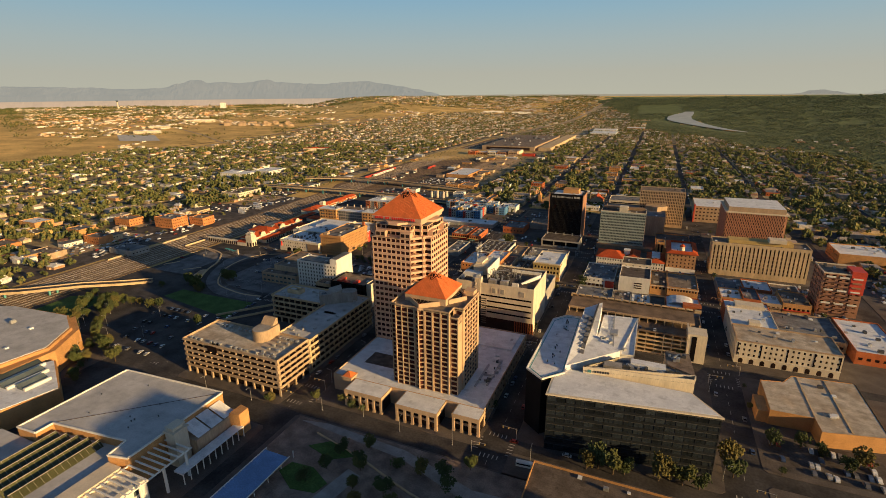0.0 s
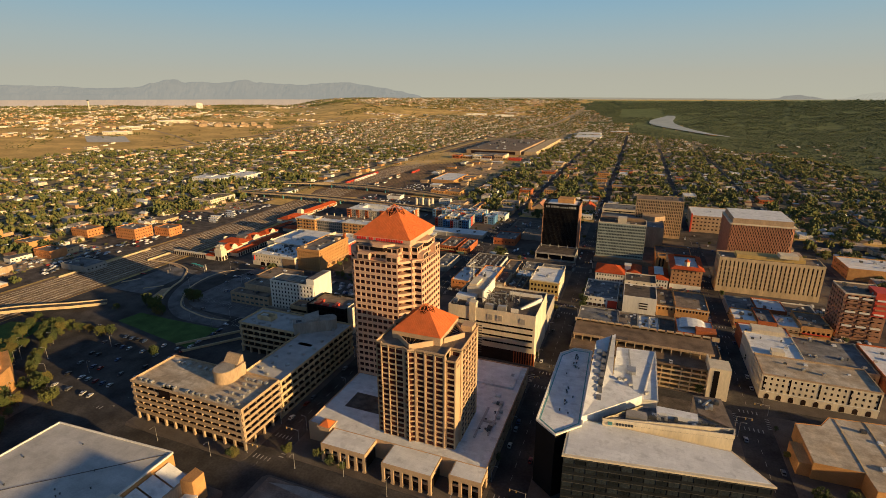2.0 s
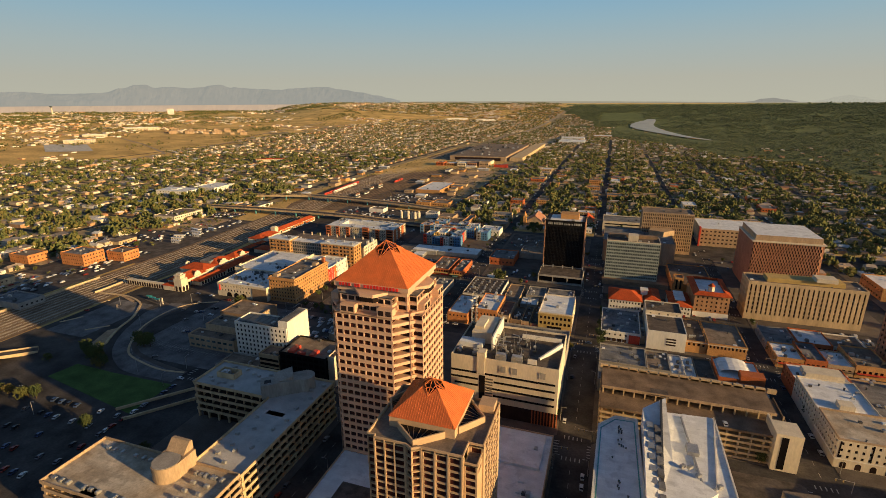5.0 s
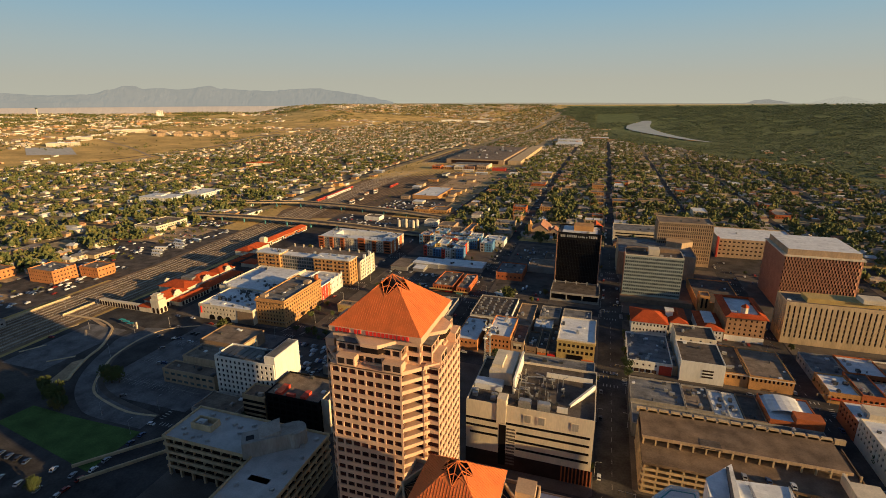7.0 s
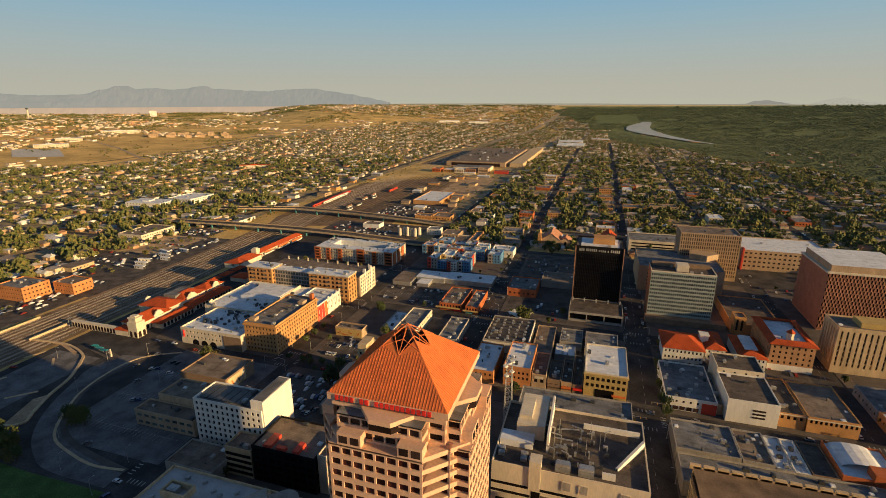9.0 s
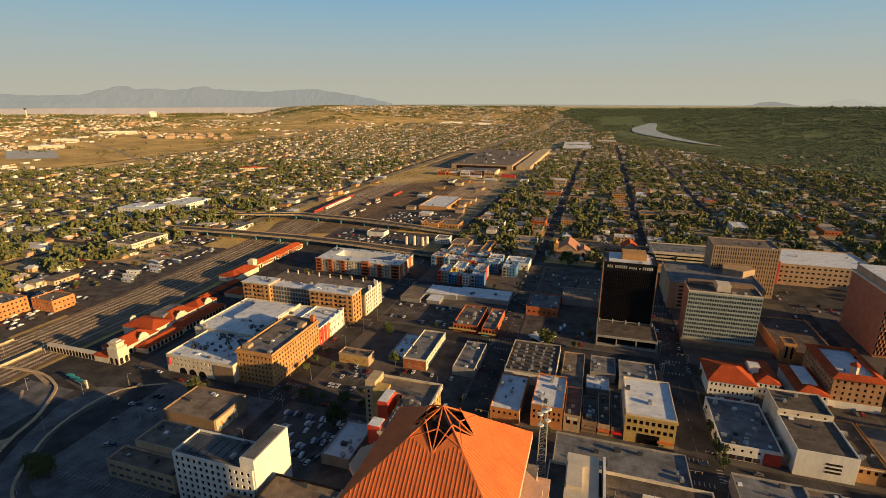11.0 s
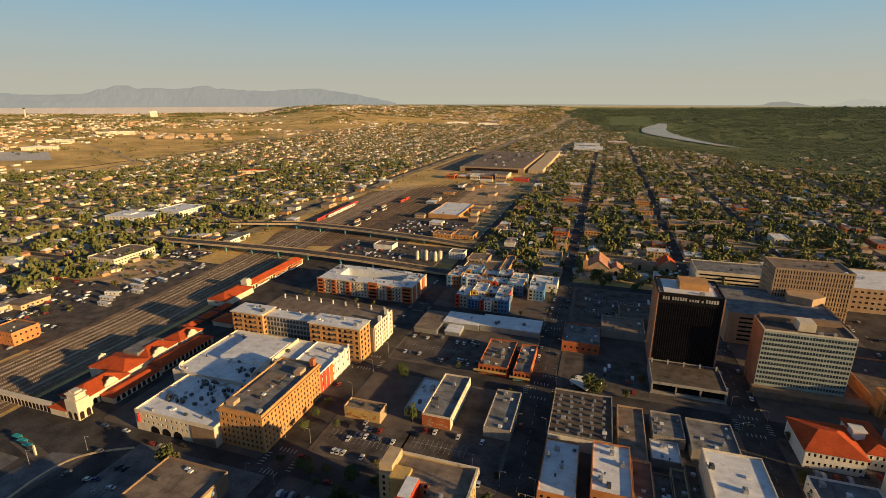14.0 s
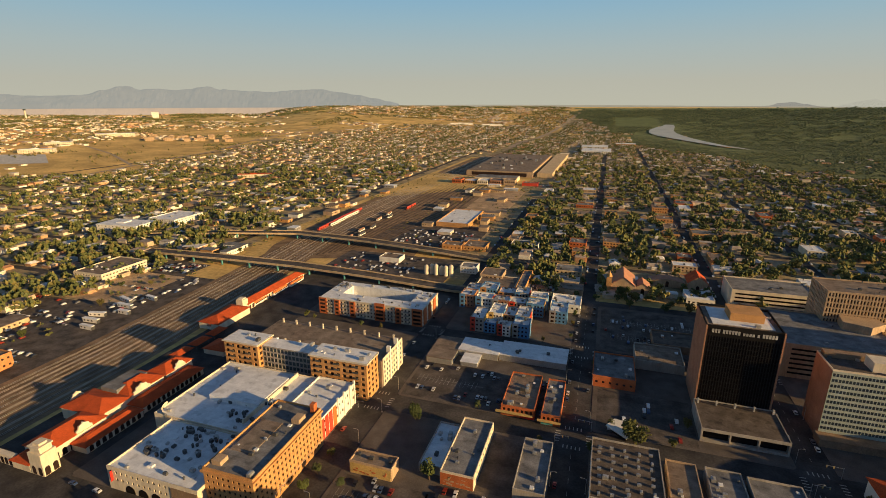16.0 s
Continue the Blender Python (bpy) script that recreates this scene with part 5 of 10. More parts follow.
# phone company complex
ph = thing("phone_offices", -25, 275, 0, "white-roofed offices with a folded slanting roof", "office building")


def slab(owner, poly, z0, z1, wall, roof, name="wing"):
    w = part(name, Shape().prism(poly, z0, z1, top=False), wall, owner)
    part("roof", Shape().prism([(x, y) for x, y in poly], z1 - 0.5, z1 + 0.02), roof, w)
    return w


def rim(owner, poly, z, mat, w=0.6, h=0.9, name="parapet"):
    """A low wall along the edge of a roof."""
    r_ = Shape()
    for i in range(len(poly)):
        a_, b_ = poly[i], poly[(i + 1) % len(poly)]
        r_.beam((*a_, z), (*b_, z), w, h)
    return part(name, r_, mat, owner)


left_wing = [(-41, 222.5), (-31, 233), (-32.5, 304), (-42, 303.5), (-49, 295), (-50.5, 230)]
slab(ph, left_wing, 0, 33, "black_metal", "roof_white")
rim(ph, left_wing, 33.3, "white_wall")
inner = [(-41 + (x + 41) * 0.86, 264 + (y - 264) * 0.955) for x, y in left_wing]
rim(ph, inner, 33.08, "teal_steel", 0.5, 0.12, "roof_gutter")
for k in range(26):
    y = rng.uniform(238, 298)
    ob = piece("roof_vent", VENT, ph, (-40.5 + rng.gauss(0, 1.3), y, 33.0), 0)
    ob.scale = (0.9, 0.9, rng.uniform(0.5, 1.2))
rw = [(-20, 276), (-5.9, 263.6), (1.2, 265), (1.4, 317), (-19.4, 315)]
slab(ph, rw, 0, 33, "white_wall", "roof_white")
rim(ph, rw[1:4], 33.25, "white_wall", 0.5, 0.6)
fold_top = [(-31.5, 236.4, 35.5), (-5.9, 263.6, 35.5), (-20.3, 276, 36.2), (-20.9, 311, 43.0), (-30.8, 302.5, 41.0)]
fold = Shape()
fold.face(*fold_top[:3], fold_top[4]).face(fold_top[2], fold_top[3], fold_top[4])
for i in range(5):
    a_, b_ = fold_top[i], fold_top[(i + 1) % 5]
    fold.face((a_[0], a_[1], 0), (b_[0], b_[1], 0), b_, a_)
part("folded_roof", fold, "roof_white", ph)
fin = Shape()
fin.face((-25.6, 262, 36.6), (-24.6, 262, 36.6), (-22.6, 308, 43.6), (-23.4, 308, 43.6)).face((-25.6, 262, 35.6), (-25.6, 262, 36.6), (-23.4, 308, 43.6), (-23.4, 308, 40.6)).face((-24.6, 262, 36.6), (-24.6, 262, 35.6), (-22.6, 308, 40.6), (-22.6, 308, 43.6))
part("roof_spine", fin, "steel_dark", ph)
for k in range(7):
    z_ = 36.2 + 0.75 * k
    part("roof_cabinet", Shape().box(-29.6, -27.2, 254 + 6 * k, 257.4 + 6 * k, z_ - 1.6, z_ + 0.1), "steel", ph)
    part("roof_cabinet", Shape().box(-26.6, -24.4, 252 + 6 * k, 256 + 6 * k, z_ - 1.6, z_ + 0.05), "roof_grey", ph)
part("roof_duct", Shape().beam((-10, 268, 33.4), (-13, 313, 33.4), 0.7, 0.6).box(-13.5, -9, 286, 292, 33.0, 34.8), "steel", ph)
for k in range(6):
    piece("rooftop_unit", UNIT, ph, (-17 + 2.6 * k, 266 + rng.uniform(0, 5) + (6 if k < 2 else 0), 36.0 if k < 3 else 33.0), 0.7)
bk = thing("glass_offices", 5, 235, 0, "black glass office block with a pale cornice and white roof", "office building")
s = Shape()
for a, c, n in (((-36, 212.5), (41, 223.5), 17), ((41, 223.5), (29, 239), 4)):
    facade(s, bk, a, c, 0.0, 31.6, n, 8, 4.25, 2.5, 0.14, foot=0.4, head=0.2, side=0.3, mat="glass_blue")
    d_ = Vector((c[0] - a[0], c[1] - a[1], 0)).normalized()
    o_ = Vector((d_.y, -d_.x, 0)) * 0.08
    for k in range(8):
        z_ = 0.55 + 3.875 * k + 3.05
        part("sill_line", Shape().beam(Vector((*a, z_)) + o_, Vector((*c, z_)) + o_, 0.16, 0.22), "steel_dark", bk)
s.face((29, 239, 0), (-36, 239, 0), (-36, 239, 31.6), (29, 239, 31.6)).face((-36, 239, 0), (-36, 212.5, 0), (-36, 212.5, 31.6), (-36, 239, 31.6))
part("wall", s, "spandrel_dark", bk)
cpl = [(-36.6, 211.8), (41.8, 223.0), (29.2, 239.4), (-36.6, 239.4)]
part("cornice", Shape().prism(cpl, 31.6, 32.4), "cream", bk)
part("roof", Shape().prism([(-35.5, 213.2), (40.0, 224.0), (28.5, 238.5), (-35.5, 238.5)], 32.4, 32.5), "roof_white", bk)
court = [(-22.5, 237.8), (30.3, 245.5), (31, 250), (18.4, 257.5), (-1, 257), (-6, 254.5)]
slab(ph, court, 0, 34.4, "cream", "roof_grey", "sign_block")
rim(ph, court[:3], 35.3, "cream", 0.6, 2.0)
rim(ph, [court[0], court[5]], 35.3, "cream", 0.6, 2.0)
part("roof_box", Shape().box(0, 17, 250.5, 255.5, 34.4, 36.6), "roof_white", ph)
part("roof_box", Shape().box(-13, -4, 243.5, 249, 34.4, 36.2), "concrete_grey", ph)
slab(ph, [(17.6, 258.0), (31, 250.4), (28.9, 274), (16.8, 272.6)], 0, 35.6, "tan_wall", "roof_tan", "brown_wing")
clutter(ph, -8, 30, 245, 253, 34.4, 12, 1.0)
clutter(ph, 16, 30, 260, 272, 35.6, 4, 1.0)
part("roof_beam", Shape().beam((20, 264, 36.2), (24, 270, 36.2), 0.8), "steel", ph)
sg = thing("sign", -12, 236, 33, "small dark company sign on the cream wall, unreadable", "sign")
part("roundel", Shape().box(-20.2, -18.4, 237.75, 238.0, 33.4, 35.0), "teal_steel", sg)
for k in range(6):
    part("letter_bar", Shape().box(-16.8 + k * 1.25, -15.9 + k * 1.25, 238.2 + k * 0.18, 238.6 + k * 0.18, 33.6, 34.8), "steel_dark", sg)

# parking garage with open decks
car_spots = []
ga = thing("parking_garage", 0, 355, 0, "brown concrete parking garage with open decks", "garage")
for k in range(6):
    z = 3.1 * k
    sl = Shape().box(-48, 42, 337, 374, z - 0.2, z + 0.15).box(-48, 42, 336.6, 337, z - 0.2, z + 1.1).box(42, 42.4, 337, 374, z - 0.2, z + 1.1).box(-48.4, -48, 337, 374, z - 0.2, z + 1.1)
    part("deck", sl, "concrete" if k < 5 else "deck_brown", ga)
for i in range(17):
    x = -47 + 88 * i / 16
    part("column", Shape().box(x - 0.4, x + 0.4, 337.3, 338.3, 0, 15.5), "concrete", ga)
    part("column", Shape().box(x - 0.35, x + 0.35, 351.4, 352.1, 15.6, 19.2), "concrete", ga)
    part("parapet_block", Shape().box(x - 2.2, x + 2.2, 373.6, 375, 18.6, 21.2), "concrete", ga)
# dark sheet across the inside, standing in for shade between the decks
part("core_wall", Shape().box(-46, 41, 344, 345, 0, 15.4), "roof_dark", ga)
part("upper_deck", Shape().box(-47.9, 38, 352, 373.6, 19.0, 19.4), "deck_brown", ga)
part("deck_parapet", Shape().box(-47.9, 38, 351.6, 352, 18.6, 20.2), "tan_wall", ga)
part("back_wall", Shape().box(-47.9, 38, 373.6, 374, 0, 20.4), "tan_wall", ga)
# black sheet on the deck stands in for a shaded opening
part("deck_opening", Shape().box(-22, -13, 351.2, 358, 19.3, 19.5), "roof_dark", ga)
part("stair_tower", Shape().box(33, 44.5, 333, 345, 0, 20.5).box(33, 34, 345, 350, 15, 20.5), "cream", ga)
part("stair_glass", Shape().box(35.5, 38.5, 332.9, 333.1, 1, 19), "glass_black", ga)
for k in range(3):
    car_spots.append((-6 + 9.4 * k, 340.5, 15.65))
building("shop", -50, 45, 378, 399, 8.5, "concrete_grey", "roof_grey", label="low grey shop range behind the garage", units=16)

# ---- streets beyond: shops, banks and blocks ----
W = lambda c, r, w=1.3, h=1.7, **k: dict(cols=c, rows=r, w=w, h=h, **k)


def arch_mesh(w, h, mat="glass_dark"):
    s = Shape()
    pts = [(-w / 2, 0), (w / 2, 0)] + [(w / 2 * math.cos(math.pi * k / 6), h - w / 2 + w / 2 * math.sin(math.pi * k / 6)) for k in range(7)]
    s.face(*[(x, -0.03, z) for x, z in pts])
    me = s.mesh("arch")
    me.materials.append(M[mat])
    return me


ARCH = arch_mesh(2.6, 3.6)
ah = building("arched_hotel", 63, 121, 345, 372, 16.4, "cream", "roof_stained", W(19, 3, 1.15, 1.6, foot=4.8), W(9, 3, 1.15, 1.6, foot=4.8), None, "cream four-storey hotel with arched ground floor", 6, coping="tan_wall")
for k in range(9):
    piece("arch", ARCH, ah, (67 + 6.2 * k, 344.98, 0.2), 0)
cornice(ah, 63, 121, 345, 372, 4.9, 0.25, 0.4, "white_wall")
for k in range(5):
    x = (64.2, 77.5, 92, 106.5, 119.8)[k]
    part("window_strip", Shape().box(x - 0.35, x + 0.35, 344.9, 344.97, 5.6, 15.0), "glass_black", ah)
building("arched_hotel_wing", 63, 92, 372.5, 408, 15.0, "cream", "roof_white", None, W(10, 3, 1.2, 1.8, foot=4.5), None, "cream hotel wing along the street", 7)
part("penthouse", Shape().box(74, 81, 376, 382, 14.1, 17.0), "cream", bpy.data.objects["arched_hotel_wing"])
bs = building("brick_shop", 63, 94, 408.5, 430, 12.0, "brick_red", "roof_white", None, W(6, 2, 1.4, 1.8, foot=4), None, "red brick corner block with pale roof", 4)
part("plant_room", Shape().box(70, 90, 414, 424, 11.1, 14.5), "cream", bs)
building("shop", 95, 135, 385, 428, 8.0, "tan_wall", "roof_grey", W(8, 1, 2.5, 2.0), None, None, "low shop with grey gravel roof", 10)
building("shop", 136, 164, 372, 428, 9.0, "brick_red", "roof_white", W(6, 1, 2.5, 2.0), None, None, "brick shop with pale roof and skylights", 10)
so = building("striped_offices", 61, 142, 527, 550, 33.0, "concrete", "roof_tan", W(24, 1, 1.1, 25.0, foot=3.5, depth=0.8, mat="glass_black"), W(6, 1, 1.3, 25.0, foot=3.5, depth=0.8, mat="glass_black"), None, "cream county offices with tall narrow window strips", 6)
for z in (7.5, 11.5, 15.5, 19.5, 23.5):
    part("spandrel", Shape().box(62.5, 140.5, 527.35, 527.5, z, z + 1.1), "tan_wall", so)
part("plant_room", Shape().box(75, 128, 532, 545, 32.1, 35.6), "yellow_wall", so)
part("plant_room", Shape().box(108, 122, 530, 541, 35.6, 38.8), "cream", so)


def court_tower():
    x0, x1, y0, y1, h = 78, 134, 600, 655, 50.0
    b = thing("court_tower", 106, 628, 0, "red-brown court tower with staggered recessed windows", "tower")
    s, panes = Shape(), Shape()
    step = 3.05
    for (ax, ay), (bx, by), n in (((x0, y0), (x1, y0), 24), ((x0, y1), (x0, y0), 24)):
        d = Vector((bx - ax, by - ay, 0))
        u = d.normalized()
        for r in range(15):
            z = 2.0 + r * step
            for c in range(n):
                f = (c + (0.5 if r % 2 else 0.0) + 0.25) / (n + 0.5)
                p = Vector((ax, ay, 0)) + d * f
                out = Vector((u.y, -u.x, 0))
                # a proud leaning panel beside each dark slot
                q = p + u * 1.15
                s.face(p + out * 0.9 + Vector((0, 0, z)), q + out * 0.05 + Vector((0, 0, z)), q + out * 0.05 + Vector((0, 0, z + step)), p + out * 0.9 + Vector((0, 0, z + step)))
                s.face(p + Vector((0, 0, z)), p + out * 0.9 + Vector((0, 0, z)), p + out * 0.9 + Vector((0, 0, z + step)), p + Vector((0, 0, z + step)))
                panes.face(p - u * 0.7 + out * 0.03 + Vector((0, 0, z + 0.3)), p + out * 0.03 + Vector((0, 0, z + 0.3)), p + out * 0.03 + Vector((0, 0, z + step - 0.2)), p - u * 0.7 + out * 0.03 + Vector((0, 0, z + step - 0.2)))
    tagged(part("facade_relief", s, "lattice_brown", b), "", "", "", "stuff")
    tagged(part("window_panes", panes, "glass_black", b), "", "", "", "stuff")
    part("wall", Shape().box(x0, x1, y0, y1, 0, 47.8), "lattice_brown", b)
    part("cornice", Shape().box(x0 - 1.2, x1 + 1.2, y0 - 1.2, y1 + 1.2, 47.8, 49.0), "cream", b)
    part("attic", Shape().box(x0 + 1.5, x1 - 1.5, y0 + 1.5, y1 - 1.5, 49.0, 54.0), "tan_wall", b)
    part("roof", Shape().box(x0 + 1.9, x1 - 1.9, y0 + 1.9, y1 - 1.9, 54.0, 54.1), "roof_white", b)


court_tower()
bh = building("brick_hotel", 22, 48, 519, 563, 20.0, "brick_tan", "roof_white", W(7, 5, 1.2, 1.7, foot=1.0), W(12, 5, 1.2, 1.7, foot=1.0), None, "tan brick hotel with a clay-tiled skirt roof and cupola", 4)
tiles_edge(bh, 22, 48, 519, 563, 19.6, 1.6, 3.2, 2.2)
part("stone_base", Shape().box(21.7, 48.3, 518.7, 518.98, 0, 4.6), "white_wall", bh)
cup = part("cupola", Shape().tube(35, 528, 19.1, 25.0, 2.4, 8), "cream", bh)
part("cupola_roof", Shape().tube(35, 528, 25.0, 27.5, 2.9, 8, 0.2), "clay_tile", cup)
rs = building("shop", -50, -22, 450, 494, 8.6, "white_wall", "roof_grey", W(7, 1, 1.2, 1.5, foot=4), W(9, 1, 1.2, 1.5, foot=4), None, "white shop row with red fronts and grey roof", 18)
part("red_front", Shape().box(-30, -22.2, 449.6, 449.98, 0.2, 6.8), "red_paint", rs)
for k in range(5):
    part("shop_window", Shape().box(-49 + 3.7 * k, -46.2 + 3.7 * k, 449.8, 449.97, 0.4, 2.8), "glass_dark", rs)
building("shop", -21.5, -18.5, 452, 490, 6.5, "tan_wall", "roof_grey", label="narrow infill shop with low roof", units=2)
building("white_store", -18, 8, 447, 478, 14.5, "white_wall", "roof_dark", None, None, None, "blank white store with brown roof", 2)
ws = bpy.data.objects["white_store"]
for z in (4.2, 6.4, 8.6):
    part("ribbon_window", Shape().box(-5, 1.5, 446.85, 446.98, z, z + 1.1), "glass_dark", ws)
building("cream_store", -18, 8, 478.5, 500, 17.0, "cream", "roof_dark", W(4, 1, 1.2, 1.5, foot=13), None, None, "taller cream rear block with brown roof", 3)
building("brick_store", 8.5, 22, 450, 490, 9.0, "brick_orange", "roof_dark", W(4, 1, 1.6, 2, foot=4.5), None, None, "tan brick store with chimneys and brown roof", 5)
building("brick_store", 22.5, 47, 449, 488, 9.5, "brick_orange", "roof_tan", W(10, 1, 1.3, 2, foot=4.8), None, W(8, 1, 1.3, 2), "long tan brick store with dentilled cornice", 4)
for o in ("brick_store", "brick_store.001"):
    b_ = bpy.data.objects[o]
    w_ = 6.75 if o == "brick_store" else 12.25
    cornice(b_, b_.location.x - w_, b_.location.x + w_, b_.location.y - (20 if o == "brick_store" else 19.5), b_.location.y + 10, 8.0, 0.35, 0.5, "cream")


def mission_club():
    b = thing("clubhouse", -24, 525, 0, "white mission-style clubhouse with red tile roofs", "building")
    for x0, x1, y0, y1, e, r, al in ((-45, -19, 512, 540, 10.0, 14.5, "x"), (-16, -4, 520, 550, 9.0, 12.0, "y"), (4, 20, 515, 550, 8.5, 11.5, "y")):
        wall_ = part("wing", Shape().box(x0, x1, y0 + 0.4, y1, 0, e), "white_wall", b)
        f = Shape()
        facade(f, b, (x0, y0), (x1, y0), 0, e, max(2, int((x1 - x0) / 2.6)), 2, 1.1, 1.8, 0.3, foot=1.0)
        part("front_wall", f, "white_wall", b)
        o = 1.0
        a, c, d, g = (x0 - o, y0 - o, e), (x1 + o, y0 - o, e), (x1 + o, y1 + o, e), (x0 - o, y1 + o, e)
        sh = Shape()
        if al == "x":
            k = min(9, (x1 - x0) * 0.35)
            p, q = (x0 + k, (y0 + y1) / 2, r), (x1 - k, (y0 + y1) / 2, r)
            for fc in ((a, c, q, p), (c, d, q), (d, g, p, q), (g, a, p)):
                sh.face(*fc)
        else:
            k = (x1 - x0) * 0.45
            p, q = ((x0 + x1) / 2, y0 + k, r), ((x0 + x1) / 2, y1 - k, r)
            for fc in ((a, c, p), (c, d, q, p), (d, g, q), (g, a, p, q)):
                sh.face(*fc)
        sh.face(g, d, c, a)
        part("tile_roof", sh, "clay_tile", wall_)
    part("stair_tower", Shape().box(-19, -13.5, 530, 536, 0, 14).box(-19.5, -13, 529.5, 536.5, 14, 14.6), "white_wall", b)
    part("flat_roof", Shape().box(8, 16, 522, 544, 11.0, 11.9), "roof_white", b)


mission_club()
building("theatre_hall", 11, 47, 573, 636, 8.5, "brick_orange", "roof_dark", None, None, None, "long low brown hall with plain roof", 3)
building("stair_tower", 12, 20, 571, 582, 15.0, "brick_orange", "roof_tan", W(2, 1, 1.6, 9, foot=2), None, None, "brick stair tower beside the hall", 0)
for i, (x0, x1, h, rf, n, wl2) in enumerate(((-50, -20.5, 8.5, "roof_grey", 9, "concrete_grey"), (-20, -6, 8.0, "roof_tan", 8, "concrete_grey"), (-5.5, 2, 7.0, "roof_white", 5, "steel"), (2.5, 9, 6.6, "roof_white", 4, "white_wall"), (9.5, 20.5, 7.0, "roof_dark", 2, "brown_wall"))):
    building("shop", x0, x1, 402, 428, h, wl2, rf, None, None, None, ("plain shop with a grey patched roof", "shop with tan roof and cooling plant", "shop with silvery sheet roof", "narrow shop with white roof", "dark-roofed shop without windows")[i], n)
wr = building("brick_shop", 21, 46, 402, 428, 9.5, "brick_red", "roof_white", None, None, None, "brick shop with a white vaulted roof", 2)
v_ = Shape()
for k in range(8):
    a0, a1 = math.pi * k / 8, math.pi * (k + 1) / 8
    v_.face((32 - 9 * math.cos(a0), 410, 8.6 + 2.6 * math.sin(a0)), (32 - 9 * math.cos(a1), 410, 8.6 + 2.6 * math.sin(a1)), (32 - 9 * math.cos(a1), 427, 8.6 + 2.6 * math.sin(a1)), (32 - 9 * math.cos(a0), 427, 8.6 + 2.6 * math.sin(a0)))
part("vault", v_, "roof_white", wr)
part("brick_block", Shape().box(33, 46.2, 401.6, 409, 0, 12.5), "brick_red", wr)

# pale curtain-wall slab
sl_ = building("slab_offices", -50.5, -2, 583, 606, 43.0, "brick_dull", "roof_dark", W(30, 11, 1.3, 1.85, foot=5.5, head=0.6, side=0.3, depth=0.25, mat="glass_grey"), None, None, "pale curtain-wall office slab with brick end walls", 5, coping="cream", front_mat="curtain")
part("plant_room", Shape().box(-31, -22, 588, 598, 42.1, 47.5), "cream", sl_)
part("roof_screen", Shape().box(-49, -4, 600, 605, 42.1, 45.0), "brown_wall", sl_)
part("podium", Shape().box(-52, 8, 575, 583.6, 0, 4.5), "brown_wall", sl_)

# black bank tower
bt = building("black_tower", -112, -72.5, 591, 625, 57.0, "brick_dull", "roof_tan", W(26, 15, 0.95, 3.1, depth=0.25, foot=2.0, head=5.5, side=1.2, mat="glass_black"), None, None, "black glass bank tower with brown side walls", 4, coping="black_metal", front_mat="black_metal", lip=1.2)
part("plant_room", Shape().box(-98, -80, 603, 618, 55.8, 61.0), "brick_orange", bt)
part("roof_deck", Shape().box(-108, -76, 596, 622, 55.8, 56.2), "roof_white", bt)
for x in (-112.4, -72.9):
    part("corner_pier", Shape().box(x, x + 0.8, 590.2, 592, 8.6, 56.8), "brick_dull", bt)
sgn = thing("sign", -92, 590.7, 52, "white company lettering on the black tower, drawn as bars", "sign")
x = -109.0
for word in (3, 6, 4, 1, 5):
    for _ in range(word):
        part("letter_bar", Shape().box(x, x + 1.1, 590.55, 590.75, 52.6, 54.9 if word > 4 or word == 3 else 54.2), "paint_white", sgn)
        x += 1.55
    x += 1.0
# white fascia given a grey wall colour to stand for its shade
tp = building("tower_podium", -113, -70, 560, 590.2, 8.5, "concrete_grey", "roof_dark", W(3, 1, 13.2, 5.4, foot=0.2, depth=2.5, mat="glass_black"), None, None, "low podium before the black tower, its white fascia greyed for shade", 0, lip=0.5)
for k in range(5):
    part("light_column", Shape().box(-111.5 + 9.8 * k, -110.6 + 9.8 * k, 586, 587, 8.0, 11.0), "paint_white", tp)
cb = building("court_garage", -54, 20, 652, 715, 25.0, "tan_wall", "roof_grey", None, None, None, "tan garage block behind the office slab", 3)
# flat black strips paint the shade inside the open decks
for z in (3, 6.5, 10, 13.5, 17, 20.5):
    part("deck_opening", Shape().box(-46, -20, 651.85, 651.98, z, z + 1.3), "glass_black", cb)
part("drum", Shape().prism([(-5, 690), (10, 684), (22, 694), (18, 712), (-2, 712)], 24, 30), "tan_wall", cb)
building("federal_tower", -13, 42, 703, 735, 48.0, "tan_wall", "roof_tan", W(27, 11, 1.05, 2.9, depth=0.9, foot=3, mat="glass_dark"), W(12, 11, 1.05, 2.9, depth=0.9, foot=3), None, "tan federal tower with a deep grid of windows", 8)
fg = building("federal_garage", -57, 12, 773, 812, 18.0, "cream", "roof_grey", None, None, None, "cream garage with dark strips for its shaded deck openings", 3)
# again black strips on the wall for the shaded decks
for z in (2.5, 6.2, 9.9, 13.6):
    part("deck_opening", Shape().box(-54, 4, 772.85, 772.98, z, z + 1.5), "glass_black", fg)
fl = building("federal_court", 58, 142, 750, 812, 22.0, "tan_wall", "roof_white", W(18, 4, 2.4, 1.8, foot=2), W(8, 4, 2.4, 1.8), None, "tan courthouse with glazed corner and red fin", 4)
part("red_fin", Shape().box(57, 58.5, 748, 754, 0, 24), "red_paint", fl)
ba = building("balcony_flats", 133, 160, 455, 482, 36.0, "brick_dull", "roof_tan", W(6, 9, 2.6, 2.2, foot=2, depth=1.0), W(6, 9, 2.0, 2.0, foot=2), None, "brick apartment tower with balconies and a red top", 4, coping="cream")
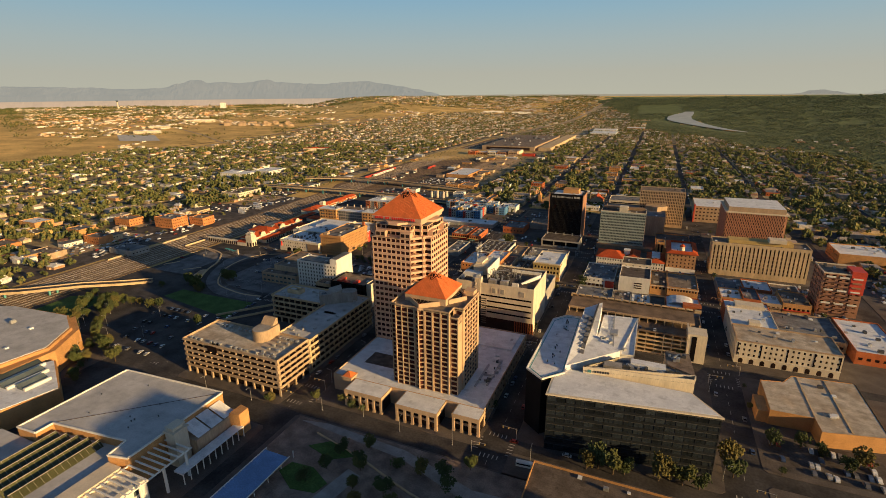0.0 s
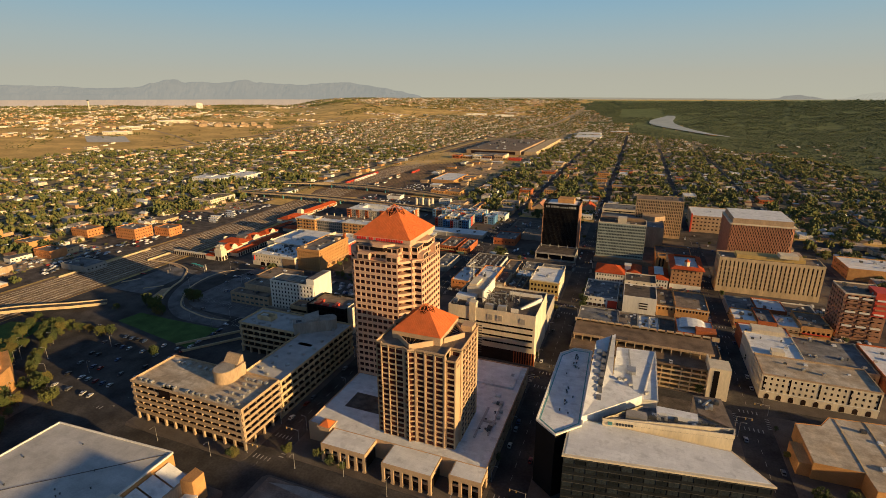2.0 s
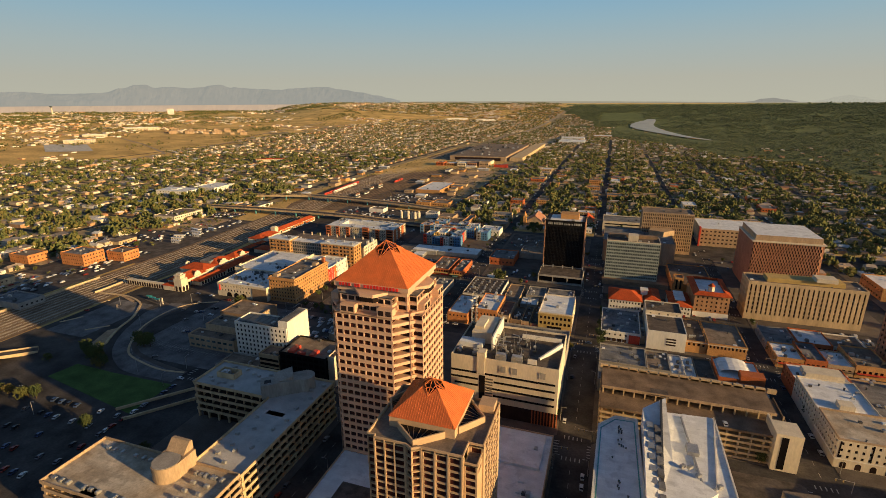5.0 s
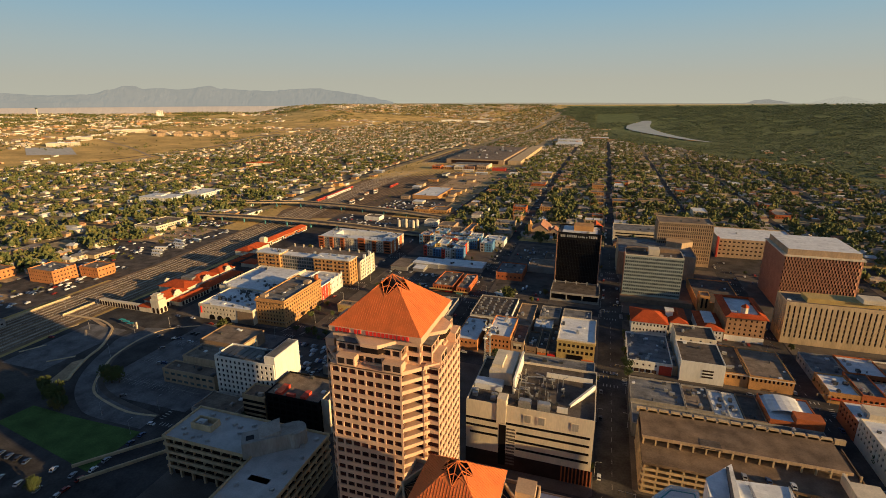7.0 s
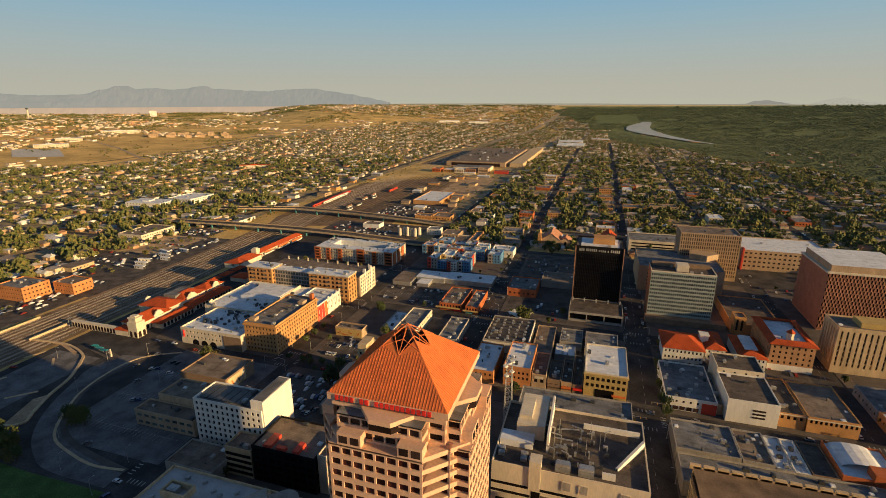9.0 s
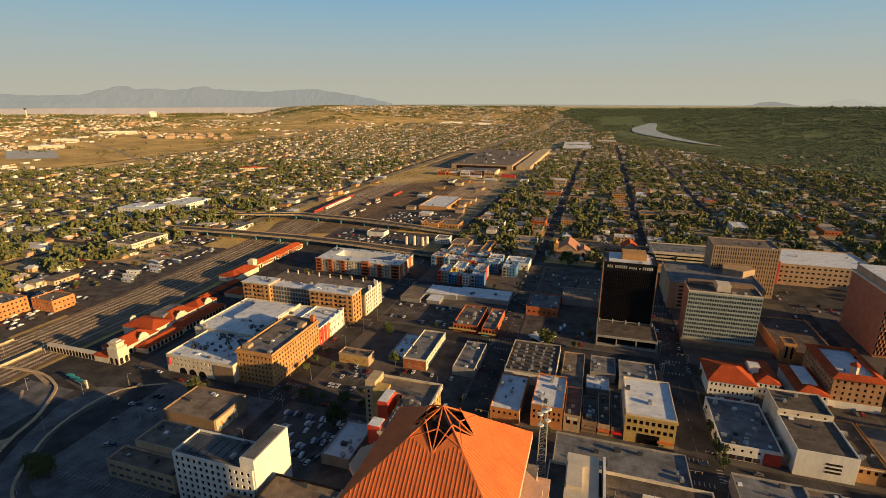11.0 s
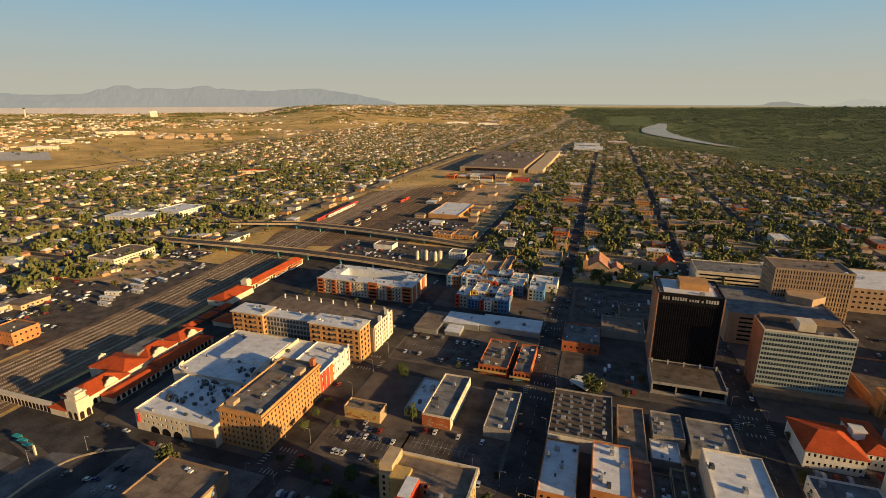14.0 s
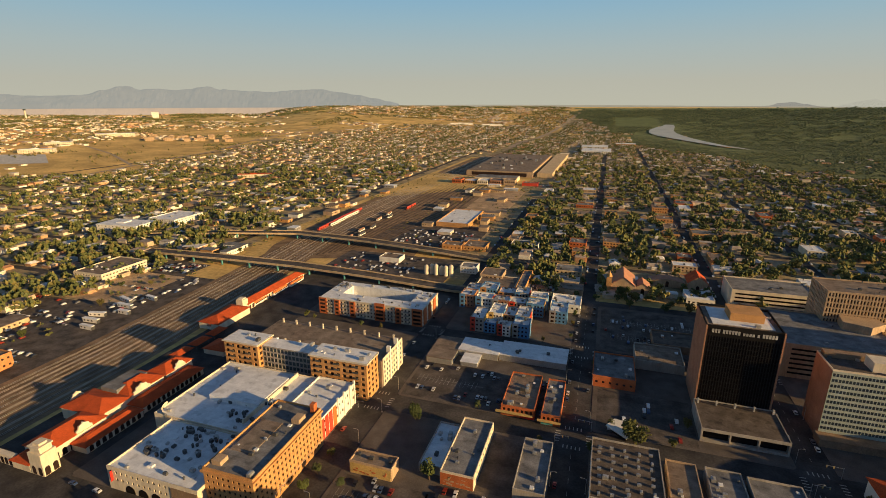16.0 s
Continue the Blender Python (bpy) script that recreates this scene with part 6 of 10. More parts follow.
for r in range(9):
    for c in range(3):
        part("balcony", Shape().box(135 + 8.6 * c, 141 + 8.6 * c, 453.6, 455.2, 3.0 + 3.66 * r, 4.1 + 3.66 * r), "white_wall" if r in (2, 5, 8) else "brick_dull", ba)
part("red_shaft", Shape().box(151, 160.4, 454.4, 470, 20.0, 38.5), "red_paint", ba)
building("depot", 186, 235, 605, 648, 12.0, "brick_orange", "roof_white", None, W(8, 2, 2.0, 1.5), None, "large depot with broad white roof", 8)
for k, (x0, x1, y0, y1, h, wl_, rf) in enumerate(((64, 80, 446, 470, 7.5, "brick_orange", "roof_white"), (80.5, 93, 446, 474, 8.5, "brick_red", "roof_grey"), (93.5, 108, 446, 468, 7.0, "tan_wall", "roof_white"), (108.5, 128, 446, 476, 9.0, "brick_orange", "roof_tan"), (64, 84, 471, 500, 6.5, "concrete_grey", "roof_grey"), (84.5, 106, 475, 500, 7.5, "brick_red", "roof_white"), (106.5, 128, 477, 500, 6.5, "white_wall", "roof_tan"))):
    sh = building("corner_shop", x0, x1, y0, y1, h, wl_, rf, W(max(3, int((x1 - x0) / 3)), 1, 1.8, 2.2, foot=0.6), W(6, 1, 1.6, 1.8, foot=1), None, {"brick_orange": "tan brick shop", "brick_red": "red brick shop", "tan_wall": "tan stucco shop", "concrete_grey": "grey shop", "white_wall": "white shop"}[wl_] + " with a flat patched roof", 6, group="shops beside the county offices")
    part("awning", Shape().box(x0 + 0.8, x1 - 0.8, y0 - 1.3, y0 - 0.02, 3.2, 3.7), ("red_paint", "cream", "brown_wall")[k % 3], sh)

# shops between the streets
ys = building("yellow_store", -97, -71.5, 449, 488, 17.2, "cream", "roof_white", W(8, 2, 1.9, 2.4, foot=6.0, head=1.2, depth=0.6), None, None, "yellow brick store with arched bays and white roof", 3, front_mat="yellow_wall")
cornice(ys, -97, -71.5, 449, 455, 15.2, 0.5, 0.8, "yellow_wall")
part("arcade_recess", Shape().box(-90, -79, 448.85, 448.98, 0.2, 6.0), "glass_black", ys)
part("awning", Shape().box(-80, -72, 447.4, 448.99, 3.0, 3.6), "terracotta", ys)
for k, (x0, x1, h, mt, rf) in enumerate(((-103.5, -97.5, 6.0, "brown_wall", "roof_dark"), (-110.5, -104, 6.8, "tan_wall", "roof_dark"), (-119, -111, 7.2, "brown_wall", "roof_dark"))):
    d_ = building("shop", x0, x1, 450, 488 - 6 * k, h, mt, rf, W(2, 1, 2.0, 2.2), None, None, ("dark shop with red awning", "narrow shop with tan front", "dark-roofed shop with sign band")[k], 5)
    part("awning", Shape().box(x0 + 0.3, x1 - 0.3, 448.4, 449.98, 2.9, 3.8), ("sign_red", "terracotta", "brown_wall")[k], d_)
building("yard_shed", -118, -104, 489, 505, 5.0, "steel", "roof_white", label="white-roofed yard shed behind the shops", units=4)
building("yard_shed", -116, -100, 507, 530, 6.5, "concrete_grey", "roof_grey", label="grey yard building with plant", units=6)
building("yard_shed", -98, -75, 500, 528, 7.0, "concrete_grey", "roof_grey", label="low concrete store behind the yellow block", units=5)
building("yard_shed", -134, -120, 484, 530, 6.5, "tan_wall", "roof_tan", label="tan-roofed store with a walled yard", units=3)
br = building("brick_shop", -128.8, -119.8, 448, 478, 10.5, "tan_wall", "roof_dark", W(2, 1, 2.2, 3.0, foot=3), None, None, "small bar with tan plaster front", 2)
part("sign_board", Shape().box(-127, -121.5, 447.8, 447.98, 7.4, 9.2), "cream", br)
building("brick_shop", -147, -129.5, 447, 482, 14.0, "brick_rust", "roof_white", W(6, 2, 1.2, 1.8, foot=4.5, head=1.5), None, W(6, 1, 1.4, 1.8, foot=8), "orange brick shop with pale roof and cooling units", 9)
building("brick_shop", -170, -153, 445, 484, 9.0, "brick_rust", "roof_white", W(5, 1, 1.3, 1.6, foot=4.5), None, None, "low orange brick shop with blue-white roof", 7)
mk = building("market", -170, -137, 489, 533, 9.0, "white_wall", "roof_dark", label="broad dark-roofed store with rows of cooling units", units=4, coping="concrete_grey")
for r in range(5):
    for c in range(7):
        ob = piece("rooftop_unit", UNIT, mk, (-166 + 6.2 * r + rng.uniform(-0.6, 0.6), 493 + 5.6 * c + rng.uniform(-0.8, 0.8), 8.1), rng.choice((0, math.pi / 2)))
        ob.scale = (0.9, 0.9, 0.9)
ls = building("long_store", -240, -223, 485, 530, 8.1, "cream", "roof_grey", None, None, W(10, 1, 1.4, 1.4, foot=4), "long store with cream side wall and painted front", 5)
part("painted_front", Shape().box(-239.8, -223.2, 484.85, 484.98, 0.2, 7.0), "brick_red", ls)
mural = Shape()
for k in range(16):
    x, z = rng.uniform(-239, -226), rng.uniform(0.6, 5.4)
    mural.box(x, x + rng.uniform(0.5, 2.2), 484.8, 484.84, z, z + rng.uniform(0.3, 1.2))
part("mural", mural, "tan_wall", ls)
building("blue_shed", -253, -241, 490, 526, 5.0, "concrete_grey", "roof_white", label="pale-roofed lean-to beside the long store", units=5)
building("grey_store", -204.5, -189.5, 486, 525, 6.5, "concrete_grey", "roof_grey", label="plain grey store with flat roof", units=5)
mh = building("mural_hut", -286, -263, 478.5, 488, 7.5, "tan_wall", "roof_tan", label="small building with painted tan walls", units=3)
part("painted_front", Shape().box(-285.5, -263.5, 478.3, 478.48, 0.5, 6.4), "yellow_wall", mh)
mural = Shape()
for k in range(14):
    x, z = rng.uniform(-285, -266), rng.uniform(0.8, 4.8)
    mural.box(x, x + rng.uniform(0.5, 2.6), 478.2, 478.28, z, z + rng.uniform(0.3, 1.1))
part("mural", mural, "brick_red", mh)
oa = building("orange_shops", -223, -203, 550, 590, 7.0, "brick_red", "roof_tan", W(7, 1, 1.5, 2.0, foot=2.5), None, W(8, 1, 1.4, 1.6), "orange-red shops with yellow awnings", 12)
part("awning", Shape().box(-226, -204, 548.2, 549.9, 2.6, 3.4), "yellow_wall", oa)
part("painted_front", Shape().box(-211, -203.2, 549.8, 549.97, 0.2, 2.4), "sign_red", oa)
ob_ = building("orange_shops", -199, -188, 548, 588, 7.0, "brick_red", "roof_grey", W(4, 1, 1.5, 2.0, foot=2.5), None, W(8, 1, 1.4, 1.6), "orange-red shop row with bright painted corner", 8)
part("awning", Shape().box(-201, -187.5, 546.4, 547.9, 2.6, 3.3), "yellow_wall", ob_)
part("painted_front", Shape().box(-198.8, -192, 547.85, 547.97, 0.2, 2.3), "teal_steel", ob_)
ss = thing("bus_sheds", -240, 615, 0, "long low metal sheds with pale patched roofs", "shed")
for x0, x1, y0, y1, h in ((-287, -268, 596, 630, 4.6), (-267.5, -238, 612, 632, 5.2), (-237.5, -190, 614, 636, 5.0), (-262, -250, 598, 611, 3.6)):
    part("hall", Shape().box(x0, x1, y0, y1, 0, h - 0.3), "steel", ss)
    part("sheet_roof", Shape().box(x0 - 0.4, x1 + 0.4, y0 - 0.4, y1 + 0.4, h - 0.3, h), "roof_white" if x0 > -280 else "roof_tan", ss)
clutter(ss, -264, -192, 616, 630, 5.1, 8)
building("brown_store", -172, -145, 600, 634, 8.0, "brick_red", "roof_grey", W(6, 1, 1.6, 1.6), None, None, "brown store with grey roof", 6)
building("low_store", -144, -112, 632, 660, 7.0, "concrete_grey", "roof_tan", label="low grey store with a wide flat roof", units=3)
building("dark_shed", -130, -96, 664, 690, 6.0, "brown_wall", "roof_dark", label="dark sheds beside the parking lot", units=2)
kiosk = thing("drive_in_kiosk", -150, 548, 0, "small kiosk with an angled white canopy", "kiosk")
part("canopy", Shape().prism([(-163, 552), (-152, 543), (-142, 556), (-158, 560)], 4.0, 4.6), "white_wall", kiosk)
part("body", Shape().prism([(-159, 553), (-152, 547), (-147, 555), (-156, 558)], 0, 4.0), "glass_dark", kiosk)

# brick block and cinema
brick = building("brick_block", -337, -310, 437.5, 493, 23.0, "brick_orange", "roof_grey", W(9, 6, 1.2, 1.7, foot=1.0, head=1.5), None, W(18, 6, 1.2, 1.7, foot=1.0, head=1.5), "six-storey orange brick block with cornice", 2, coping="brick_orange")
cornice(brick, -337, -310, 437.5, 493, 20.6, 0.9, 0.9, "brick_orange")
cornice(brick, -337, -310, 437.5, 493, 4.0, 0.3, 0.5, "tan_wall")
part("stair_head", Shape().box(-335, -330, 441, 446, 22.1, 24.4), "tan_wall", brick)
part("stair_head", Shape().box(-318, -313.5, 478, 484, 22.1, 24.6), "tan_wall", brick)
part("roof_deck", Shape().box(-334, -322, 452, 476, 22.1, 22.5), "roof_tan", brick)
clutter(brick, -335, -312, 448, 490, 22.1, 10, 0.8)
part("chimney", Shape().box(-314, -311.5, 489, 492, 22, 27), "brick_red", brick)
ci = building("cinema", -392, -337.5, 433, 472, 13.0, "cream", "roof_white", W(16, 2, 1.2, 1.7, foot=4.2), None, None, "cinema with cream front and broad white roof", 34)
for k in range(3):
    piece("arch", arch_mesh(6.0, 4.4, "glass_black"), ci, (-379 + 8.0 * k, 432.95, 0.1), 0)
part("brown_front", Shape().box(-353, -337.6, 432.7, 432.97, 0, 11.0), "brown_wall", ci)
part("blade_sign", Shape().box(-388.9, -388.6, 431.7, 432.9, 5.5, 11.0), "sign_red", ci)
hl = building("cinema_hall", -405, -337.5, 472.5, 533, 13.5, "cream", "roof_white", label="cinema hall with stepped white roofs", units=26)
fans = Shape()
for k in range(75):
    cx, cy = rng.choice(((-378, 448), (-362, 456), (-350, 462), (-372, 466), (-360, 484), (-342, 484), (-345, 502)))
    x, y, w_, h_ = cx + rng.uniform(-7, 7), cy + rng.uniform(-4, 4), rng.uniform(0.4, 0.9), rng.uniform(0.5, 1.3)
    fans.box(x - w_, x + w_, y - w_, y + w_, 12.0, 13.2 + h_)
part("roof_fan", fans, "steel_dark", hl, "small dark roof fans", kind="stuff")
part("raised_roof", Shape().box(-386, -352, 494, 524, 12.6, 15.6), "roof_white", hl)
part("side_wall", Shape().box(-351.5, -350.8, 480, 532, 12.6, 15.2), "cream", hl)
cw = Shape()
for k in range(8):
    a0, a1 = math.pi * (1 + k / 16), math.pi * (1 + (k + 1) / 16)
    for z0_, z1_ in ((0, 15.0),):
        cw.face((-395 + 10 * math.cos(a0), 482 + 10 * math.sin(a0), z0_), (-395 + 10 * math.cos(a1), 482 + 10 * math.sin(a1), z0_), (-395 + 10 * math.cos(a1), 482 + 10 * math.sin(a1), z1_), (-395 + 10 * math.cos(a0), 482 + 10 * math.sin(a0), z1_))
part("curved_wall", cw, "cream", hl)
cs = building("cinema_shops", -337, -312, 493.5, 534, 14.0, "white_wall", "roof_white", None, None, W(12, 2, 1.5, 2.0, foot=2), "white and red shop front at the street corner", 8)
for k in range(4):
    part("red_panel", Shape().box(-311.98, -311.7, 494.5 + 4.4 * k, 498 + 4.4 * k, 0.2, 13.0), "red_paint" if k < 3 else "terracotta", cs)
for y in (513, 520, 527, 532.5):
    part("tall_pier", Shape().box(-312.4, -311.4, y, y + 1.2, 0, 16.0), "white_wall", cs)


# loft block: two brick ends, a glazed grey middle, a lower deck behind
lb = thing("loft_block", -357, 552, 0, "orange six-storey loft block with grey glazed middle", "apartment building")
for x0, x1, y0 in ((-412, -385, 537.5), (-345, -305, 537.5)):
    s = Shape()
    n = 6 if x0 < -400 else 9
    facade(s, lb, (x0, y0), (x1, y0), 0, 25.5, n, 6, 2.3, 2.3, 0.4, foot=1.5, head=0.8)
    facade(s, lb, (x1, y0), (x1, 553.5), 0, 25.5, 3, 6, 2.3, 2.3, 0.4, foot=1.5, head=0.8)
    s.face((x1, 553.5, 0), (x0, 553.5, 0), (x0, 553.5, 25.5), (x1, 553.5, 25.5)).face((x0, 553.5, 0), (x0, y0, 0), (x0, y0, 25.5), (x0, 553.5, 25.5))
    part("brick_wall", s, "brick_orange", lb)
    for r in range(6):
        for c in range(n // 3):
            part("balcony", Shape().box(x0 + 4.2 + c * 13.2, x0 + 7.6 + c * 13.2, y0 - 1.1, y0, 3.2 + 3.85 * r, 4.0 + 3.85 * r), "steel_dark", lb)
    part("cornice", Shape().box(x0 - 0.9, x1 + 0.9, y0 - 0.9, 554, 25.5, 26.2), "cream", lb)
    part("roof", Shape().box(x0, x1, y0, 553.5, 26.2, 26.3), "roof_white", lb)
s, lp = Shape(), Shape()
facade(s, lb, (-385, 542), (-345, 542), 0, 24.0, 14, 6, 2.3, 2.7, 0.3, foot=0.6, head=0.4, side=0.2, mat="glass_grey", rest=lp)
part("window_panes", lp, "glass_grey", lb, kind="stuff")
s.face((-345, 553.4, 0), (-385, 553.4, 0), (-385, 553.4, 24), (-345, 553.4, 24))
part("grey_wall", s, "concrete_grey", lb)
part("roof", Shape().box(-385, -345, 542, 553.4, 24.0, 24.2), "roof_white", lb)
part("rear_deck", Shape().box(-405, -303, 554.5, 590, 0, 19.0), "roof_tan", lb)
part("rear_front", Shape().box(-302.9, -302.4, 556, 588, 0, 20.5), "cream", lb)
for k in range(9):
    part("roof_pylon", Shape().box(-400 + 11.4 * k, -399 + 11.4 * k, 556, 557, 19, 23.5), "cream", lb)
    part("roof_pylon", Shape().box(-400 + 11.4 * k, -399 + 11.4 * k, 586, 587, 19, 22.5), "cream", lb)
for y_ in (566, 578):
    part("corner_fin", Shape().box(-304.6, -301.9, y_, y_ + 2, 0, 24), "white_wall", lb)
for r in range(5):
    for c in range(8):
        piece("window", pane_mesh(1.6, 1.9, "glass_grey"), lb, (-302.35, 558 + 3.8 * c, 3 + 3.6 * r), math.pi / 2)
clutter(lb, -410, -306, 539, 552, 26.3, 14, 1.2)

# red and cream flats round a court
rf = thing("red_flats", -359, 670, 0, "red and cream four-storey flats round a court", "apartment building")
fs, fp = Shape(), Shape()
facade(fs, rf, (-407, 649), (-310, 649), 0, 14.5, 30, 4, 1.5, 1.7, 0.6, foot=0.6, head=0.6, rest=fp)
facade(fs, rf, (-310, 649), (-310, 690), 0, 14.5, 12, 4, 1.5, 1.7, 0.4, foot=0.6, head=0.6, rest=fp)
part("window_panes", fp, "glass_dark", rf, kind="stuff")
part("cream_wall", fs, "cream", rf)
for x0, x1, up in ((-407.2, -400, 14.9), (-392, -387, 14.5), (-377, -372, 14.5), (-353, -344, 16.2), (-334, -329, 14.5), (-319, -309.8, 15.4)):
    part("red_bay", Shape().box(x0, x1, 647.9, 648.97, 0, up), "brick_red", rf)
    for r in range(4):
        part("bay_window", Shape().box(x0 + 1.2, x1 - 1.2, 647.8, 647.89, 1.6 + 3.45 * r, 3.4 + 3.45 * r), "glass_dark", rf)
for y0 in (652, 664, 676):
    part("red_bay", Shape().box(-309.97, -309.2, y0, y0 + 6, 0, 14.9), "brick_red", rf)
part("cornice", Shape().box(-407.6, -309.4, 648.4, 649.6, 14.5, 15.1).box(-310.6, -309.4, 649.6, 690, 14.5, 15.1), "cream", rf)
for r in range(4):
    for x in (-397, -382, -365, -339, -324):
        part("balcony", Shape().box(x - 2.2, x + 2.2, 647.6, 648.97, 0.5 + 3.45 * r, 1.5 + 3.45 * r), "concrete_grey", rf)
for x0, x1, y0, y1 in ((-407, -310.7, 649.7, 664), (-407, -392, 664.1, 692), (-326, -310.7, 664.1, 690), (-391.9, -326.1, 684, 692)):
    part("roof_wing", Shape().box(x0, x1, y0, y1, 0, 14.6), "roof_white", rf)
    clutter(rf, x0, x1, y0, y1, 14.6, 12, 0.9)

# brightly coloured flats: pale walls with painted bays
TONES = ("red_paint", "blue_wall", "yellow_wall", "brick_orange", "blue_wall", "steel")
for k, (x0, x1, y0, y1, h) in enumerate(((-270, -259, 655, 678, 12), (-258.5, -249, 655, 663, 9), (-258, -246, 668, 690, 12.5), (-245.5, -236, 670, 690, 11), (-235.5, -224, 668, 690, 12.5), (-235, -222, 653, 667, 12), (-247, -236.5, 653, 662, 9.5),
                                         (-292, -279, 700, 716, 12.5), (-292, -279, 717, 736, 11), (-278, -263, 722, 740, 12.5), (-277, -262, 699, 712, 12), (-261, -247, 698, 711, 12), (-246.5, -232, 699, 713, 11), (-231, -216, 698, 712, 12), (-230, -215, 713, 728, 12.5), (-261, -246, 722, 738, 10), (-245, -232, 720, 738, 12), (-210, -196, 690, 712, 11))):
    tone = TONES[k % 6]
    fl_ = building("coloured_flats", x0, x1, y0, y1, h, ("concrete_grey", "blue_wall", "white_wall", "brick_dull")[k % 4], "roof_white", W(max(2, int((x1 - x0) / 3)), 3, 1.5, 1.7, foot=0.5), None, W(max(2, int((y1 - y0) / 3.4)), 3, 1.5, 1.7, foot=0.5), {"concrete_grey": "grey", "blue_wall": "blue", "white_wall": "white", "brick_dull": "brown"}[("concrete_grey", "blue_wall", "white_wall", "brick_dull")[k % 4]] + " flats with " + {"red_paint": "red", "blue_wall": "blue", "yellow_wall": "ochre", "brick_orange": "orange", "steel": "grey"}[tone] + " painted bays and white roof", 4, group="coloured flats")
    w_ = (x1 - x0) * 0.36
    part("painted_bay", Shape().box(x0 - 0.25, x0 + w_, y0 - 0.7, y0 - 0.02, 0.1, h + 0.5), tone, fl_)
    part("painted_bay", Shape().box(x1 + 0.02, x1 + 0.6, y0 + 2, y0 + 2 + (y1 - y0) * 0.4, 0.1, h + 0.5), TONES[(k + 2) % 6], fl_)
    for r in range(3):
        part("bay_window", Shape().box(x0 + w_ * 0.25, x0 + w_ * 0.75, y0 - 0.76, y0 - 0.7, 1.2 + h * 0.32 * r, 2.9 + h * 0.32 * r), "glass_dark", fl_)
building("white_shops", -212, -186, 716, 740, 8.0, "white_wall", "roof_white", W(6, 1, 1.6, 1.8, foot=2), None, None, "white shop with stepped roofs", 6)
building("pale_store", -288, -250, 740, 775, 7.0, "cream", "roof_tan", label="pale store with a ribbed tan roof", units=10)
building("brick_yard", -249, -240, 742, 800, 7.5, "brick_orange", "roof_grey", None, None, None, "narrow brick yard building", 2)

# yellow hotel with red shafts
yh = thing("yellow_hotel", -204, 404, 0, "yellow brick hotel with red shafts round a court", "hotel")
s = Shape()
facade(s, yh, (-210, 381.5), (-194, 381.5), 0, 28.4, 5, 8, 1.3, 1.9, 0.3, foot=3.5, head=0.8)
s.face((-210, 414, 0), (-210, 381.5, 0), (-210, 381.5, 28.4), (-210, 414, 28.4))
facade(s, yh, (-233, 414), (-210, 414), 0, 28.4, 7, 8, 1.3, 1.9, 0.3, foot=3.5, head=0.8)
part("court_wall", s, "concrete", yh, "greyish cream front and court walls")
s = Shape()
facade(s, yh, (-194, 381.5), (-194, 427), 0, 28.4, 15, 8, 1.3, 1.9, 0.3, foot=3.5, head=0.8)
s.face((-194, 427, 0), (-233, 427, 0), (-233, 427, 28.4), (-194, 427, 28.4)).face((-233, 427, 0), (-233, 414, 0), (-233, 414, 28.4), (-233, 427, 28.4))
part("wall", s, "yellow_wall", yh)
part("roof", Shape().box(-209.6, -194.5, 382, 414, 27.6, 28.2).box(-232.5, -194.5, 414.02, 426.5, 27.6, 28.2), "roof_tan", yh)
part("cornice", Shape().box(-193.9, -192.9, 381, 428, 27.4, 29.3).box(-233, -193.9, 427.1, 428, 27.4, 29.3).box(-210.4, -193.9, 380.7, 381.4, 27.6, 28.9), "cream", yh)
for k in range(22):
    part("cornice_block", Shape().box(-192.88, -192.6, 382 + 2.1 * k, 382.9 + 2.1 * k, 27.0, 28.6), "cream", yh)
for x0, x1, y0, y1, h in ((-216.5, -210.05, 383, 390, 29.5), (-220, -214.5, 402, 413.9, 29.8)):
    rs = part("red_shaft", Shape().box(x0, x1, y0, y1, 0, h), "red_paint", yh)
    part("shaft_cap", Shape().box(x0 + 0.3, x1 - 0.3, y0 + 0.3, y1 - 0.3, h + 0.01, h + 0.25), "roof_white", rs)
part("yellow_shaft", Shape().box(-226.9, -219.5, 411.5, 418.5, 0, 29.9), "yellow_wall", yh)
part("stair_head", Shape().box(-232.8, -227, 414.3, 426, 28.2, 32.2), "concrete", yh)
part("orange_stair_head", Shape().box(-201.5, -196.5, 383.5, 388.5, 28.2, 31.0), "red_paint", yh)
clutter(yh, -211, -197, 392, 411, 28.2, 26, 0.9)
for k in range(8):
    part("round_vent", Shape().tube(-207.4 + 2.9 * (k % 2) + (7.5 if k > 5 else 0), 390 + 3.2 * (k // 2), 28.2, 29.3, 0.8, 12), "white_wall", yh, "white round roof vent")
part("flagpole", Shape().tube(-195.5, 425.8, 28.2, 35.0, 0.09, 6), "steel", yh)
building("low_annex", -244, -228, 384, 413.5, 6.0, "concrete_grey", "roof_white", label="low blue-white roofed annex beside the hotel", units=8)

# across the tracks
building("orange_office", -626, -592, 453, 478, 14.0, "brick_rust", "roof_grey", W(10, 3, 1.6, 1.5, foot=1), None, W(7, 3, 1.6, 1.5, foot=1), "orange brick office beyond the tracks", 8)
building("orange_office", -591.5, -566, 480, 500, 11.0, "brick_rust", "roof_tan", W(7, 2, 1.6, 1.5, foot=1), None, W(5, 2, 1.6, 1.5), "lower orange brick office wing", 4)
building("brick_shop", -690, -660, 440, 462, 10.0, "brick_rust", "roof_tan", W(7, 2, 1.6, 1.5), None, W(5, 2, 1.6, 1.5), "orange brick shop beyond the tracks", 4)
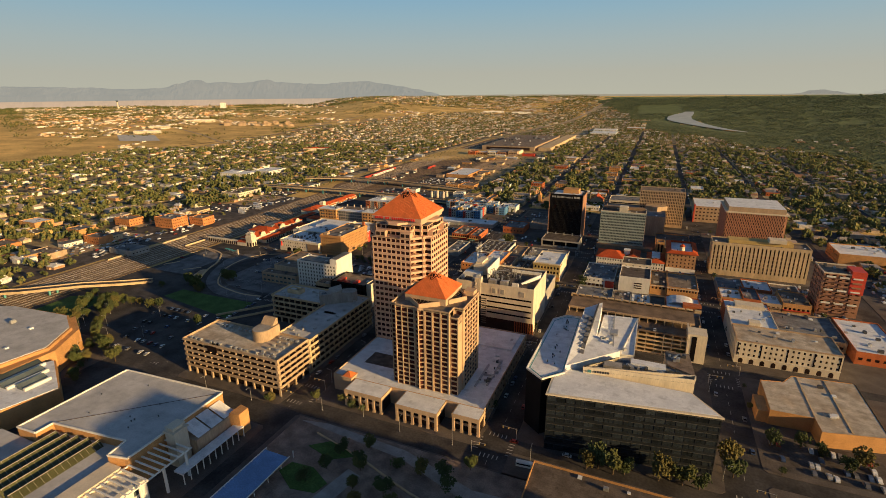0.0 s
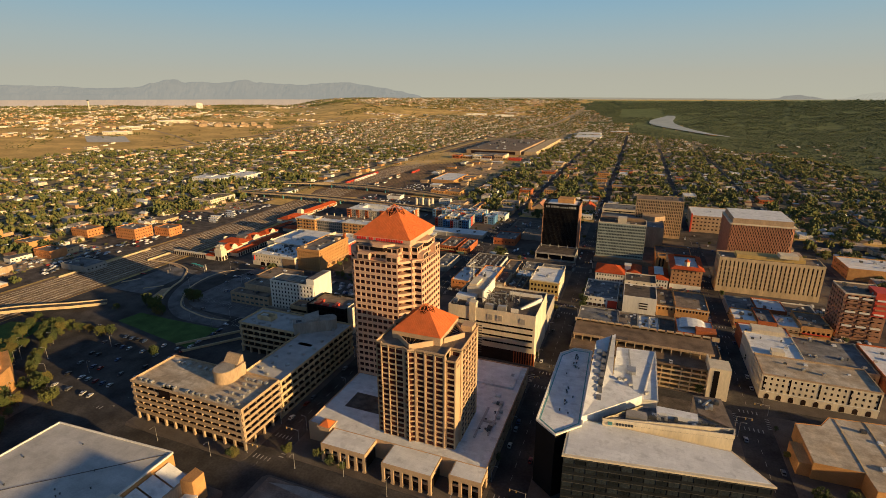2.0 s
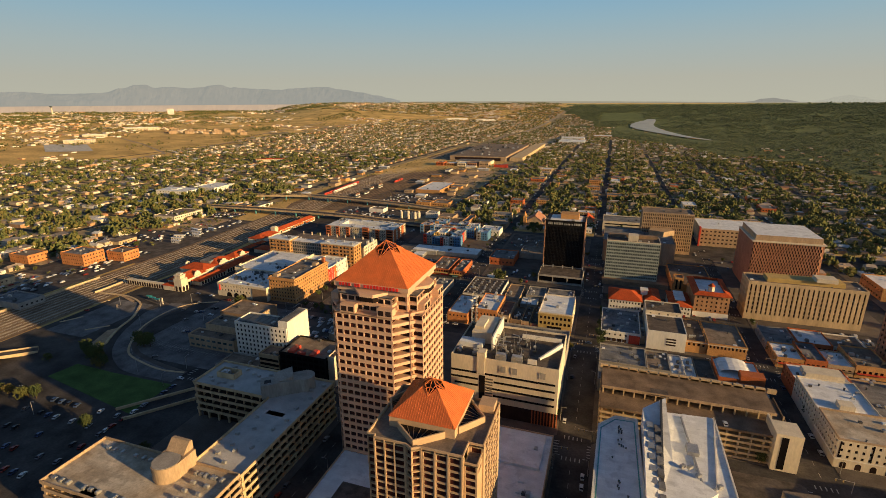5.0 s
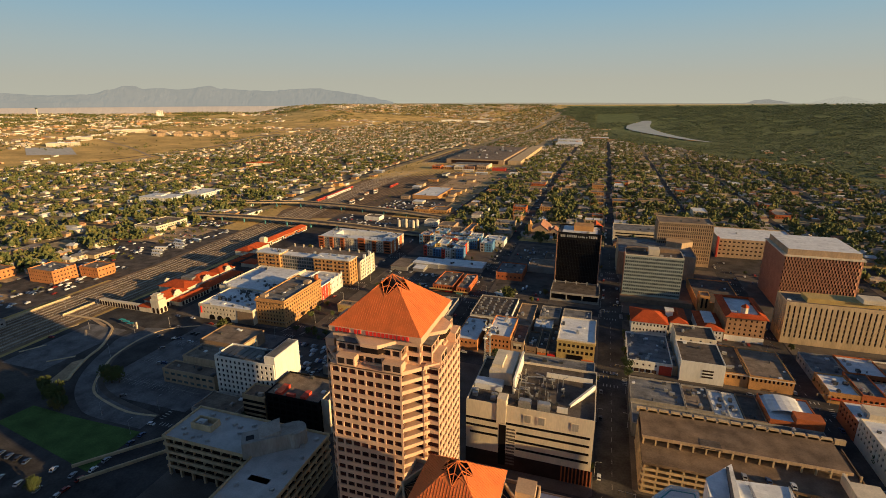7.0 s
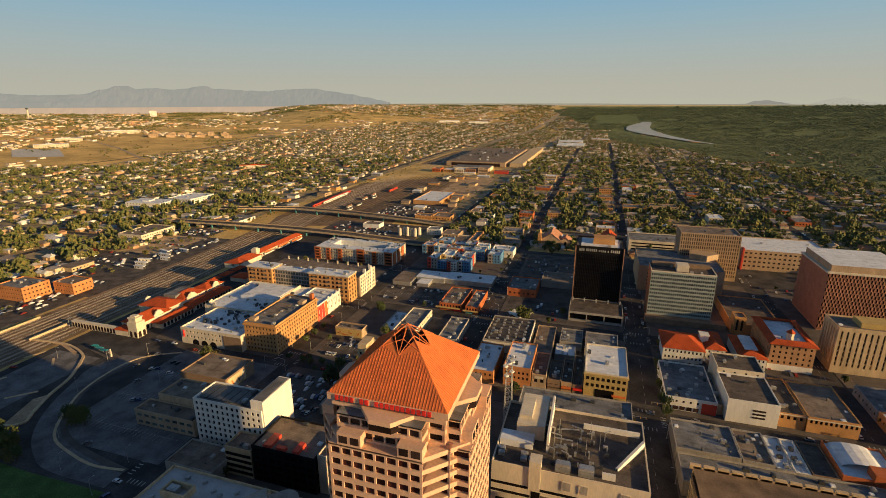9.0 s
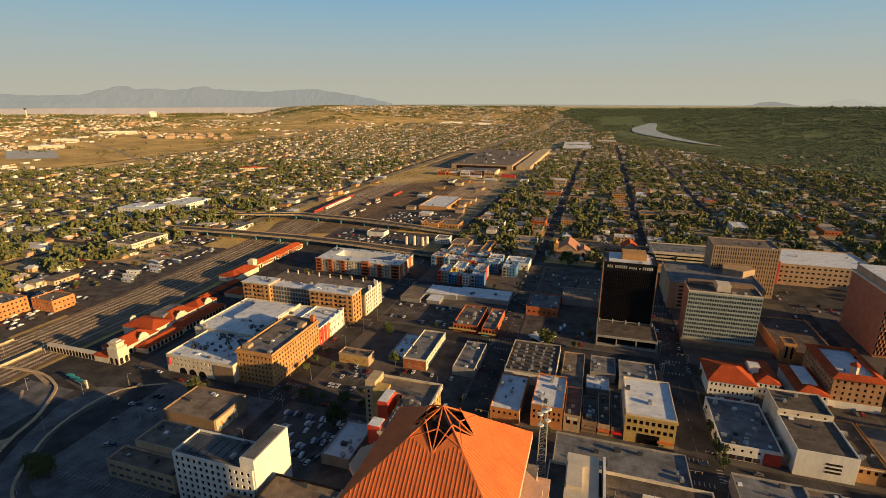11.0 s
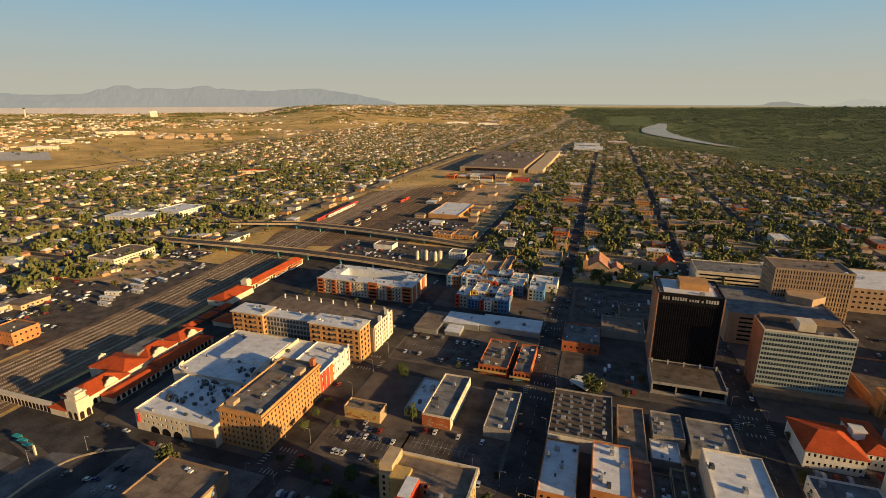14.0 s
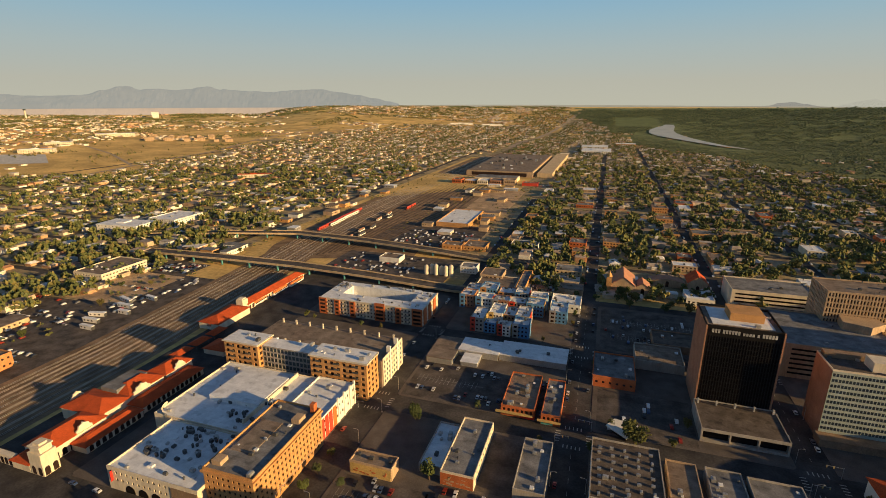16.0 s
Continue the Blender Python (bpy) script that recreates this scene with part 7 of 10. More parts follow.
for k, (x0, x1, y0, y1, h, wl_, rf) in enumerate(((-640, -612, 366, 384, 9, "brick_rust", "roof_tan"), (-690, -664, 376, 398, 11, "brick_orange", "roof_grey"), (-742, -712, 352, 372, 8, "yellow_wall", "roof_tan"), (-640, -606, 306, 326, 7, "tan_wall", "roof_tan"), (-716, -684, 300, 322, 9, "brick_rust", "roof_tan"), (-800, -764, 380, 404, 10, "brick_orange", "roof_white"))):
    building("brick_store", x0, x1, y0, y1, h, wl_, rf, W(8, 2, 1.6, 1.5, foot=1), W(5, 2, 1.6, 1.5, foot=1), None, {"brick_rust": "rust brick", "brick_orange": "orange brick", "yellow_wall": "ochre stucco", "tan_wall": "tan stucco"}[wl_] + " store on the lots beyond the tracks", 4, group="stores beyond the tracks")
building("grey_depot", -570, -532, 350, 372, 6.0, "concrete_grey", "roof_grey", None, None, W(5, 1, 1.8, 1.5), "grey depot beside the tracks", 5)
building("cream_office", -704, -664, 645, 700, 9.0, "cream", "roof_tan", W(10, 2, 1.8, 1.4), None, W(14, 2, 1.8, 1.4), "cream office with two rows of windows", 6)
building("white_flats", -835, -785, 858, 915, 11.0, "white_wall", "roof_white", W(14, 3, 1.6, 1.4), None, W(14, 3, 1.6, 1.4), "white three-storey flats among trees", 4)
building("brick_yard", -366, -340, 872, 890, 6.5, "brick_orange", "roof_tan", W(5, 1, 1.6, 1.8), None, W(4, 1, 1.6, 1.8), "orange brick yard building", 3)
building("brick_yard", -339, -310, 875, 905, 6.0, "brick_orange", "roof_tan", W(6, 1, 1.6, 1.8), None, W(6, 1, 1.6, 1.8), "low orange brick workshop", 3)
building("white_shed", -412, -362, 985, 1085, 7.0, "brick_orange", "roof_white", None, None, W(16, 1, 1.6, 1.8), "long shed with a broad pale roof", 8)
building("shed_store", -420, -395, 800, 818, 6.0, "white_wall", "roof_tan", None, None, None, "small shed with red trim near the viaduct", 2)
for k in range(6):
    ce = thing("silo", -352 + 5.5 * k, 776 + 2.0 * (k % 2), 0, "pale cement silo beside the road", "silo", "cement works")
    part("drum", Shape().tube(-352 + 5.5 * k, 776 + 2.0 * (k % 2), 0, 9 + (k % 3), 2.4, 14).tube(-352 + 5.5 * k, 776 + 2.0 * (k % 2), 9 + (k % 3), 10.5 + (k % 3), 2.4, 14, 0.6), "cream", ce)
building("cement_office", -318, -300, 790, 806, 8.0, "white_wall", "roof_grey", W(5, 2, 1.2, 1.4), None, W(4, 2, 1.2, 1.4), "pale office of the cement works", 2)
building("white_school", -282, -248, 902, 920, 7.0, "white_wall", "roof_grey", W(9, 1, 1.6, 2.2, foot=1), None, None, "white school block with dark windows", 3)
building("brick_school", -55, -18, 1018, 1045, 9.0, "brick_orange", "roof_grey", W(9, 2, 1.6, 1.6), W(6, 2, 1.6, 1.6), None, "orange brick school with flat roof", 4)
building("brick_school", -12, 30, 1040, 1062, 9.0, "tan_wall", "roof_tan", W(10, 2, 1.6, 1.6), W(6, 2, 1.6, 1.6), None, "tan school block beside the street", 4)
# rail yard workshops
ry = thing("rail_workshops", -400, 1650, 0, "vast brown rail workshops with flat roofs", "workshop")
part("great_hall", Shape().box(-515, -345, 1530, 1960, 0, 13), "tan_wall", ry)
part("roof", Shape().box(-512, -348, 1533, 1957, 13, 13.6), "roof_tan", ry)
part("glazed_front", Shape().box(-500, -360, 1529.6, 1529.95, 1.5, 10), "glass_dark", ry)
part("machine_hall", Shape().box(-335, -298, 1540, 2040, 0, 11), "concrete", ry)
part("annex", Shape().box(-470, -370, 1440, 1490, 0, 9), "cream", ry)
part("annex_roof", Shape().box(-468, -372, 1442, 1488, 9, 9.5), "roof_grey", ry)
clutter(ry, -500, -360, 1560, 1940, 13.6, 30, 3.0)
for x0, x1, y0, y1, h, wl_, rf, words in ((-512, -490, 1392, 1424, 9, "brick_red", "roof_tan", "red brick railway workshop with tall windows"), (-484, -458, 1396, 1430, 7, "brick_orange", "roof_white", "brick railway shed with a pale roof"), (-452, -428, 1394, 1430, 9, "cream", "roof_white", "pale railway shed with glazed front"), (-424, -398, 1398, 1430, 10, "brick_dull", "roof_grey", "brown brick boiler house beside the shops"), (-392, -366, 1402, 1428, 12, "tan_wall", "roof_tan", "tall tan railway store beside the shops")):
    building("workshop", x0, x1, y0, y1, h, wl_, rf, W(5, 1, 3.0, 3.6, foot=1), W(5, 1, 3.0, 3.6, foot=1), None, words, 2, group="railway workshops")
building("red_store", -350, -315, 1400, 1420, 7.0, "red_paint", "roof_tan", label="red-walled railway store with flat roof", units=2)
# church
ch = thing("church", -150, 785, 0, "red-roofed stone church with a gabled front", "church")
for x0, x1, y0, y1, e, r in ((-160, -138, 780, 815, 9, 17), (-138, -124, 782, 800, 7, 12), (-88, -70, 806, 830, 9, 16), (-123, -89, 812, 826, 6, 9)):
    part("wall", Shape().box(x0, x1, y0, y1, 0, e), "tan_wall", ch)
    for ya, yb in ((y0, y0 + 0.4), (y1 - 0.4, y1)):
        g = Shape().face((x0, ya, e), (x1, ya, e), ((x0 + x1) / 2, ya, r - 0.6)).face((x1, yb, e), (x0, yb, e), ((x0 + x1) / 2, yb, r - 0.6))
        for p, q in (((x0, e), ((x0 + x1) / 2, r - 0.6)), (((x0 + x1) / 2, r - 0.6), (x1, e)), ((x1, e), (x0, e))):
            g.face((p[0], ya, p[1]), (q[0], ya, q[1]), (q[0], yb, q[1]), (p[0], yb, p[1]))
        part("gable", g.weld(), "tan_wall", ch)
    m = (x0 + x1) / 2
    q = Shape().face((x0 - 0.8, y0 - 0.5, e - 0.5), (m, y0 - 0.5, r), (m, y1, r), (x0 - 0.8, y1, e - 0.5)).face((m, y0 - 0.5, r), (x1 + 0.8, y0 - 0.5, e - 0.5), (x1 + 0.8, y1, e - 0.5), (m, y1, r))
    part("tile_roof", q, "lattice_brown" if x0 < -120 else "clay_tile", ch)
    piece("arch", arch_mesh(3.0, 6.0), ch, (m, y0 - 0.05, 0.4), 0)
part("steeple", Shape().box(-165, -160.2, 776, 781, 0, 17).tube(-162.6, 778.5, 17, 23, 3.2, 4, 0.1), "brick_orange", ch)

# convention halls in front
ar = thing("convention_hall", -238, 138, 0, "convention hall with wide white roof and tan walls", "hall")
hall_rim = [(-275, 107), (-261.6, 107.7), (-261.8, 115.8), (-215.4, 120.7), (-213.6, 110.6), (-203.3, 112.8), (-204.0, 168), (-275, 164)]
part("wall", Shape().prism(hall_rim, 0, 17.4, top=False), "brick_orange", ar)
part("roof", Shape().prism(hall_rim, 17.0, 17.5), "roof_aged", ar)
par = Shape()
for a, b in zip(hall_rim, hall_rim[1:] + hall_rim[:1]):
    par.beam((*a, 17.7), (*b, 17.7), 0.6, 0.9)
part("parapet", par, "white_wall", ar)
part("roof_seam", Shape().beam((-262, 116.5, 17.6), (-206, 166, 17.6), 0.25, 0.16), "roof_dark", ar)
for k in range(9):
    ob = piece("roof_vent", VENT, ar, (rng.uniform(-270, -210), rng.uniform(124, 160), 17.5), 0)
    ob.scale = (0.8, 0.8, 0.7)
part("lower_roof", Shape().box(-261.4, -213.8, 60, 120, 0, 13.0).box(-290, -261.5, 60, 106.8, 0, 12.6), "roof_aged", ar)
part("roof_edge", Shape().box(-213.7, -205, 60, 110.4, 0, 14.4), "cream", ar)
for k in range(5):
    x = -256.5 + 6.6 * k
    y1 = 114.0 + 0.9 * k
    sky_ = Shape().face((x - 2.4, 80, 13.05), (x - 0.6, 80, 15.8), (x - 0.6, y1, 15.8), (x - 2.4, y1, 13.05)).face((x + 2.4, y1, 13.05), (x - 0.6, y1, 15.8), (x - 0.6, 80, 15.8), (x + 2.4, 80, 13.05)).face((x - 2.4, 80, 13.05), (x + 2.4, 80, 13.05), (x - 0.6, 80, 15.8)).face((x + 2.4, y1, 13.05), (x - 2.4, y1, 13.05), (x - 0.6, y1, 15.8))
    f_ = part("skylight", sky_, "glass_olive", ar)
    bars = Shape()
    for j in range(14):
        y = 81 + (y1 - 82) * j / 13
        bars.beam((x + 2.4, y, 13.1), (x - 0.6, y, 15.86), 0.1, 0.08)
    bars.beam((x - 0.6, 80, 15.9), (x - 0.6, y1, 15.9), 0.35, 0.25)
    part("glazing_bar", bars, "concrete_grey", f_)
part("stair_tower", Shape().box(-202, -196, 131, 138.5, 0, 19.0).box(-202.6, -195.4, 130.4, 139.1, 19.0, 19.8).box(-201, -197, 132, 137.5, 19.8, 21.4).box(-201.8, -196.2, 131.2, 138.3, 21.4, 21.9), "cream", ar)
part("gallery_wall", Shape().box(-203, -192, 139.2, 166, 0, 11.0), "tan_wall", ar)
for k in range(3):
    y = 141 + 8.2 * k
    part("gallery_glass", Shape().face((-203.2, y, 15.2), (-193, y, 11.1), (-193, y + 7.4, 11.1), (-203.2, y + 7.4, 15.2)).face((-193, y, 11.1), (-193, y + 7.4, 11.1), (-193, y + 7.4, 11.0), (-193, y, 11.0)), "roof_white", ar)
part("portal", Shape().prism([(-191.9, 160), (-186, 161), (-186, 167.5), (-191.9, 168.5)], 0, 13.0), "brick_orange", ar)
for k in range(11):
    y = 124 + 3.7 * k
    part("canopy_bay", Shape().box(-190.5, -184.5, y, y + 0.35, 5.2, 5.8).box(-184.9, -184.5, y, y + 0.35, 0, 5.2), "white_wall", ar)
part("canopy_roof", Shape().box(-190.6, -184.4, 124, 161.5, 5.8, 6.05), "roof_white", ar)
part("white_gallery", Shape().box(-204.9, -192, 62, 112, 0, 11.5), "white_wall", ar)
for r in range(2):
    for c in range(8):
        piece("window", pane_mesh(2.6, 3.2, "glass_grey"), ar, (-191.95, 65 + 6 * c, 3.4 + 4.8 * r), math.pi / 2)
for k in range(22):
    part("pergola_beam", Shape().box(-204, -187.5, 66 + 3.1 * k, 66.7 + 3.1 * k, 13.6, 14.2), "white_wall", ar)
part("pergola_frame", Shape().box(-204.3, -203.7, 65, 133, 13.0, 13.6).box(-188, -187.4, 65, 133, 13.0, 13.6), "white_wall", ar)
for k in range(6):
    part("pillar", Shape().tube(-188, 72 + 11.5 * k, 0, 13.0, 0.7, 10), "white_wall", ar)
ha = thing("convention_annex", -405, 165, 0, "second convention hall with white roof and orange edges", "hall")
annex_rim = [(-470, 118), (-356, 118), (-349, 163), (-366, 188), (-389, 200), (-445, 195), (-470, 186)]
part("wall", Shape().prism(annex_rim, 0, 17.5), "brick_orange", ha)
part("ledge", Shape().prism([(-356, 124), (-345.6, 120), (-345.4, 164.6), (-364, 191.4), (-388, 203.5), (-390, 199), (-367, 187.2), (-350, 162.6)], 0, 15.4), "brick_orange", ha)
part("roof", Shape().prism([(-469, 119), (-357, 119), (-350.4, 162.6), (-367, 187), (-389.4, 198.6), (-445, 194), (-469, 185)], 17.4, 18.0), "roof_aged", ha)
part("lower_wing", Shape().prism([(-345.3, 100), (-312, 100), (-301, 141), (-338, 160), (-345.3, 150)], 0, 12.5), "brick_orange", ha)
part("wing_roof", Shape().prism([(-344.8, 101), (-312.6, 101), (-302, 140.6), (-338, 159), (-344.8, 149.6)], 12.4, 12.9), "roof_white", ha)
for k, (x, y0, y1) in enumerate(((-341, 122, 154), (-331, 128, 150), (-320, 131, 145))):
    part("skylight", Shape().face((x - 3, y0, 15.4), (x + 3, y0, 13.0), (x + 3, y1, 13.0), (x - 3, y1, 15.4)).face((x - 3, y0, 15.4), (x - 3, y1, 15.4), (x - 3, y1, 12.9), (x - 3, y0, 12.9)).face((x - 3, y0, 12.9), (x + 3, y0, 12.9), (x + 3, y0, 13.0), (x - 3, y0, 15.4)), "glass_grey", ha)
    part("skylight_kerb", Shape().box(x + 3, x + 4.6, y0, y1, 12.9, 14.6), "white_wall", ha)
clutter(ha, -440, -370, 130, 180, 18.0, 6, 1.2)
fsr = thing("flat_store", 96, 300, 0, "flat-roofed brown store with stained tan roof", "store")
part("wall", Shape().prism([(72, 278), (92, 278.5), (92.5, 266.5), (122, 273), (122, 325), (90, 321.5), (84, 312), (72, 309.7)], 0, 9.0, top=False), "brick_orange", fsr)
part("roof", Shape().prism([(72.4, 278.4), (92.3, 278.9), (92.9, 267), (121.6, 273.4), (121.6, 324.6), (90.2, 321), (84.2, 311.6), (72.4, 309.3)], 8.3, 8.8), "roof_stained", fsr)
part("low_porch", Shape().box(66.5, 73, 279, 295, 0, 7.0), "brick_orange", fsr)
part("seam", Shape().box(92.2, 92.8, 279, 321, 8.8, 9.1).box(106, 106.6, 271, 323, 8.8, 9.1), "concrete", fsr)
clutter(fsr, 95, 120, 276, 318, 8.8, 4, 1.4)
building("plaza_hall", -37, 32, 140, 194, 7.0, "brown_wall", "roof_dark", None, None, None, "low brown hall with a dark flat roof and plant", 16, coping="brick_orange")
can = thing("shade_canopy", -156, 140, 0, "blue slatted shade canopy on posts", "canopy")
for k in range(24):
    y = 96 + 2.4 * k
    part("slat_panel", Shape().face((-163, y, 4.0), (-148.5, y, 4.0), (-148.5, y + 2.0, 4.5), (-163, y + 2.0, 4.5)).face((-163, y + 2.0, 4.5), (-148.5, y + 2.0, 4.5), (-148.5, y + 2.0, 4.3), (-163, y + 2.0, 4.3)), "blue_paint", can)
part("canopy_frame", Shape().box(-163.4, -163, 95, 154, 4.2, 4.6).box(-148.5, -148.1, 95, 154, 4.2, 4.6).box(-156, -155.7, 95, 154, 3.7, 3.95), "white_wall", can)
for k in range(6):
    part("post", Shape().box(-164, -163.6, 110 + 9 * k, 110.4 + 9 * k, 0, 4.0).box(-150, -149.6, 113 + 9 * k, 113.4 + 9 * k, 0, 4.0), "white_wall", can)

# ---- streets of the outer town ----
def strip(s, pts, width, lift=0.12, step=60.0):
    """A road laid over the ground along a polyline."""
    line = []
    for (ax, ay), (bx, by) in zip(pts, pts[1:]):
        n = max(1, int(math.hypot(bx - ax, by - ay) / step))
        line += [(ax + (bx - ax) * k / n, ay + (by - ay) * k / n) for k in range(n)]
    line.append(pts[-1])
    prev = None
    for i, (x, y) in enumerate(line):
        a, b = line[max(0, i - 1)], line[min(len(line) - 1, i + 1)]
        d = math.hypot(b[0] - a[0], b[1] - a[1])
        nx, ny = (b[1] - a[1]) / d * width / 2, -(b[0] - a[0]) / d * width / 2
        z = terrain(x, y) + lift
        cur = ((x - nx, y - ny, max(z, terrain(x - nx, y - ny) + lift)), (x + nx, y + ny, max(z, terrain(x + nx, y + ny) + lift)))
        if prev:
            s.face(prev[0], prev[1], cur[1], cur[0])
        prev = cur


EDGE = ((0, -1560), (1060, -1540), (1173, -1380), (1396, -1427), (1628, -1435), (2170, -1673), (2675, -1643), (2945, -1530), (3279, -1379), (3480, -900), (3602, -500), (5000, -500))


def edge(y):
    """Where the houses east of the tracks end and the open upland begins."""
    for (ya, xa), (yb, xb) in zip(EDGE, EDGE[1:]):
        if y <= yb:
            return xa + (xb - xa) * (y - ya) / (yb - ya) + 26 * math.sin(y / 61) + 15 * math.sin(y / 23)
    return -500


AVENUES = (-300, -180, -60, 55, 172, 289, 406, 523)
CROSS = [752 + 104 * k for k in range(20)]
EAST_AVENUES = [-640 - 118 * k for k in range(8)]
EAST_CROSS = [330 + 108 * k for k in range(29)]
outer = Shape()
for i, x in enumerate(AVENUES):
    strip(outer, [(x, 752), (x, 2480 if i in (1, 2) else 1250 if x == -300 else 1900)], 13 if i in (1, 2) else 10)
for y in CROSS:
    if y > 752:
        strip(outer, [(-310 if y < 1300 else -280, y), (640 if y < 1900 else 60, y)], 9, 0.10)
for x in EAST_AVENUES:
    strip(outer, [(x, 200), (x, 3000)], 10)
for y in EAST_CROSS:
    strip(outer, [(-625, y), (edge(y) + 30, y)], 9, 0.10)
structure("road_2", outer, "asphalt", "straight asphalt streets of the outer town", "road")
tracks_ = Shape()
strip(tracks_, [(-1400, 1200), (-1425, 1342), (-1496, 1758), (-1640, 2130), (-1756, 2479), (-1800, 2900)], 13, 0.4)
strip(tracks_, [(-1425, 1342), (-1700, 1500), (-2050, 1640), (-2400, 1850)], 9, 0.4)
strip(tracks_, [(-1756, 2479), (-1500, 3000), (-900, 3560), (-500, 4100)], 14, 0.4)
strip(tracks_, [(-556, 2350), (-540, 2800), (-500, 3200), (-440, 3700), (-380, 4300)], 26, 0.5)
structure("road_3", tracks_, "gravel_light", "pale dirt tracks across the dry upland", "road")
yard_ = Shape()
for k in range(6):
    for j in range(4):
        q = [(-1918 + 177 * (j + dj) / 4 + 100 * (k + dk) / 6, 1300 - 114 * (j + dj) / 4 + 81 * (k + dk) / 6) for dk, dj in ((0, 0), (0, 1), (1, 1), (1, 0))]
        yard_.face(*[(x, y, terrain(x, y) + 0.6) for x, y in q])
structure("yard", yard_, "roof_aged", "pale gravel works yard on the upland", "yard")

# ---- river ----
rv = Shape()
cxr = [(172, 3640), (160, 3572), (134, 3500), (108, 3405), (106, 3285), (132, 3160), (176, 3020), (226, 2882), (284, 2725), (352, 2520)]
wid = [46, 70, 104, 128, 138, 124, 96, 72, 48, 14]
prev = None
for i, (x, y) in enumerate(cxr):
    a, b = cxr[max(0, i - 1)], cxr[min(len(cxr) - 1, i + 1)]
    d = math.hypot(b[0] - a[0], b[1] - a[1])
    nx, ny = (b[1] - a[1]) / d * wid[i] / 2, -(b[0] - a[0]) / d * wid[i] / 2
    cur = ((x + nx, y + ny, terrain(x + nx, y + ny) + 3.5), (x - nx, y - ny, terrain(x - nx, y - ny) + 3.5))
    if prev:
        rv.face(prev[0], cur[0], cur[1], prev[1])
    prev = cur
structure("water", rv, "water", "broad pale river bending through woods", "river")


def to_river(x, y):
    """Distance to the nearest bank, and whether the water lies behind."""
    best, behind = 1e9, False
    for (ax, ay), (bx, by), wa in zip(cxr, cxr[1:], wid):
        u = max(0.0, min(1.0, ((x - ax) * (bx - ax) + (y - ay) * (by - ay)) / ((bx - ax) ** 2 + (by - ay) ** 2)))
        px, py = ax + (bx - ax) * u, ay + (by - ay) * u
        d = math.hypot(x - px, y - py) - wa / 2
        if d < best:
            best, behind = d, py > y
    return best, behind


def bosque(x, y):
    """Dense woods towards the river."""
    line = 470 if y < 1500 else 470 - (y - 1500) * 0.5 if y < 2500 else -30 - (y - 2500) * 0.22
    return x > line + (130 if y < 2500 else 240) * noise.noise((x / 260, y / 260, 7.0)) + 40 * noise.noise((x / 60, y / 60, 2.0)) and y > 1350


yd = Shape()
for i in range(42):
    for j in range(68):
        x, y = -1640 + 54 * i, 230 + 54 * j
        cx, cy = x + 27, y + 27
        if cx < edge(cy) + 25 or -640 < cx < -320 and cy < 1980 or -640 < cx < 335 and cy < 760 or cy > 3900 or bosque(cx, cy):
            continue
        yd.face(*[(xx, yy, terrain(xx, yy) + 0.05) for xx, yy in ((x, y), (x + 54, y), (x + 54, y + 54), (x, y + 54))])
structure("yards", yd, "yards", "dry brown yards between the houses", "ground")


# ---- many copies of one small form, joined ----
def joined(name, verts, tris, places, mat, label, category):
    """places: rows of x, y, z, sx, sy, sz, turn."""
    v, t, p = np.array(verts, float), np.array(tris, int), np.array(places, float)
    c, s = np.cos(p[:, 6]), np.sin(p[:, 6])
    vs = v[None] * p[:, None, 3:6]
    out = np.stack([vs[..., 0] * c[:, None] - vs[..., 1] * s[:, None], vs[..., 0] * s[:, None] + vs[..., 1] * c[:, None], vs[..., 2]], -1) + p[:, None, :3]
    faces = (t[None] + (np.arange(len(p)) * len(v))[:, None, None]).reshape(-1, 3)
    me = bpy.data.meshes.new(name)
    me.vertices.add(out.shape[0] * out.shape[1])
    me.vertices.foreach_set("co", out.reshape(-1))
    me.loops.add(faces.size)
    me.loops.foreach_set("vertex_index", faces.reshape(-1).astype(np.int32))
    me.polygons.add(len(faces))
    me.polygons.foreach_set("loop_start", np.arange(0, faces.size, 3, dtype=np.int32))
    me.update(calc_edges=True)
    me.shade_flat()
    me.materials.append(M[mat])
    return tagged(new(name, me), label, category, "", "stuff")


def clumps(n, r, h, seed, flat=0.8, size=(0.28, 0.5)):
    """A crown of leafy clumps: jittered octahedra round a centre, uneven and with gaps."""
    q = random.Random(seed)
    v, t = [], []
    for _ in range(n):
        a, e = q.uniform(0, 2 * math.pi), q.uniform(-0.5, 1.0)
        rr = r * q.uniform(0.35, 1.0) * math.sqrt(max(0.15, 1 - e * e * 0.6))
        cx, cy, cz = rr * math.cos(a), rr * math.sin(a), h + r * flat * e
        k, s = len(v), r * q.uniform(*size)
        for d in ((1, 0, 0), (0, 1, 0), (-1, 0, 0), (0, -1, 0), (0, 0, 1), (0, 0, -1)):
            v.append(tuple(c + dd * s * q.uniform(0.6, 1.2) for c, dd in zip((cx, cy, cz), d)))
        t += [(k + i, k + (i + 1) % 4, k + 4) for i in range(4)] + [(k + (i + 1) % 4, k + i, k + 5) for i in range(4)]
    return v, t


pick = random.Random(11)


def on_street(x, y, m=9):
    if x > -470:
        return min(abs(x - a) for a in AVENUES) < m or min(abs(y - c) for c in CROSS) < m - 1
    return min(abs(x - a) for a in EAST_AVENUES) < m or min(abs(y - c) for c in EAST_CROSS) < m - 1


def mesa(x, y):
    """Open tan upland east of the houses."""
    return x < edge(y)


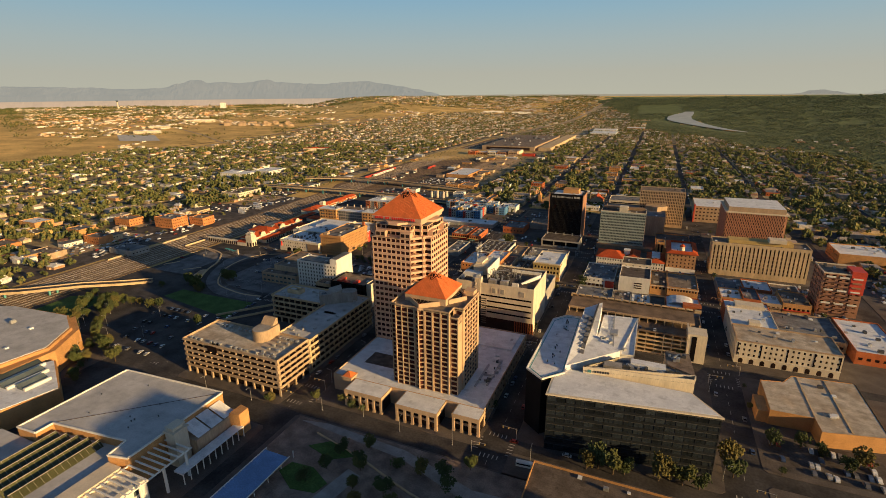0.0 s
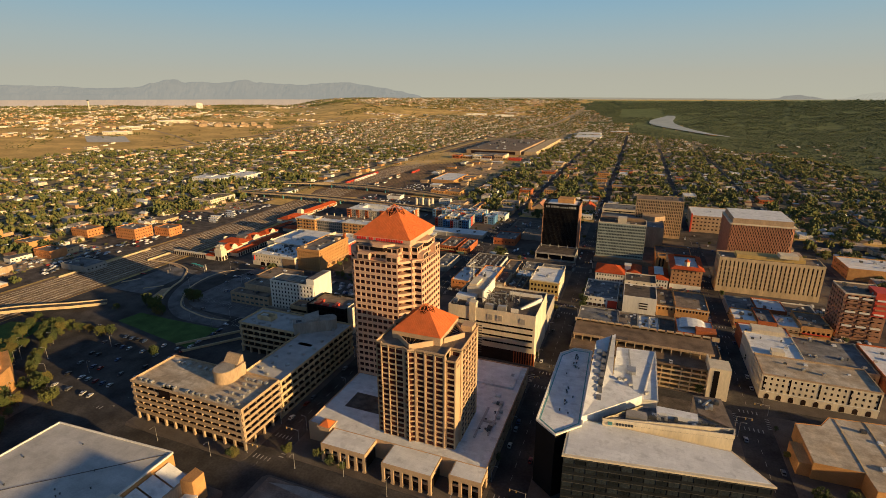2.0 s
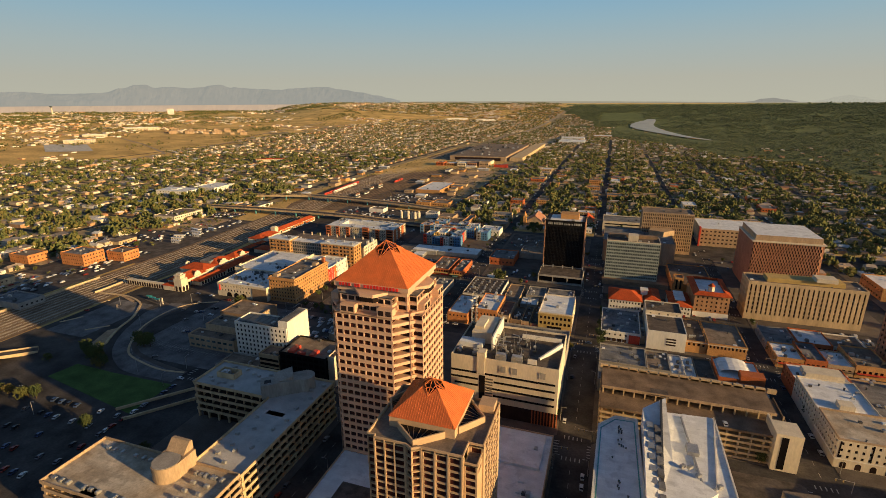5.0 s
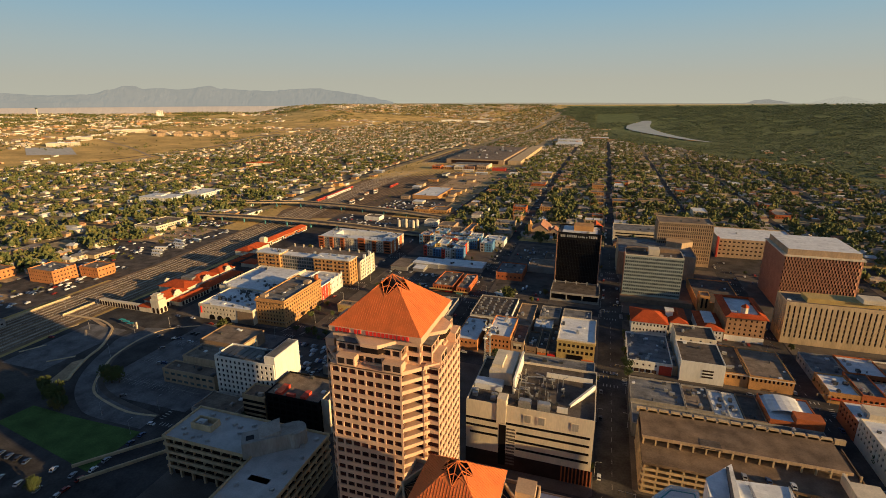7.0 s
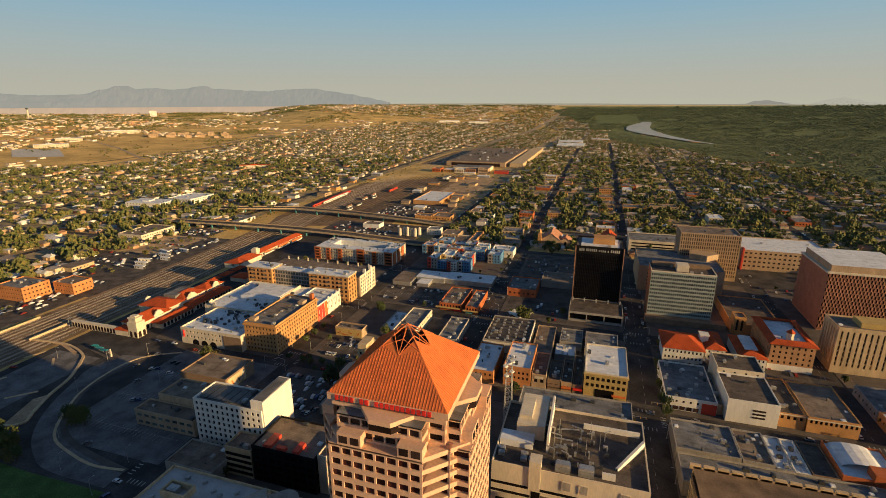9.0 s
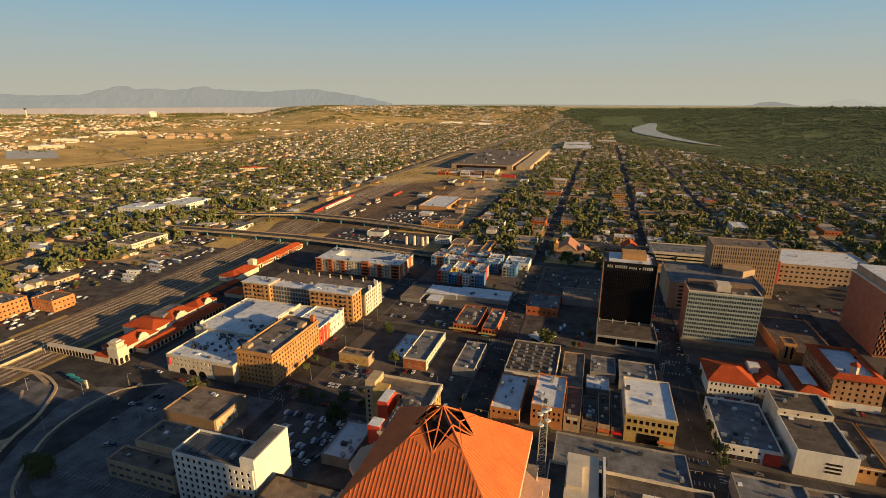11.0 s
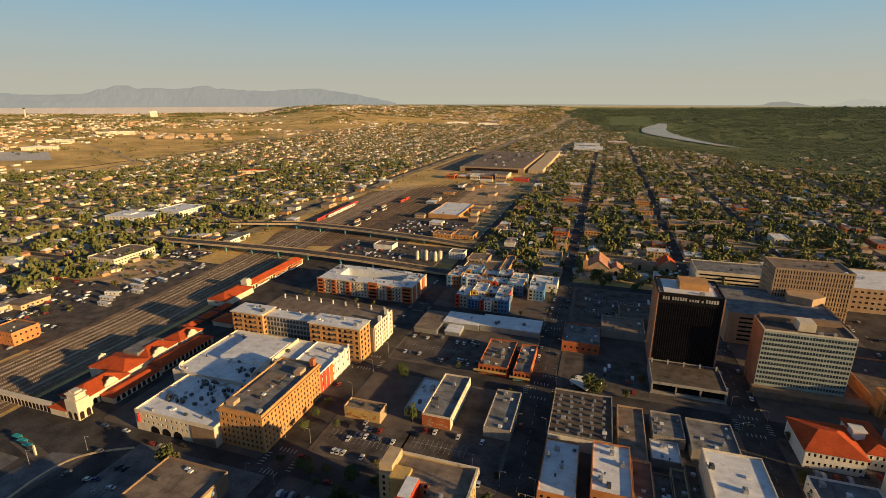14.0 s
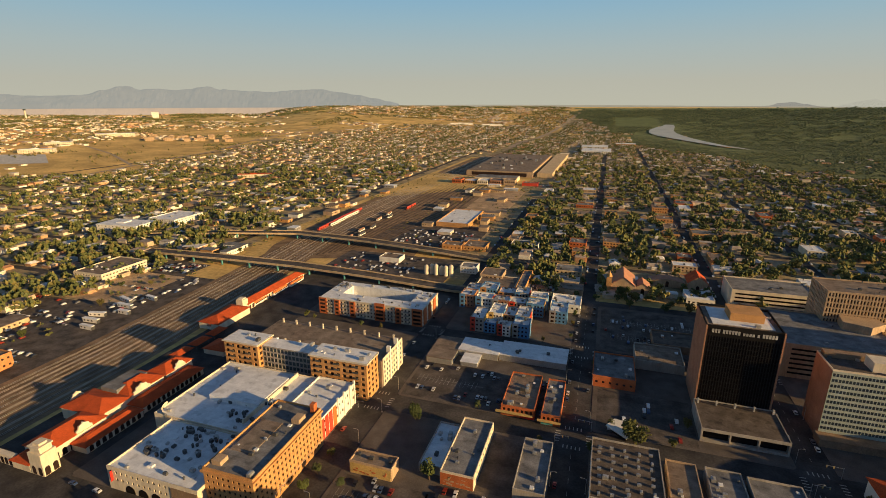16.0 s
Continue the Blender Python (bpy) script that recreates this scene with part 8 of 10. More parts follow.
# houses
GABLE_V = [(-1, -1, 0), (1, -1, 0), (1, 1, 0), (-1, 1, 0), (-1, -1, 1), (1, -1, 1), (1, 1, 1), (-1, 1, 1)]
WALL_T = [(0, 1, 5), (0, 5, 4), (1, 2, 6), (1, 6, 5), (2, 3, 7), (2, 7, 6), (3, 0, 4), (3, 4, 7)]
GROOF_V = [(-1.12, -1.12, 0.95), (1.12, -1.12, 0.95), (1.12, 1.12, 0.95), (-1.12, 1.12, 0.95), (-0.75, 0, 1.55), (0.75, 0, 1.55)]
GROOF_T = [(0, 1, 5), (0, 5, 4), (2, 3, 4), (2, 4, 5), (1, 2, 5), (3, 0, 4), (0, 2, 1), (0, 3, 2)]
FROOF_V = [(-1, -1, 1.0), (1, -1, 1.0), (1, 1, 1.0), (-1, 1, 1.0), (-1, -1, 1.12), (1, -1, 1.12), (1, 1, 1.12), (-1, 1, 1.12)]
FROOF_T = WALL_T + [(4, 5, 6), (4, 6, 7)]
near_houses = []


def free_of_town(x, y):
    if -625 < x < -310 and y < 2400:
        return False
    if x >= -470 and y < 760:
        return x > 335 and y > 100
    return True


def add_house(x, y):
    z = terrain(x, y)
    w, d, h = pick.uniform(4.4, 8.2), pick.uniform(3.8, 6.0), pick.uniform(3.0, 4.2)
    big = pick.random() < 0.16
    if big:
        w, d, h = pick.uniform(8, 15), pick.uniform(5, 10), pick.uniform(3.6, 6.5)
    turn = pick.choice((0, math.pi / 2)) + pick.uniform(-0.03, 0.03)
    row = (x, y, z, w, d, h, turn)
    dist = math.hypot(x + 170, y - 300)
    near_houses.append((dist, row, not big and pick.random() < 0.62))


STORES = []  # low town blocks along the avenues: x0, x1, y0, y1, h


def in_store(x, y, m=8):
    return any(a - m < x < b + m and c - m < y < d + m for a, b, c, d, _ in STORES)


for a0 in (-300, -180, -60, 55, 172):
    for side in (-1, 1):
        y = 768.0
        while y < 1350 and not (a0 == -300 and side < 0):
            deep, wide = pick.uniform(16, 34), pick.uniform(14, 30)
            x0 = a0 + 10 if side > 0 else a0 - 10 - wide
            row = (x0, x0 + wide, y, y + deep, pick.uniform(4.5, 9.5))
            if pick.random() < (0.62 if y < 1000 else 0.4) * (1 if a0 < 0 else 0.6) and not any(on_street(xx, yy, 7) for xx in (x0, x0 + wide) for yy in (y, y + deep)) and not (-185 < x0 < -110 and y < 810):
                STORES.append(row)
            y += deep + pick.uniform(5, 24)
for a0 in AVENUES:
    for side in (-1, 1):
        for lane in (18, 46):
            y = 770.0
            while y < 2900:
                x = a0 + side * lane + pick.uniform(-9, 9)
                if not on_street(x, y, 10) and free_of_town(x, y) and not bosque(x, y) and not in_store(x, y) and pick.random() < (0.72 if y < 1500 else 0.6):
                    add_house(x, y)
                y += pick.uniform(14, 20)
for a0 in EAST_AVENUES:
    for side in (-1, 1):
        for lane in (17, 44):
            y = 260.0
            while y < 3300:
                x = a0 + side * lane + pick.uniform(-9, 9)
                if not on_street(x, y, 10) and x < -640 and not mesa(x, y) and pick.random() < (0.84 if y < 1500 else 0.66):
                    add_house(x, y)
                y += pick.uniform(14, 21)
for _ in range(1500):
    x, y = pick.uniform(335, 1400), pick.uniform(480, 2300)
    if not on_street(x, y, 10) and (not bosque(x, y) or pick.random() < 0.12):
        add_house(x, y)
def main_line(y):
    """The railway running on south of the workshops."""
    return -556 + 176 * smooth((y - 2350) / 1950)


for _ in range(4200):
    x, y = pick.uniform(-1560, 60), pick.uniform(2050, 4000)
    if (x < -640 and y < 3250) or (x > -350 and y < 2850) or abs(x - main_line(y)) < 30 or mesa(x, y) or bosque(x, y):
        continue
    add_house(x, y)
for _ in range(150):
    x, y = pick.uniform(146, 330), pick.uniform(505, 752)
    if 178 < x < 243 and 597 < y < 656 or 126 < x < 168 and y < 560 or min(abs(x - 172), abs(x - 289)) < 11 or any(math.hypot(x - r_[1][0], y - r_[1][1]) < 19 for r_ in near_houses[-150:]):
        continue
    add_house(x, y)
for _ in range(110):
    x, y = pick.uniform(-1000, -556), pick.uniform(60, 300)
    if any(math.hypot(x - r_[1][0], y - r_[1][1]) < 24 for r_ in near_houses[-160:]):
        continue
    add_house(x, y)
near_houses.sort(key=lambda r: r[0])
NEAR = 190
g_far = [r for _, r, g in near_houses[NEAR:] if g]
f_far = [r for _, r, g in near_houses[NEAR:] if not g]
joined("house_walls", GABLE_V, WALL_T, g_far + f_far, "house_wall", "stucco walls of countless small houses", "houses")
joined("house_roofs", GROOF_V, GROOF_T, g_far, "house_roof", "pitched roofs of countless small houses", "houses")
joined("flat_house_roofs", FROOF_V, FROOF_T, f_far, "house_roof", "flat pale roofs of countless small houses", "houses")


def raw_mesh(name, v, t, mat):
    me = bpy.data.meshes.new(name)
    me.from_pydata(v, [], t)
    me.update()
    me.materials.append(M[mat])
    return me


def chunky(v, t, extra):
    """Adds a box (x0, x1, y0, y1, z0, z1) to a small form."""
    v, t = list(v), list(t)
    x0, x1, y0, y1, z0, z1 = extra
    k = len(v)
    v += [(x0, y0, z0), (x1, y0, z0), (x1, y1, z0), (x0, y1, z0), (x0, y0, z1), (x1, y0, z1), (x1, y1, z1), (x0, y1, z1)]
    t += [(k, k + 1, k + 5), (k, k + 5, k + 4), (k + 1, k + 2, k + 6), (k + 1, k + 6, k + 5), (k + 2, k + 3, k + 7), (k + 2, k + 7, k + 6), (k + 3, k, k + 4), (k + 3, k + 4, k + 7), (k + 4, k + 5, k + 6), (k + 4, k + 6, k + 7)]
    return v, t


HW = raw_mesh("wall", *chunky(GABLE_V, WALL_T, (-0.4, 0.35, -1.35, -1, 0, 0.86)), "house_wall_near")
HG = raw_mesh("roof", *chunky(GROOF_V, GROOF_T, (0.3, 0.42, -0.1, 0.1, 1.1, 1.75)), "house_roof_near")
HF = raw_mesh("roof", *chunky(FROOF_V, FROOF_T, (-0.2, 0.1, -0.2, 0.2, 1.1, 1.35)), "house_roof_near")
for i, (_, (x, y, z, w, d, h, turn), g) in enumerate(near_houses[:NEAR]):
    o = thing("house", x, y, z, "small stucco house with a pitched roof" if g else "small flat-roofed adobe house", "house", "houses of the old town")
    o.rotation_euler = (0, 0, turn)
    for nm, me in (("wall", HW), ("roof", HG if g else HF)):
        c = new(nm, me)
        c.parent = o
        c.scale = (w, d, h)

for x0, x1, y0, y1, h in STORES:
    wl_, rf = pick.choice((("brick_orange", "roof_tan"), ("tan_wall", "roof_tan"), ("cream", "roof_white"), ("brick_red", "roof_grey"), ("white_wall", "roof_white"), ("concrete", "roof_grey"), ("adobe", "roof_tan"), ("tan_wall", "roof_white")))
    kind = {"brick_orange": "orange brick", "tan_wall": "tan stucco", "cream": "cream stucco", "brick_red": "red brick", "white_wall": "white stucco", "concrete": "grey concrete", "adobe": "adobe"}[wl_]
    n = max(2, int((x1 - x0) / 4))
    rows_ = 2 if h > 7 else 1
    building("low_store", x0, x1, y0, y1, h, wl_, rf, dict(cols=n, rows=rows_, w=1.9, h=1.7), None, dict(cols=max(2, int((y1 - y0) / 4.5)), rows=rows_, w=1.8, h=1.7), "low " + kind + " building on the avenue", pick.choice((1, 2, 3)), lip=0.6, category="building", group="low buildings along the avenues")

# trees: joined far woods, then nearer ones
T2, T3, T9 = clumps(3, 0.75, 0.8, 4, size=(0.6, 0.95)), clumps(5, 0.8, 0.9, 1, size=(0.55, 0.9)), clumps(16, 1.0, 1.05, 2, size=(0.32, 0.55))
tiny_trees, far_trees, mid_trees, woods = [], [], [], []


def sort_tree(x, y, r, tall):
    dist = math.hypot(x + 170, y - 300)
    row = (x, y, terrain(x, y) - 0.3, r, r, r * tall, pick.uniform(0, 6))
    (tiny_trees if dist > 1500 else far_trees if dist > 850 else mid_trees).append(row)


for dist, (x, y, z, w, d, h, turn), g in near_houses:
    for _ in range(8 if dist > 1300 else 6):
        if pick.random() < 0.1:
            continue
        tx, ty = x + pick.uniform(-19, 19), y + pick.uniform(-19, 19)
        if on_street(tx, ty, 6) or in_store(tx, ty, 3):
            continue
        sort_tree(tx, ty, pick.choice((1.8, 2.6, 3.4, 4.2, 5.2)) * pick.uniform(0.85, 1.2), pick.uniform(0.9, 1.25))
for _ in range(9000):
    x, y = pick.uniform(-290, 1250), pick.uniform(770, 2450)
    if on_street(x, y, 7) or in_store(x, y, 4) or bosque(x, y) or not free_of_town(x, y) or noise.noise((x / 120, y / 120, 5.0)) < -0.18:
        continue
    sort_tree(x, y, pick.uniform(2.2, 5.4), pick.uniform(0.9, 1.3))
for _ in range(260):
    x, y = pick.uniform(-1100, -545), pick.uniform(60, 300)
    sort_tree(x, y, pick.uniform(1.8, 4.2), pick.uniform(0.9, 1.3))
for _ in range(34500):
    x, y = -460 + 2840 * pick.random() ** 1.2, pick.uniform(1350, 4500)
    d = math.hypot(x + 90, y - 150)
    if d > 4800 or x > 500 + 0.62 * (y - 600) or not bosque(x, y):
        continue
    if -140 < x < 130 and 3560 < y < 3960 or 0.5 < noise.noise((x / 130, y / 130, 1.5)) + 0.3 * noise.noise((x / 40, y / 40, 6)):
        continue
    bank, behind = to_river(x, y)
    if bank < 4 or behind and bank < 22:
        continue
    r = pick.choice((2.6, 3.6, 4.6, 6.0, 7.8)) * pick.uniform(0.85, 1.15) * (1 + 0.5 * noise.noise((x / 70, y / 70, 3.3))) * (0.4 if behind and bank < 90 else 0.75 if behind and bank < 150 else 1.0) * (1 + max(0, d - 2600) / 2600)
    woods.append((x, y, terrain(x, y) - 1.0, r * 1.25, r * 1.25, r * pick.uniform(0.42, 0.68), pick.uniform(0, 6)))
for _ in range(5000):
    x, y = pick.uniform(-100, 1300), pick.uniform(1350, 2900)
    bank, behind = to_river(x, y)
    if x > 500 + 0.62 * (y - 600) or not bosque(x, y) or bank < 6 or behind and bank < 60:
        continue
    r = pick.uniform(3.0, 6.5)
    woods.append((x, y, terrain(x, y) - 1.0, r * 1.25, r * 1.25, r * pick.uniform(0.42, 0.68), pick.uniform(0, 6)))
for _ in range(52000):
    a, d = radians(pick.uniform(-66, 8)), 1300 + 3500 * math.sqrt(pick.random())
    x, y = -90 + d * math.sin(a), 150 + d * math.cos(a)
    if not mesa(x, y) or bosque(x, y):
        continue
    into = edge(y) - x if y < 3000 else 400 + (y - 3400) * 0.8
    n = noise.noise((x / 330, y / 330, 4.0)) + 0.5 * noise.noise((x / 90, y / 90, 8.0))
    if n < (0.36 if into < 520 else -0.12) - (0.3 if x > -650 else 0.0) and pick.random() > (0.03 if into < 520 else 0.12):
        continue
    r = pick.uniform(2.6, 6.2) * (1 + max(0, d - 2600) / 4500)
    tiny_trees.append((x, y, terrain(x, y) - 0.3, r, r, r * 0.85, pick.uniform(0, 6)))
joined("far_trees", *T2, tiny_trees, "leaf_far", "small dark green trees of the far town", "trees")
joined("tree_crowns", *T3, far_trees, "leaf_far", "dark green trees among the houses", "trees")
joined("woods", *T2, woods, "woods", "dense green riverside woods", "woods")
joined("garden_trees", *T9, mid_trees, "leaf_far", "leafy trees in the gardens of the houses", "trees")

# green floor of the woods
gm = Shape()
for i in range(52):
    for j in range(60):
        x, y = -456 + 56 * i, 1350 + 56 * j
        if math.hypot(x + 120, y - 100) < 4780 and bosque(x + 28, y + 28) and to_river(x + 28, y + 28)[0] > -10:
            gm.face(*[(xx, yy, terrain(xx, yy) + 0.35) for xx, yy in ((x, y), (x + 56, y), (x + 56, y + 56), (x, y + 56))])
structure("meadow", gm, "meadow", "green meadow and brush under the riverside woods", "meadow")
gf = Shape()
for i in range(4):
    for j in range(6):
        x, y = -135 + 60 * i, 3580 + 62 * j
        gf.face(*[(xx, yy, terrain(xx, yy) + 0.9) for xx, yy in ((x, y), (x + 60, y), (x + 60, y + 62), (x, y + 62))])
structure("field", gf, "field", "bright green field beside the river woods", "field")

# larger far buildings: schools, sheds, stores
sheds = []
for _ in range(7500):
    a, d = radians(pick.uniform(-64, 8)), 900 + 3850 * math.sqrt(pick.random())
    x, y = -90 + d * math.sin(a), 150 + d * math.cos(a)
    if x > -640 and y < 1700 or -640 < x < -300 and y < 2050 or abs(x - main_line(y)) < 34 or bosque(x, y):
        continue
    if mesa(x, y):
        into = edge(y) - x if y < 3000 else 400 + (y - 3400) * 0.8
        n = noise.noise((x / 300, y / 300, 9.0)) + 0.4 * noise.noise((x / 80, y / 80, 3.0))
        if n < (0.42 if into < 520 else -0.22):
            continue
    elif pick.random() < 0.86:
        continue
    k = 1.0 + max(0, d - 2600) / 5000
    long_ = pick.random() < 0.25
    sheds.append((x, y, terrain(x, y), pick.uniform(11, 26) * k if long_ else pick.uniform(4, 11) * k, pick.uniform(4, 9) * k, pick.uniform(2.8, 5.5) * k, pick.choice((0, 1.57)) + 0.05 * pick.random()))
joined("far_building_walls", GABLE_V, WALL_T, sheds, "far_wall", "pale walls of far low buildings", "buildings")
joined("far_building_roofs", FROOF_V, FROOF_T, sheds, "house_roof", "pale flat roofs of far low buildings", "buildings")


def far_block(name, x, y, w, d, h, turn, wall, roof, label, cat="building", group=""):
    """A far building: half sizes w x d, with rows of windows on its long sides."""
    b = thing(name, x, y, terrain(x, y), label, cat, group)
    b.rotation_euler = (0, 0, turn)
    ORIGIN[b] = (0, 0, 0)
    s, g = Shape(), Shape()
    nw, nh = max(2, int(w / 3)), max(1, int(h / 3.6))
    for a, c, n in (((-w, -d), (w, -d), nw), ((w, -d), (w, d), max(1, int(d / 3))), ((w, d), (-w, d), 0), ((-w, d), (-w, -d), 0)):
        facade(s, b, a, c, -2, h, **(dict(cols=n, rows=nh, w=1.8, h=1.6, foot=2.6, rest=g) if n else {}))
    part("wall", s, wall, b)
    part("window_panes", g, "glass_dark", b, kind="stuff")
    part("roof", Shape().box(-w - 0.4, w + 0.4, -d - 0.4, d + 0.4, h, h + 0.9).box(-w * 0.3, w * 0.1, -d * 0.4, d * 0.4, h + 0.9, h + 2.6), roof, b)


for k in range(3):
    for j in range(6):
        u, v = (j + 0.5) / 6, k / 2
        x, y = -1900 + 245 * u - 145 * v, 1814 + 226 * u + 150 * v
        x, y = x + pick.uniform(-14, 14), y + pick.uniform(-12, 12)
        far_block("apartment_block", x, y, pick.uniform(11, 20), 9, pick.choice((8.5, 11.5, 11.5, 14)), 0.74 + pick.choice((0, 0, 1.57)), "tan_wall", "roof_tan", "tan stucco apartment block on the dry upland", "apartments", "tan apartment rows")
far_block("white_tower", -3260, 3130, 22, 13, 40, 0.75, "white_wall", "roof_white", "lone white tower block on the skyline")
far_block("long_hall", -1871, 1395, 46, 16, 12, 0.71, "cream", "roof_pale", "long white hall on the upland")
far_block("long_hall", -2135, 1884, 70, 18, 12, 0.83, "cream", "roof_pale", "long white hall on the upland")
far_block("long_hall", -2010, 1560, 40, 14, 10, 0.7, "cream", "roof_white", "long white hall on the upland")
far_block("warehouse", -212, 2250, 52, 60, 9, 0.0, "white_wall", "roof_white", "wide white warehouse with a flat roof")
far_block("warehouse", -222, 2420, 50, 44, 9, 0.0, "white_wall", "roof_white", "wide white warehouse with a flat roof")
far_block("warehouse", -100, 2600, 40, 26, 8, 0.0, "adobe", "roof_white", "low tan warehouse beside the woods")
far_block("warehouse", -1075, 3434, 70, 18, 10, 0.35, "white_wall", "roof_white", "wide white warehouse with a flat roof")
far_block("warehouse", -880, 3446, 62, 16, 10, 0.3, "white_wall", "roof_white", "wide white warehouse with a flat roof")
far_block("red_school", -1010, 1330, 40, 9, 8, 0.5, "cream", "clay_tile", "low school with a long red roof")
far_block("clinic", -835, 820, 34, 18, 12, 0.1, "white_wall", "roof_white", "white stepped clinic block among trees")
ct = thing("control_tower", -3700, 2560, terrain(-3700, 2560), "slim pale control tower on the skyline", "tower")
part("shaft", Shape().tube(-3700, 2560, terrain(-3700, 2560) - 2, 132, 5.0, 12, 4.2), "cream", ct)
part("cab", Shape().tube(-3700, 2560, 132, 139, 5, 12, 8).tube(-3700, 2560, 139, 142, 8.4, 12, 7), "glass_grey", ct)

# ---- railway ----
CURVE = [(-512, 30), (-512, 400), (-512, 540), (-524, 700), (-542, 860), (-553, 1000), (-557, 1250), (-556, 1450), (-552, 2400)]


def rail_x(y):
    for (ax, ay), (bx, by) in zip(CURVE, CURVE[1:]):
        if ay <= y <= by:
            return ax + (bx - ax) * (y - ay) / (by - ay)
    return CURVE[-1][0]


bed = Shape()
prev = None
for k in range(68):
    y = 30 + 36 * k
    x = rail_x(y)
    wl_, wr_ = (36, 30) if y < 800 else (46, 150)
    cur = ((x - wl_, y, -0.12), (x + wr_, y, -0.12))
    if prev:
        bed.face(prev[0], prev[1], cur[1], cur[0])
    prev = cur
structure("railway_bed", bed, "ballast", "brown gravel bed of the rail yard", "railway")
offsets = (-29, -24, -18, -12, -6, 0, 6, 12, 18, 24)
for k, off_ in enumerate(offsets):
    y0, y1 = (40, 2000) if k % 3 else (60, 1700)
    tr = thing("railway_track", rail_x(800) + off_, 800, 0, "worn steel railway track on brown gravel", "railway track", "tracks of the rail yard")
    ties, rails = Shape(), (Shape(), Shape())
    n = int((y1 - y0) / 20)
    for i in range(n):
        ya, yb = y0 + 20 * i, y0 + 20 * (i + 1)
        xa, xb = rail_x(ya) + off_, rail_x(yb) + off_
        ties.face((xa - 1.4, ya, -0.04), (xa + 1.4, ya, -0.04), (xb + 1.4, yb, -0.04), (xb - 1.4, yb, -0.04))
        for s_, d in zip(rails, (-0.72, 0.72)):
            s_.beam((xa + d, ya, 0.06), (xb + d, yb, 0.06), 0.22, 0.2)
    part("sleeper_bed", ties, ("tie_dark", "tie_dark", "gravel_light")[k % 3], tr)
    for s_ in rails:
        part("rail", s_, "rail_steel", tr)


# sidings fanning out beyond the viaducts
side_ = Shape()
for k in range(12):
    a0, a1 = 30 + 5.5 * k, 34 + 9.5 * k
    prev = None
    for j in range(40):
        y = 800 + 18 * j + 6 * k
        x = rail_x(y) + a0 + (a1 - a0) * min(1.0, j / 14)
        if prev and not (-425 < x < -350 and 960 < y < 1100):
            for d in (-0.75, 0.75):
                side_.beam((prev[0] + d, prev[1], 0.0), (x + d, y, 0.0), 0.3, 0.2)
            side_.face((prev[0] - 1.6, prev[1], -0.06), (prev[0] + 1.6, prev[1], -0.06), (x + 1.6, y, -0.06), (x - 1.6, y, -0.06))
        prev = (x, y)
structure("railway_sidings", side_, "tie_dark", "dark worn sidings fanning across the rail yard", "railway")


def coach(x, y, turn, colour, label, cat, length=24.0):
    c = thing("railway_coach", x, y, 0, label, cat, "train")
    c.rotation_euler = (0, 0, turn)
    ORIGIN[c] = (0, 0, 0)
    part("body", Shape().prism([(-1.4, -length / 2), (1.4, -length / 2), (1.4, length / 2), (-1.4, length / 2)], 0.9, 3.6), colour if colour == "red_paint" else "white_wall", c)
    top = Shape()
    prof = [(-1.4, 3.6), (-1.1, 4.4), (-0.4, 4.75), (0.4, 4.75), (1.1, 4.4), (1.4, 3.6)]
    for (ax, az), (bx, bz) in zip(prof, prof[1:]):
        top.face((ax, -length / 2, az), (ax, length / 2, az), (bx, length / 2, bz), (bx, -length / 2, bz))
    part("roof", top, colour, c)
    part("window_band", Shape().box(-1.45, 1.45, -length / 2 + 1.5, length / 2 - 1.5, 2.2, 3.0), "glass_dark", c)
    part("stripe", Shape().box(-1.44, 1.44, -length / 2, length / 2, 3.1, 3.6), colour, c)
    for s_ in (-1, 1):
        part("bogie", Shape().box(-1.1, 1.1, s_ * length * 0.34 - 1.6, s_ * length * 0.34 + 1.6, 0.1, 0.9), "steel_dark", c)


for k in range(6):
    y = 915 + 25.5 * k
    coach(rail_x(y) - 20, y, 0.02, "red_paint", "red and white commuter coach on the tracks", "train coach")
for k in range(4):
    y = 945 + 25.5 * k
    coach(rail_x(y) - 14.5, y, 0.02, "white_wall", "white commuter coach standing beside the red train", "train coach")
for k in range(7):
    yk = 880 + 21 * k + (30 if k > 3 else 0)
    coach(rail_x(yk) + 41 + (k % 2) * 10, yk, 0.02, "steel_dark" if k % 2 else "brick_dull", "brown freight car standing in the rail yard", "freight car", 16)
for k in range(2):
    coach(rail_x(1090 + 24 * k) + 55, 1090 + 24 * k, 0, "red_paint", "red locomotive standing in the rail yard", "locomotive", 19)
for k in range(5):
    coach(-470 - 1.5 * k, 705 - 26 * k, 0.05, "terracotta", "parked passenger coach beside the platform", "train coach")


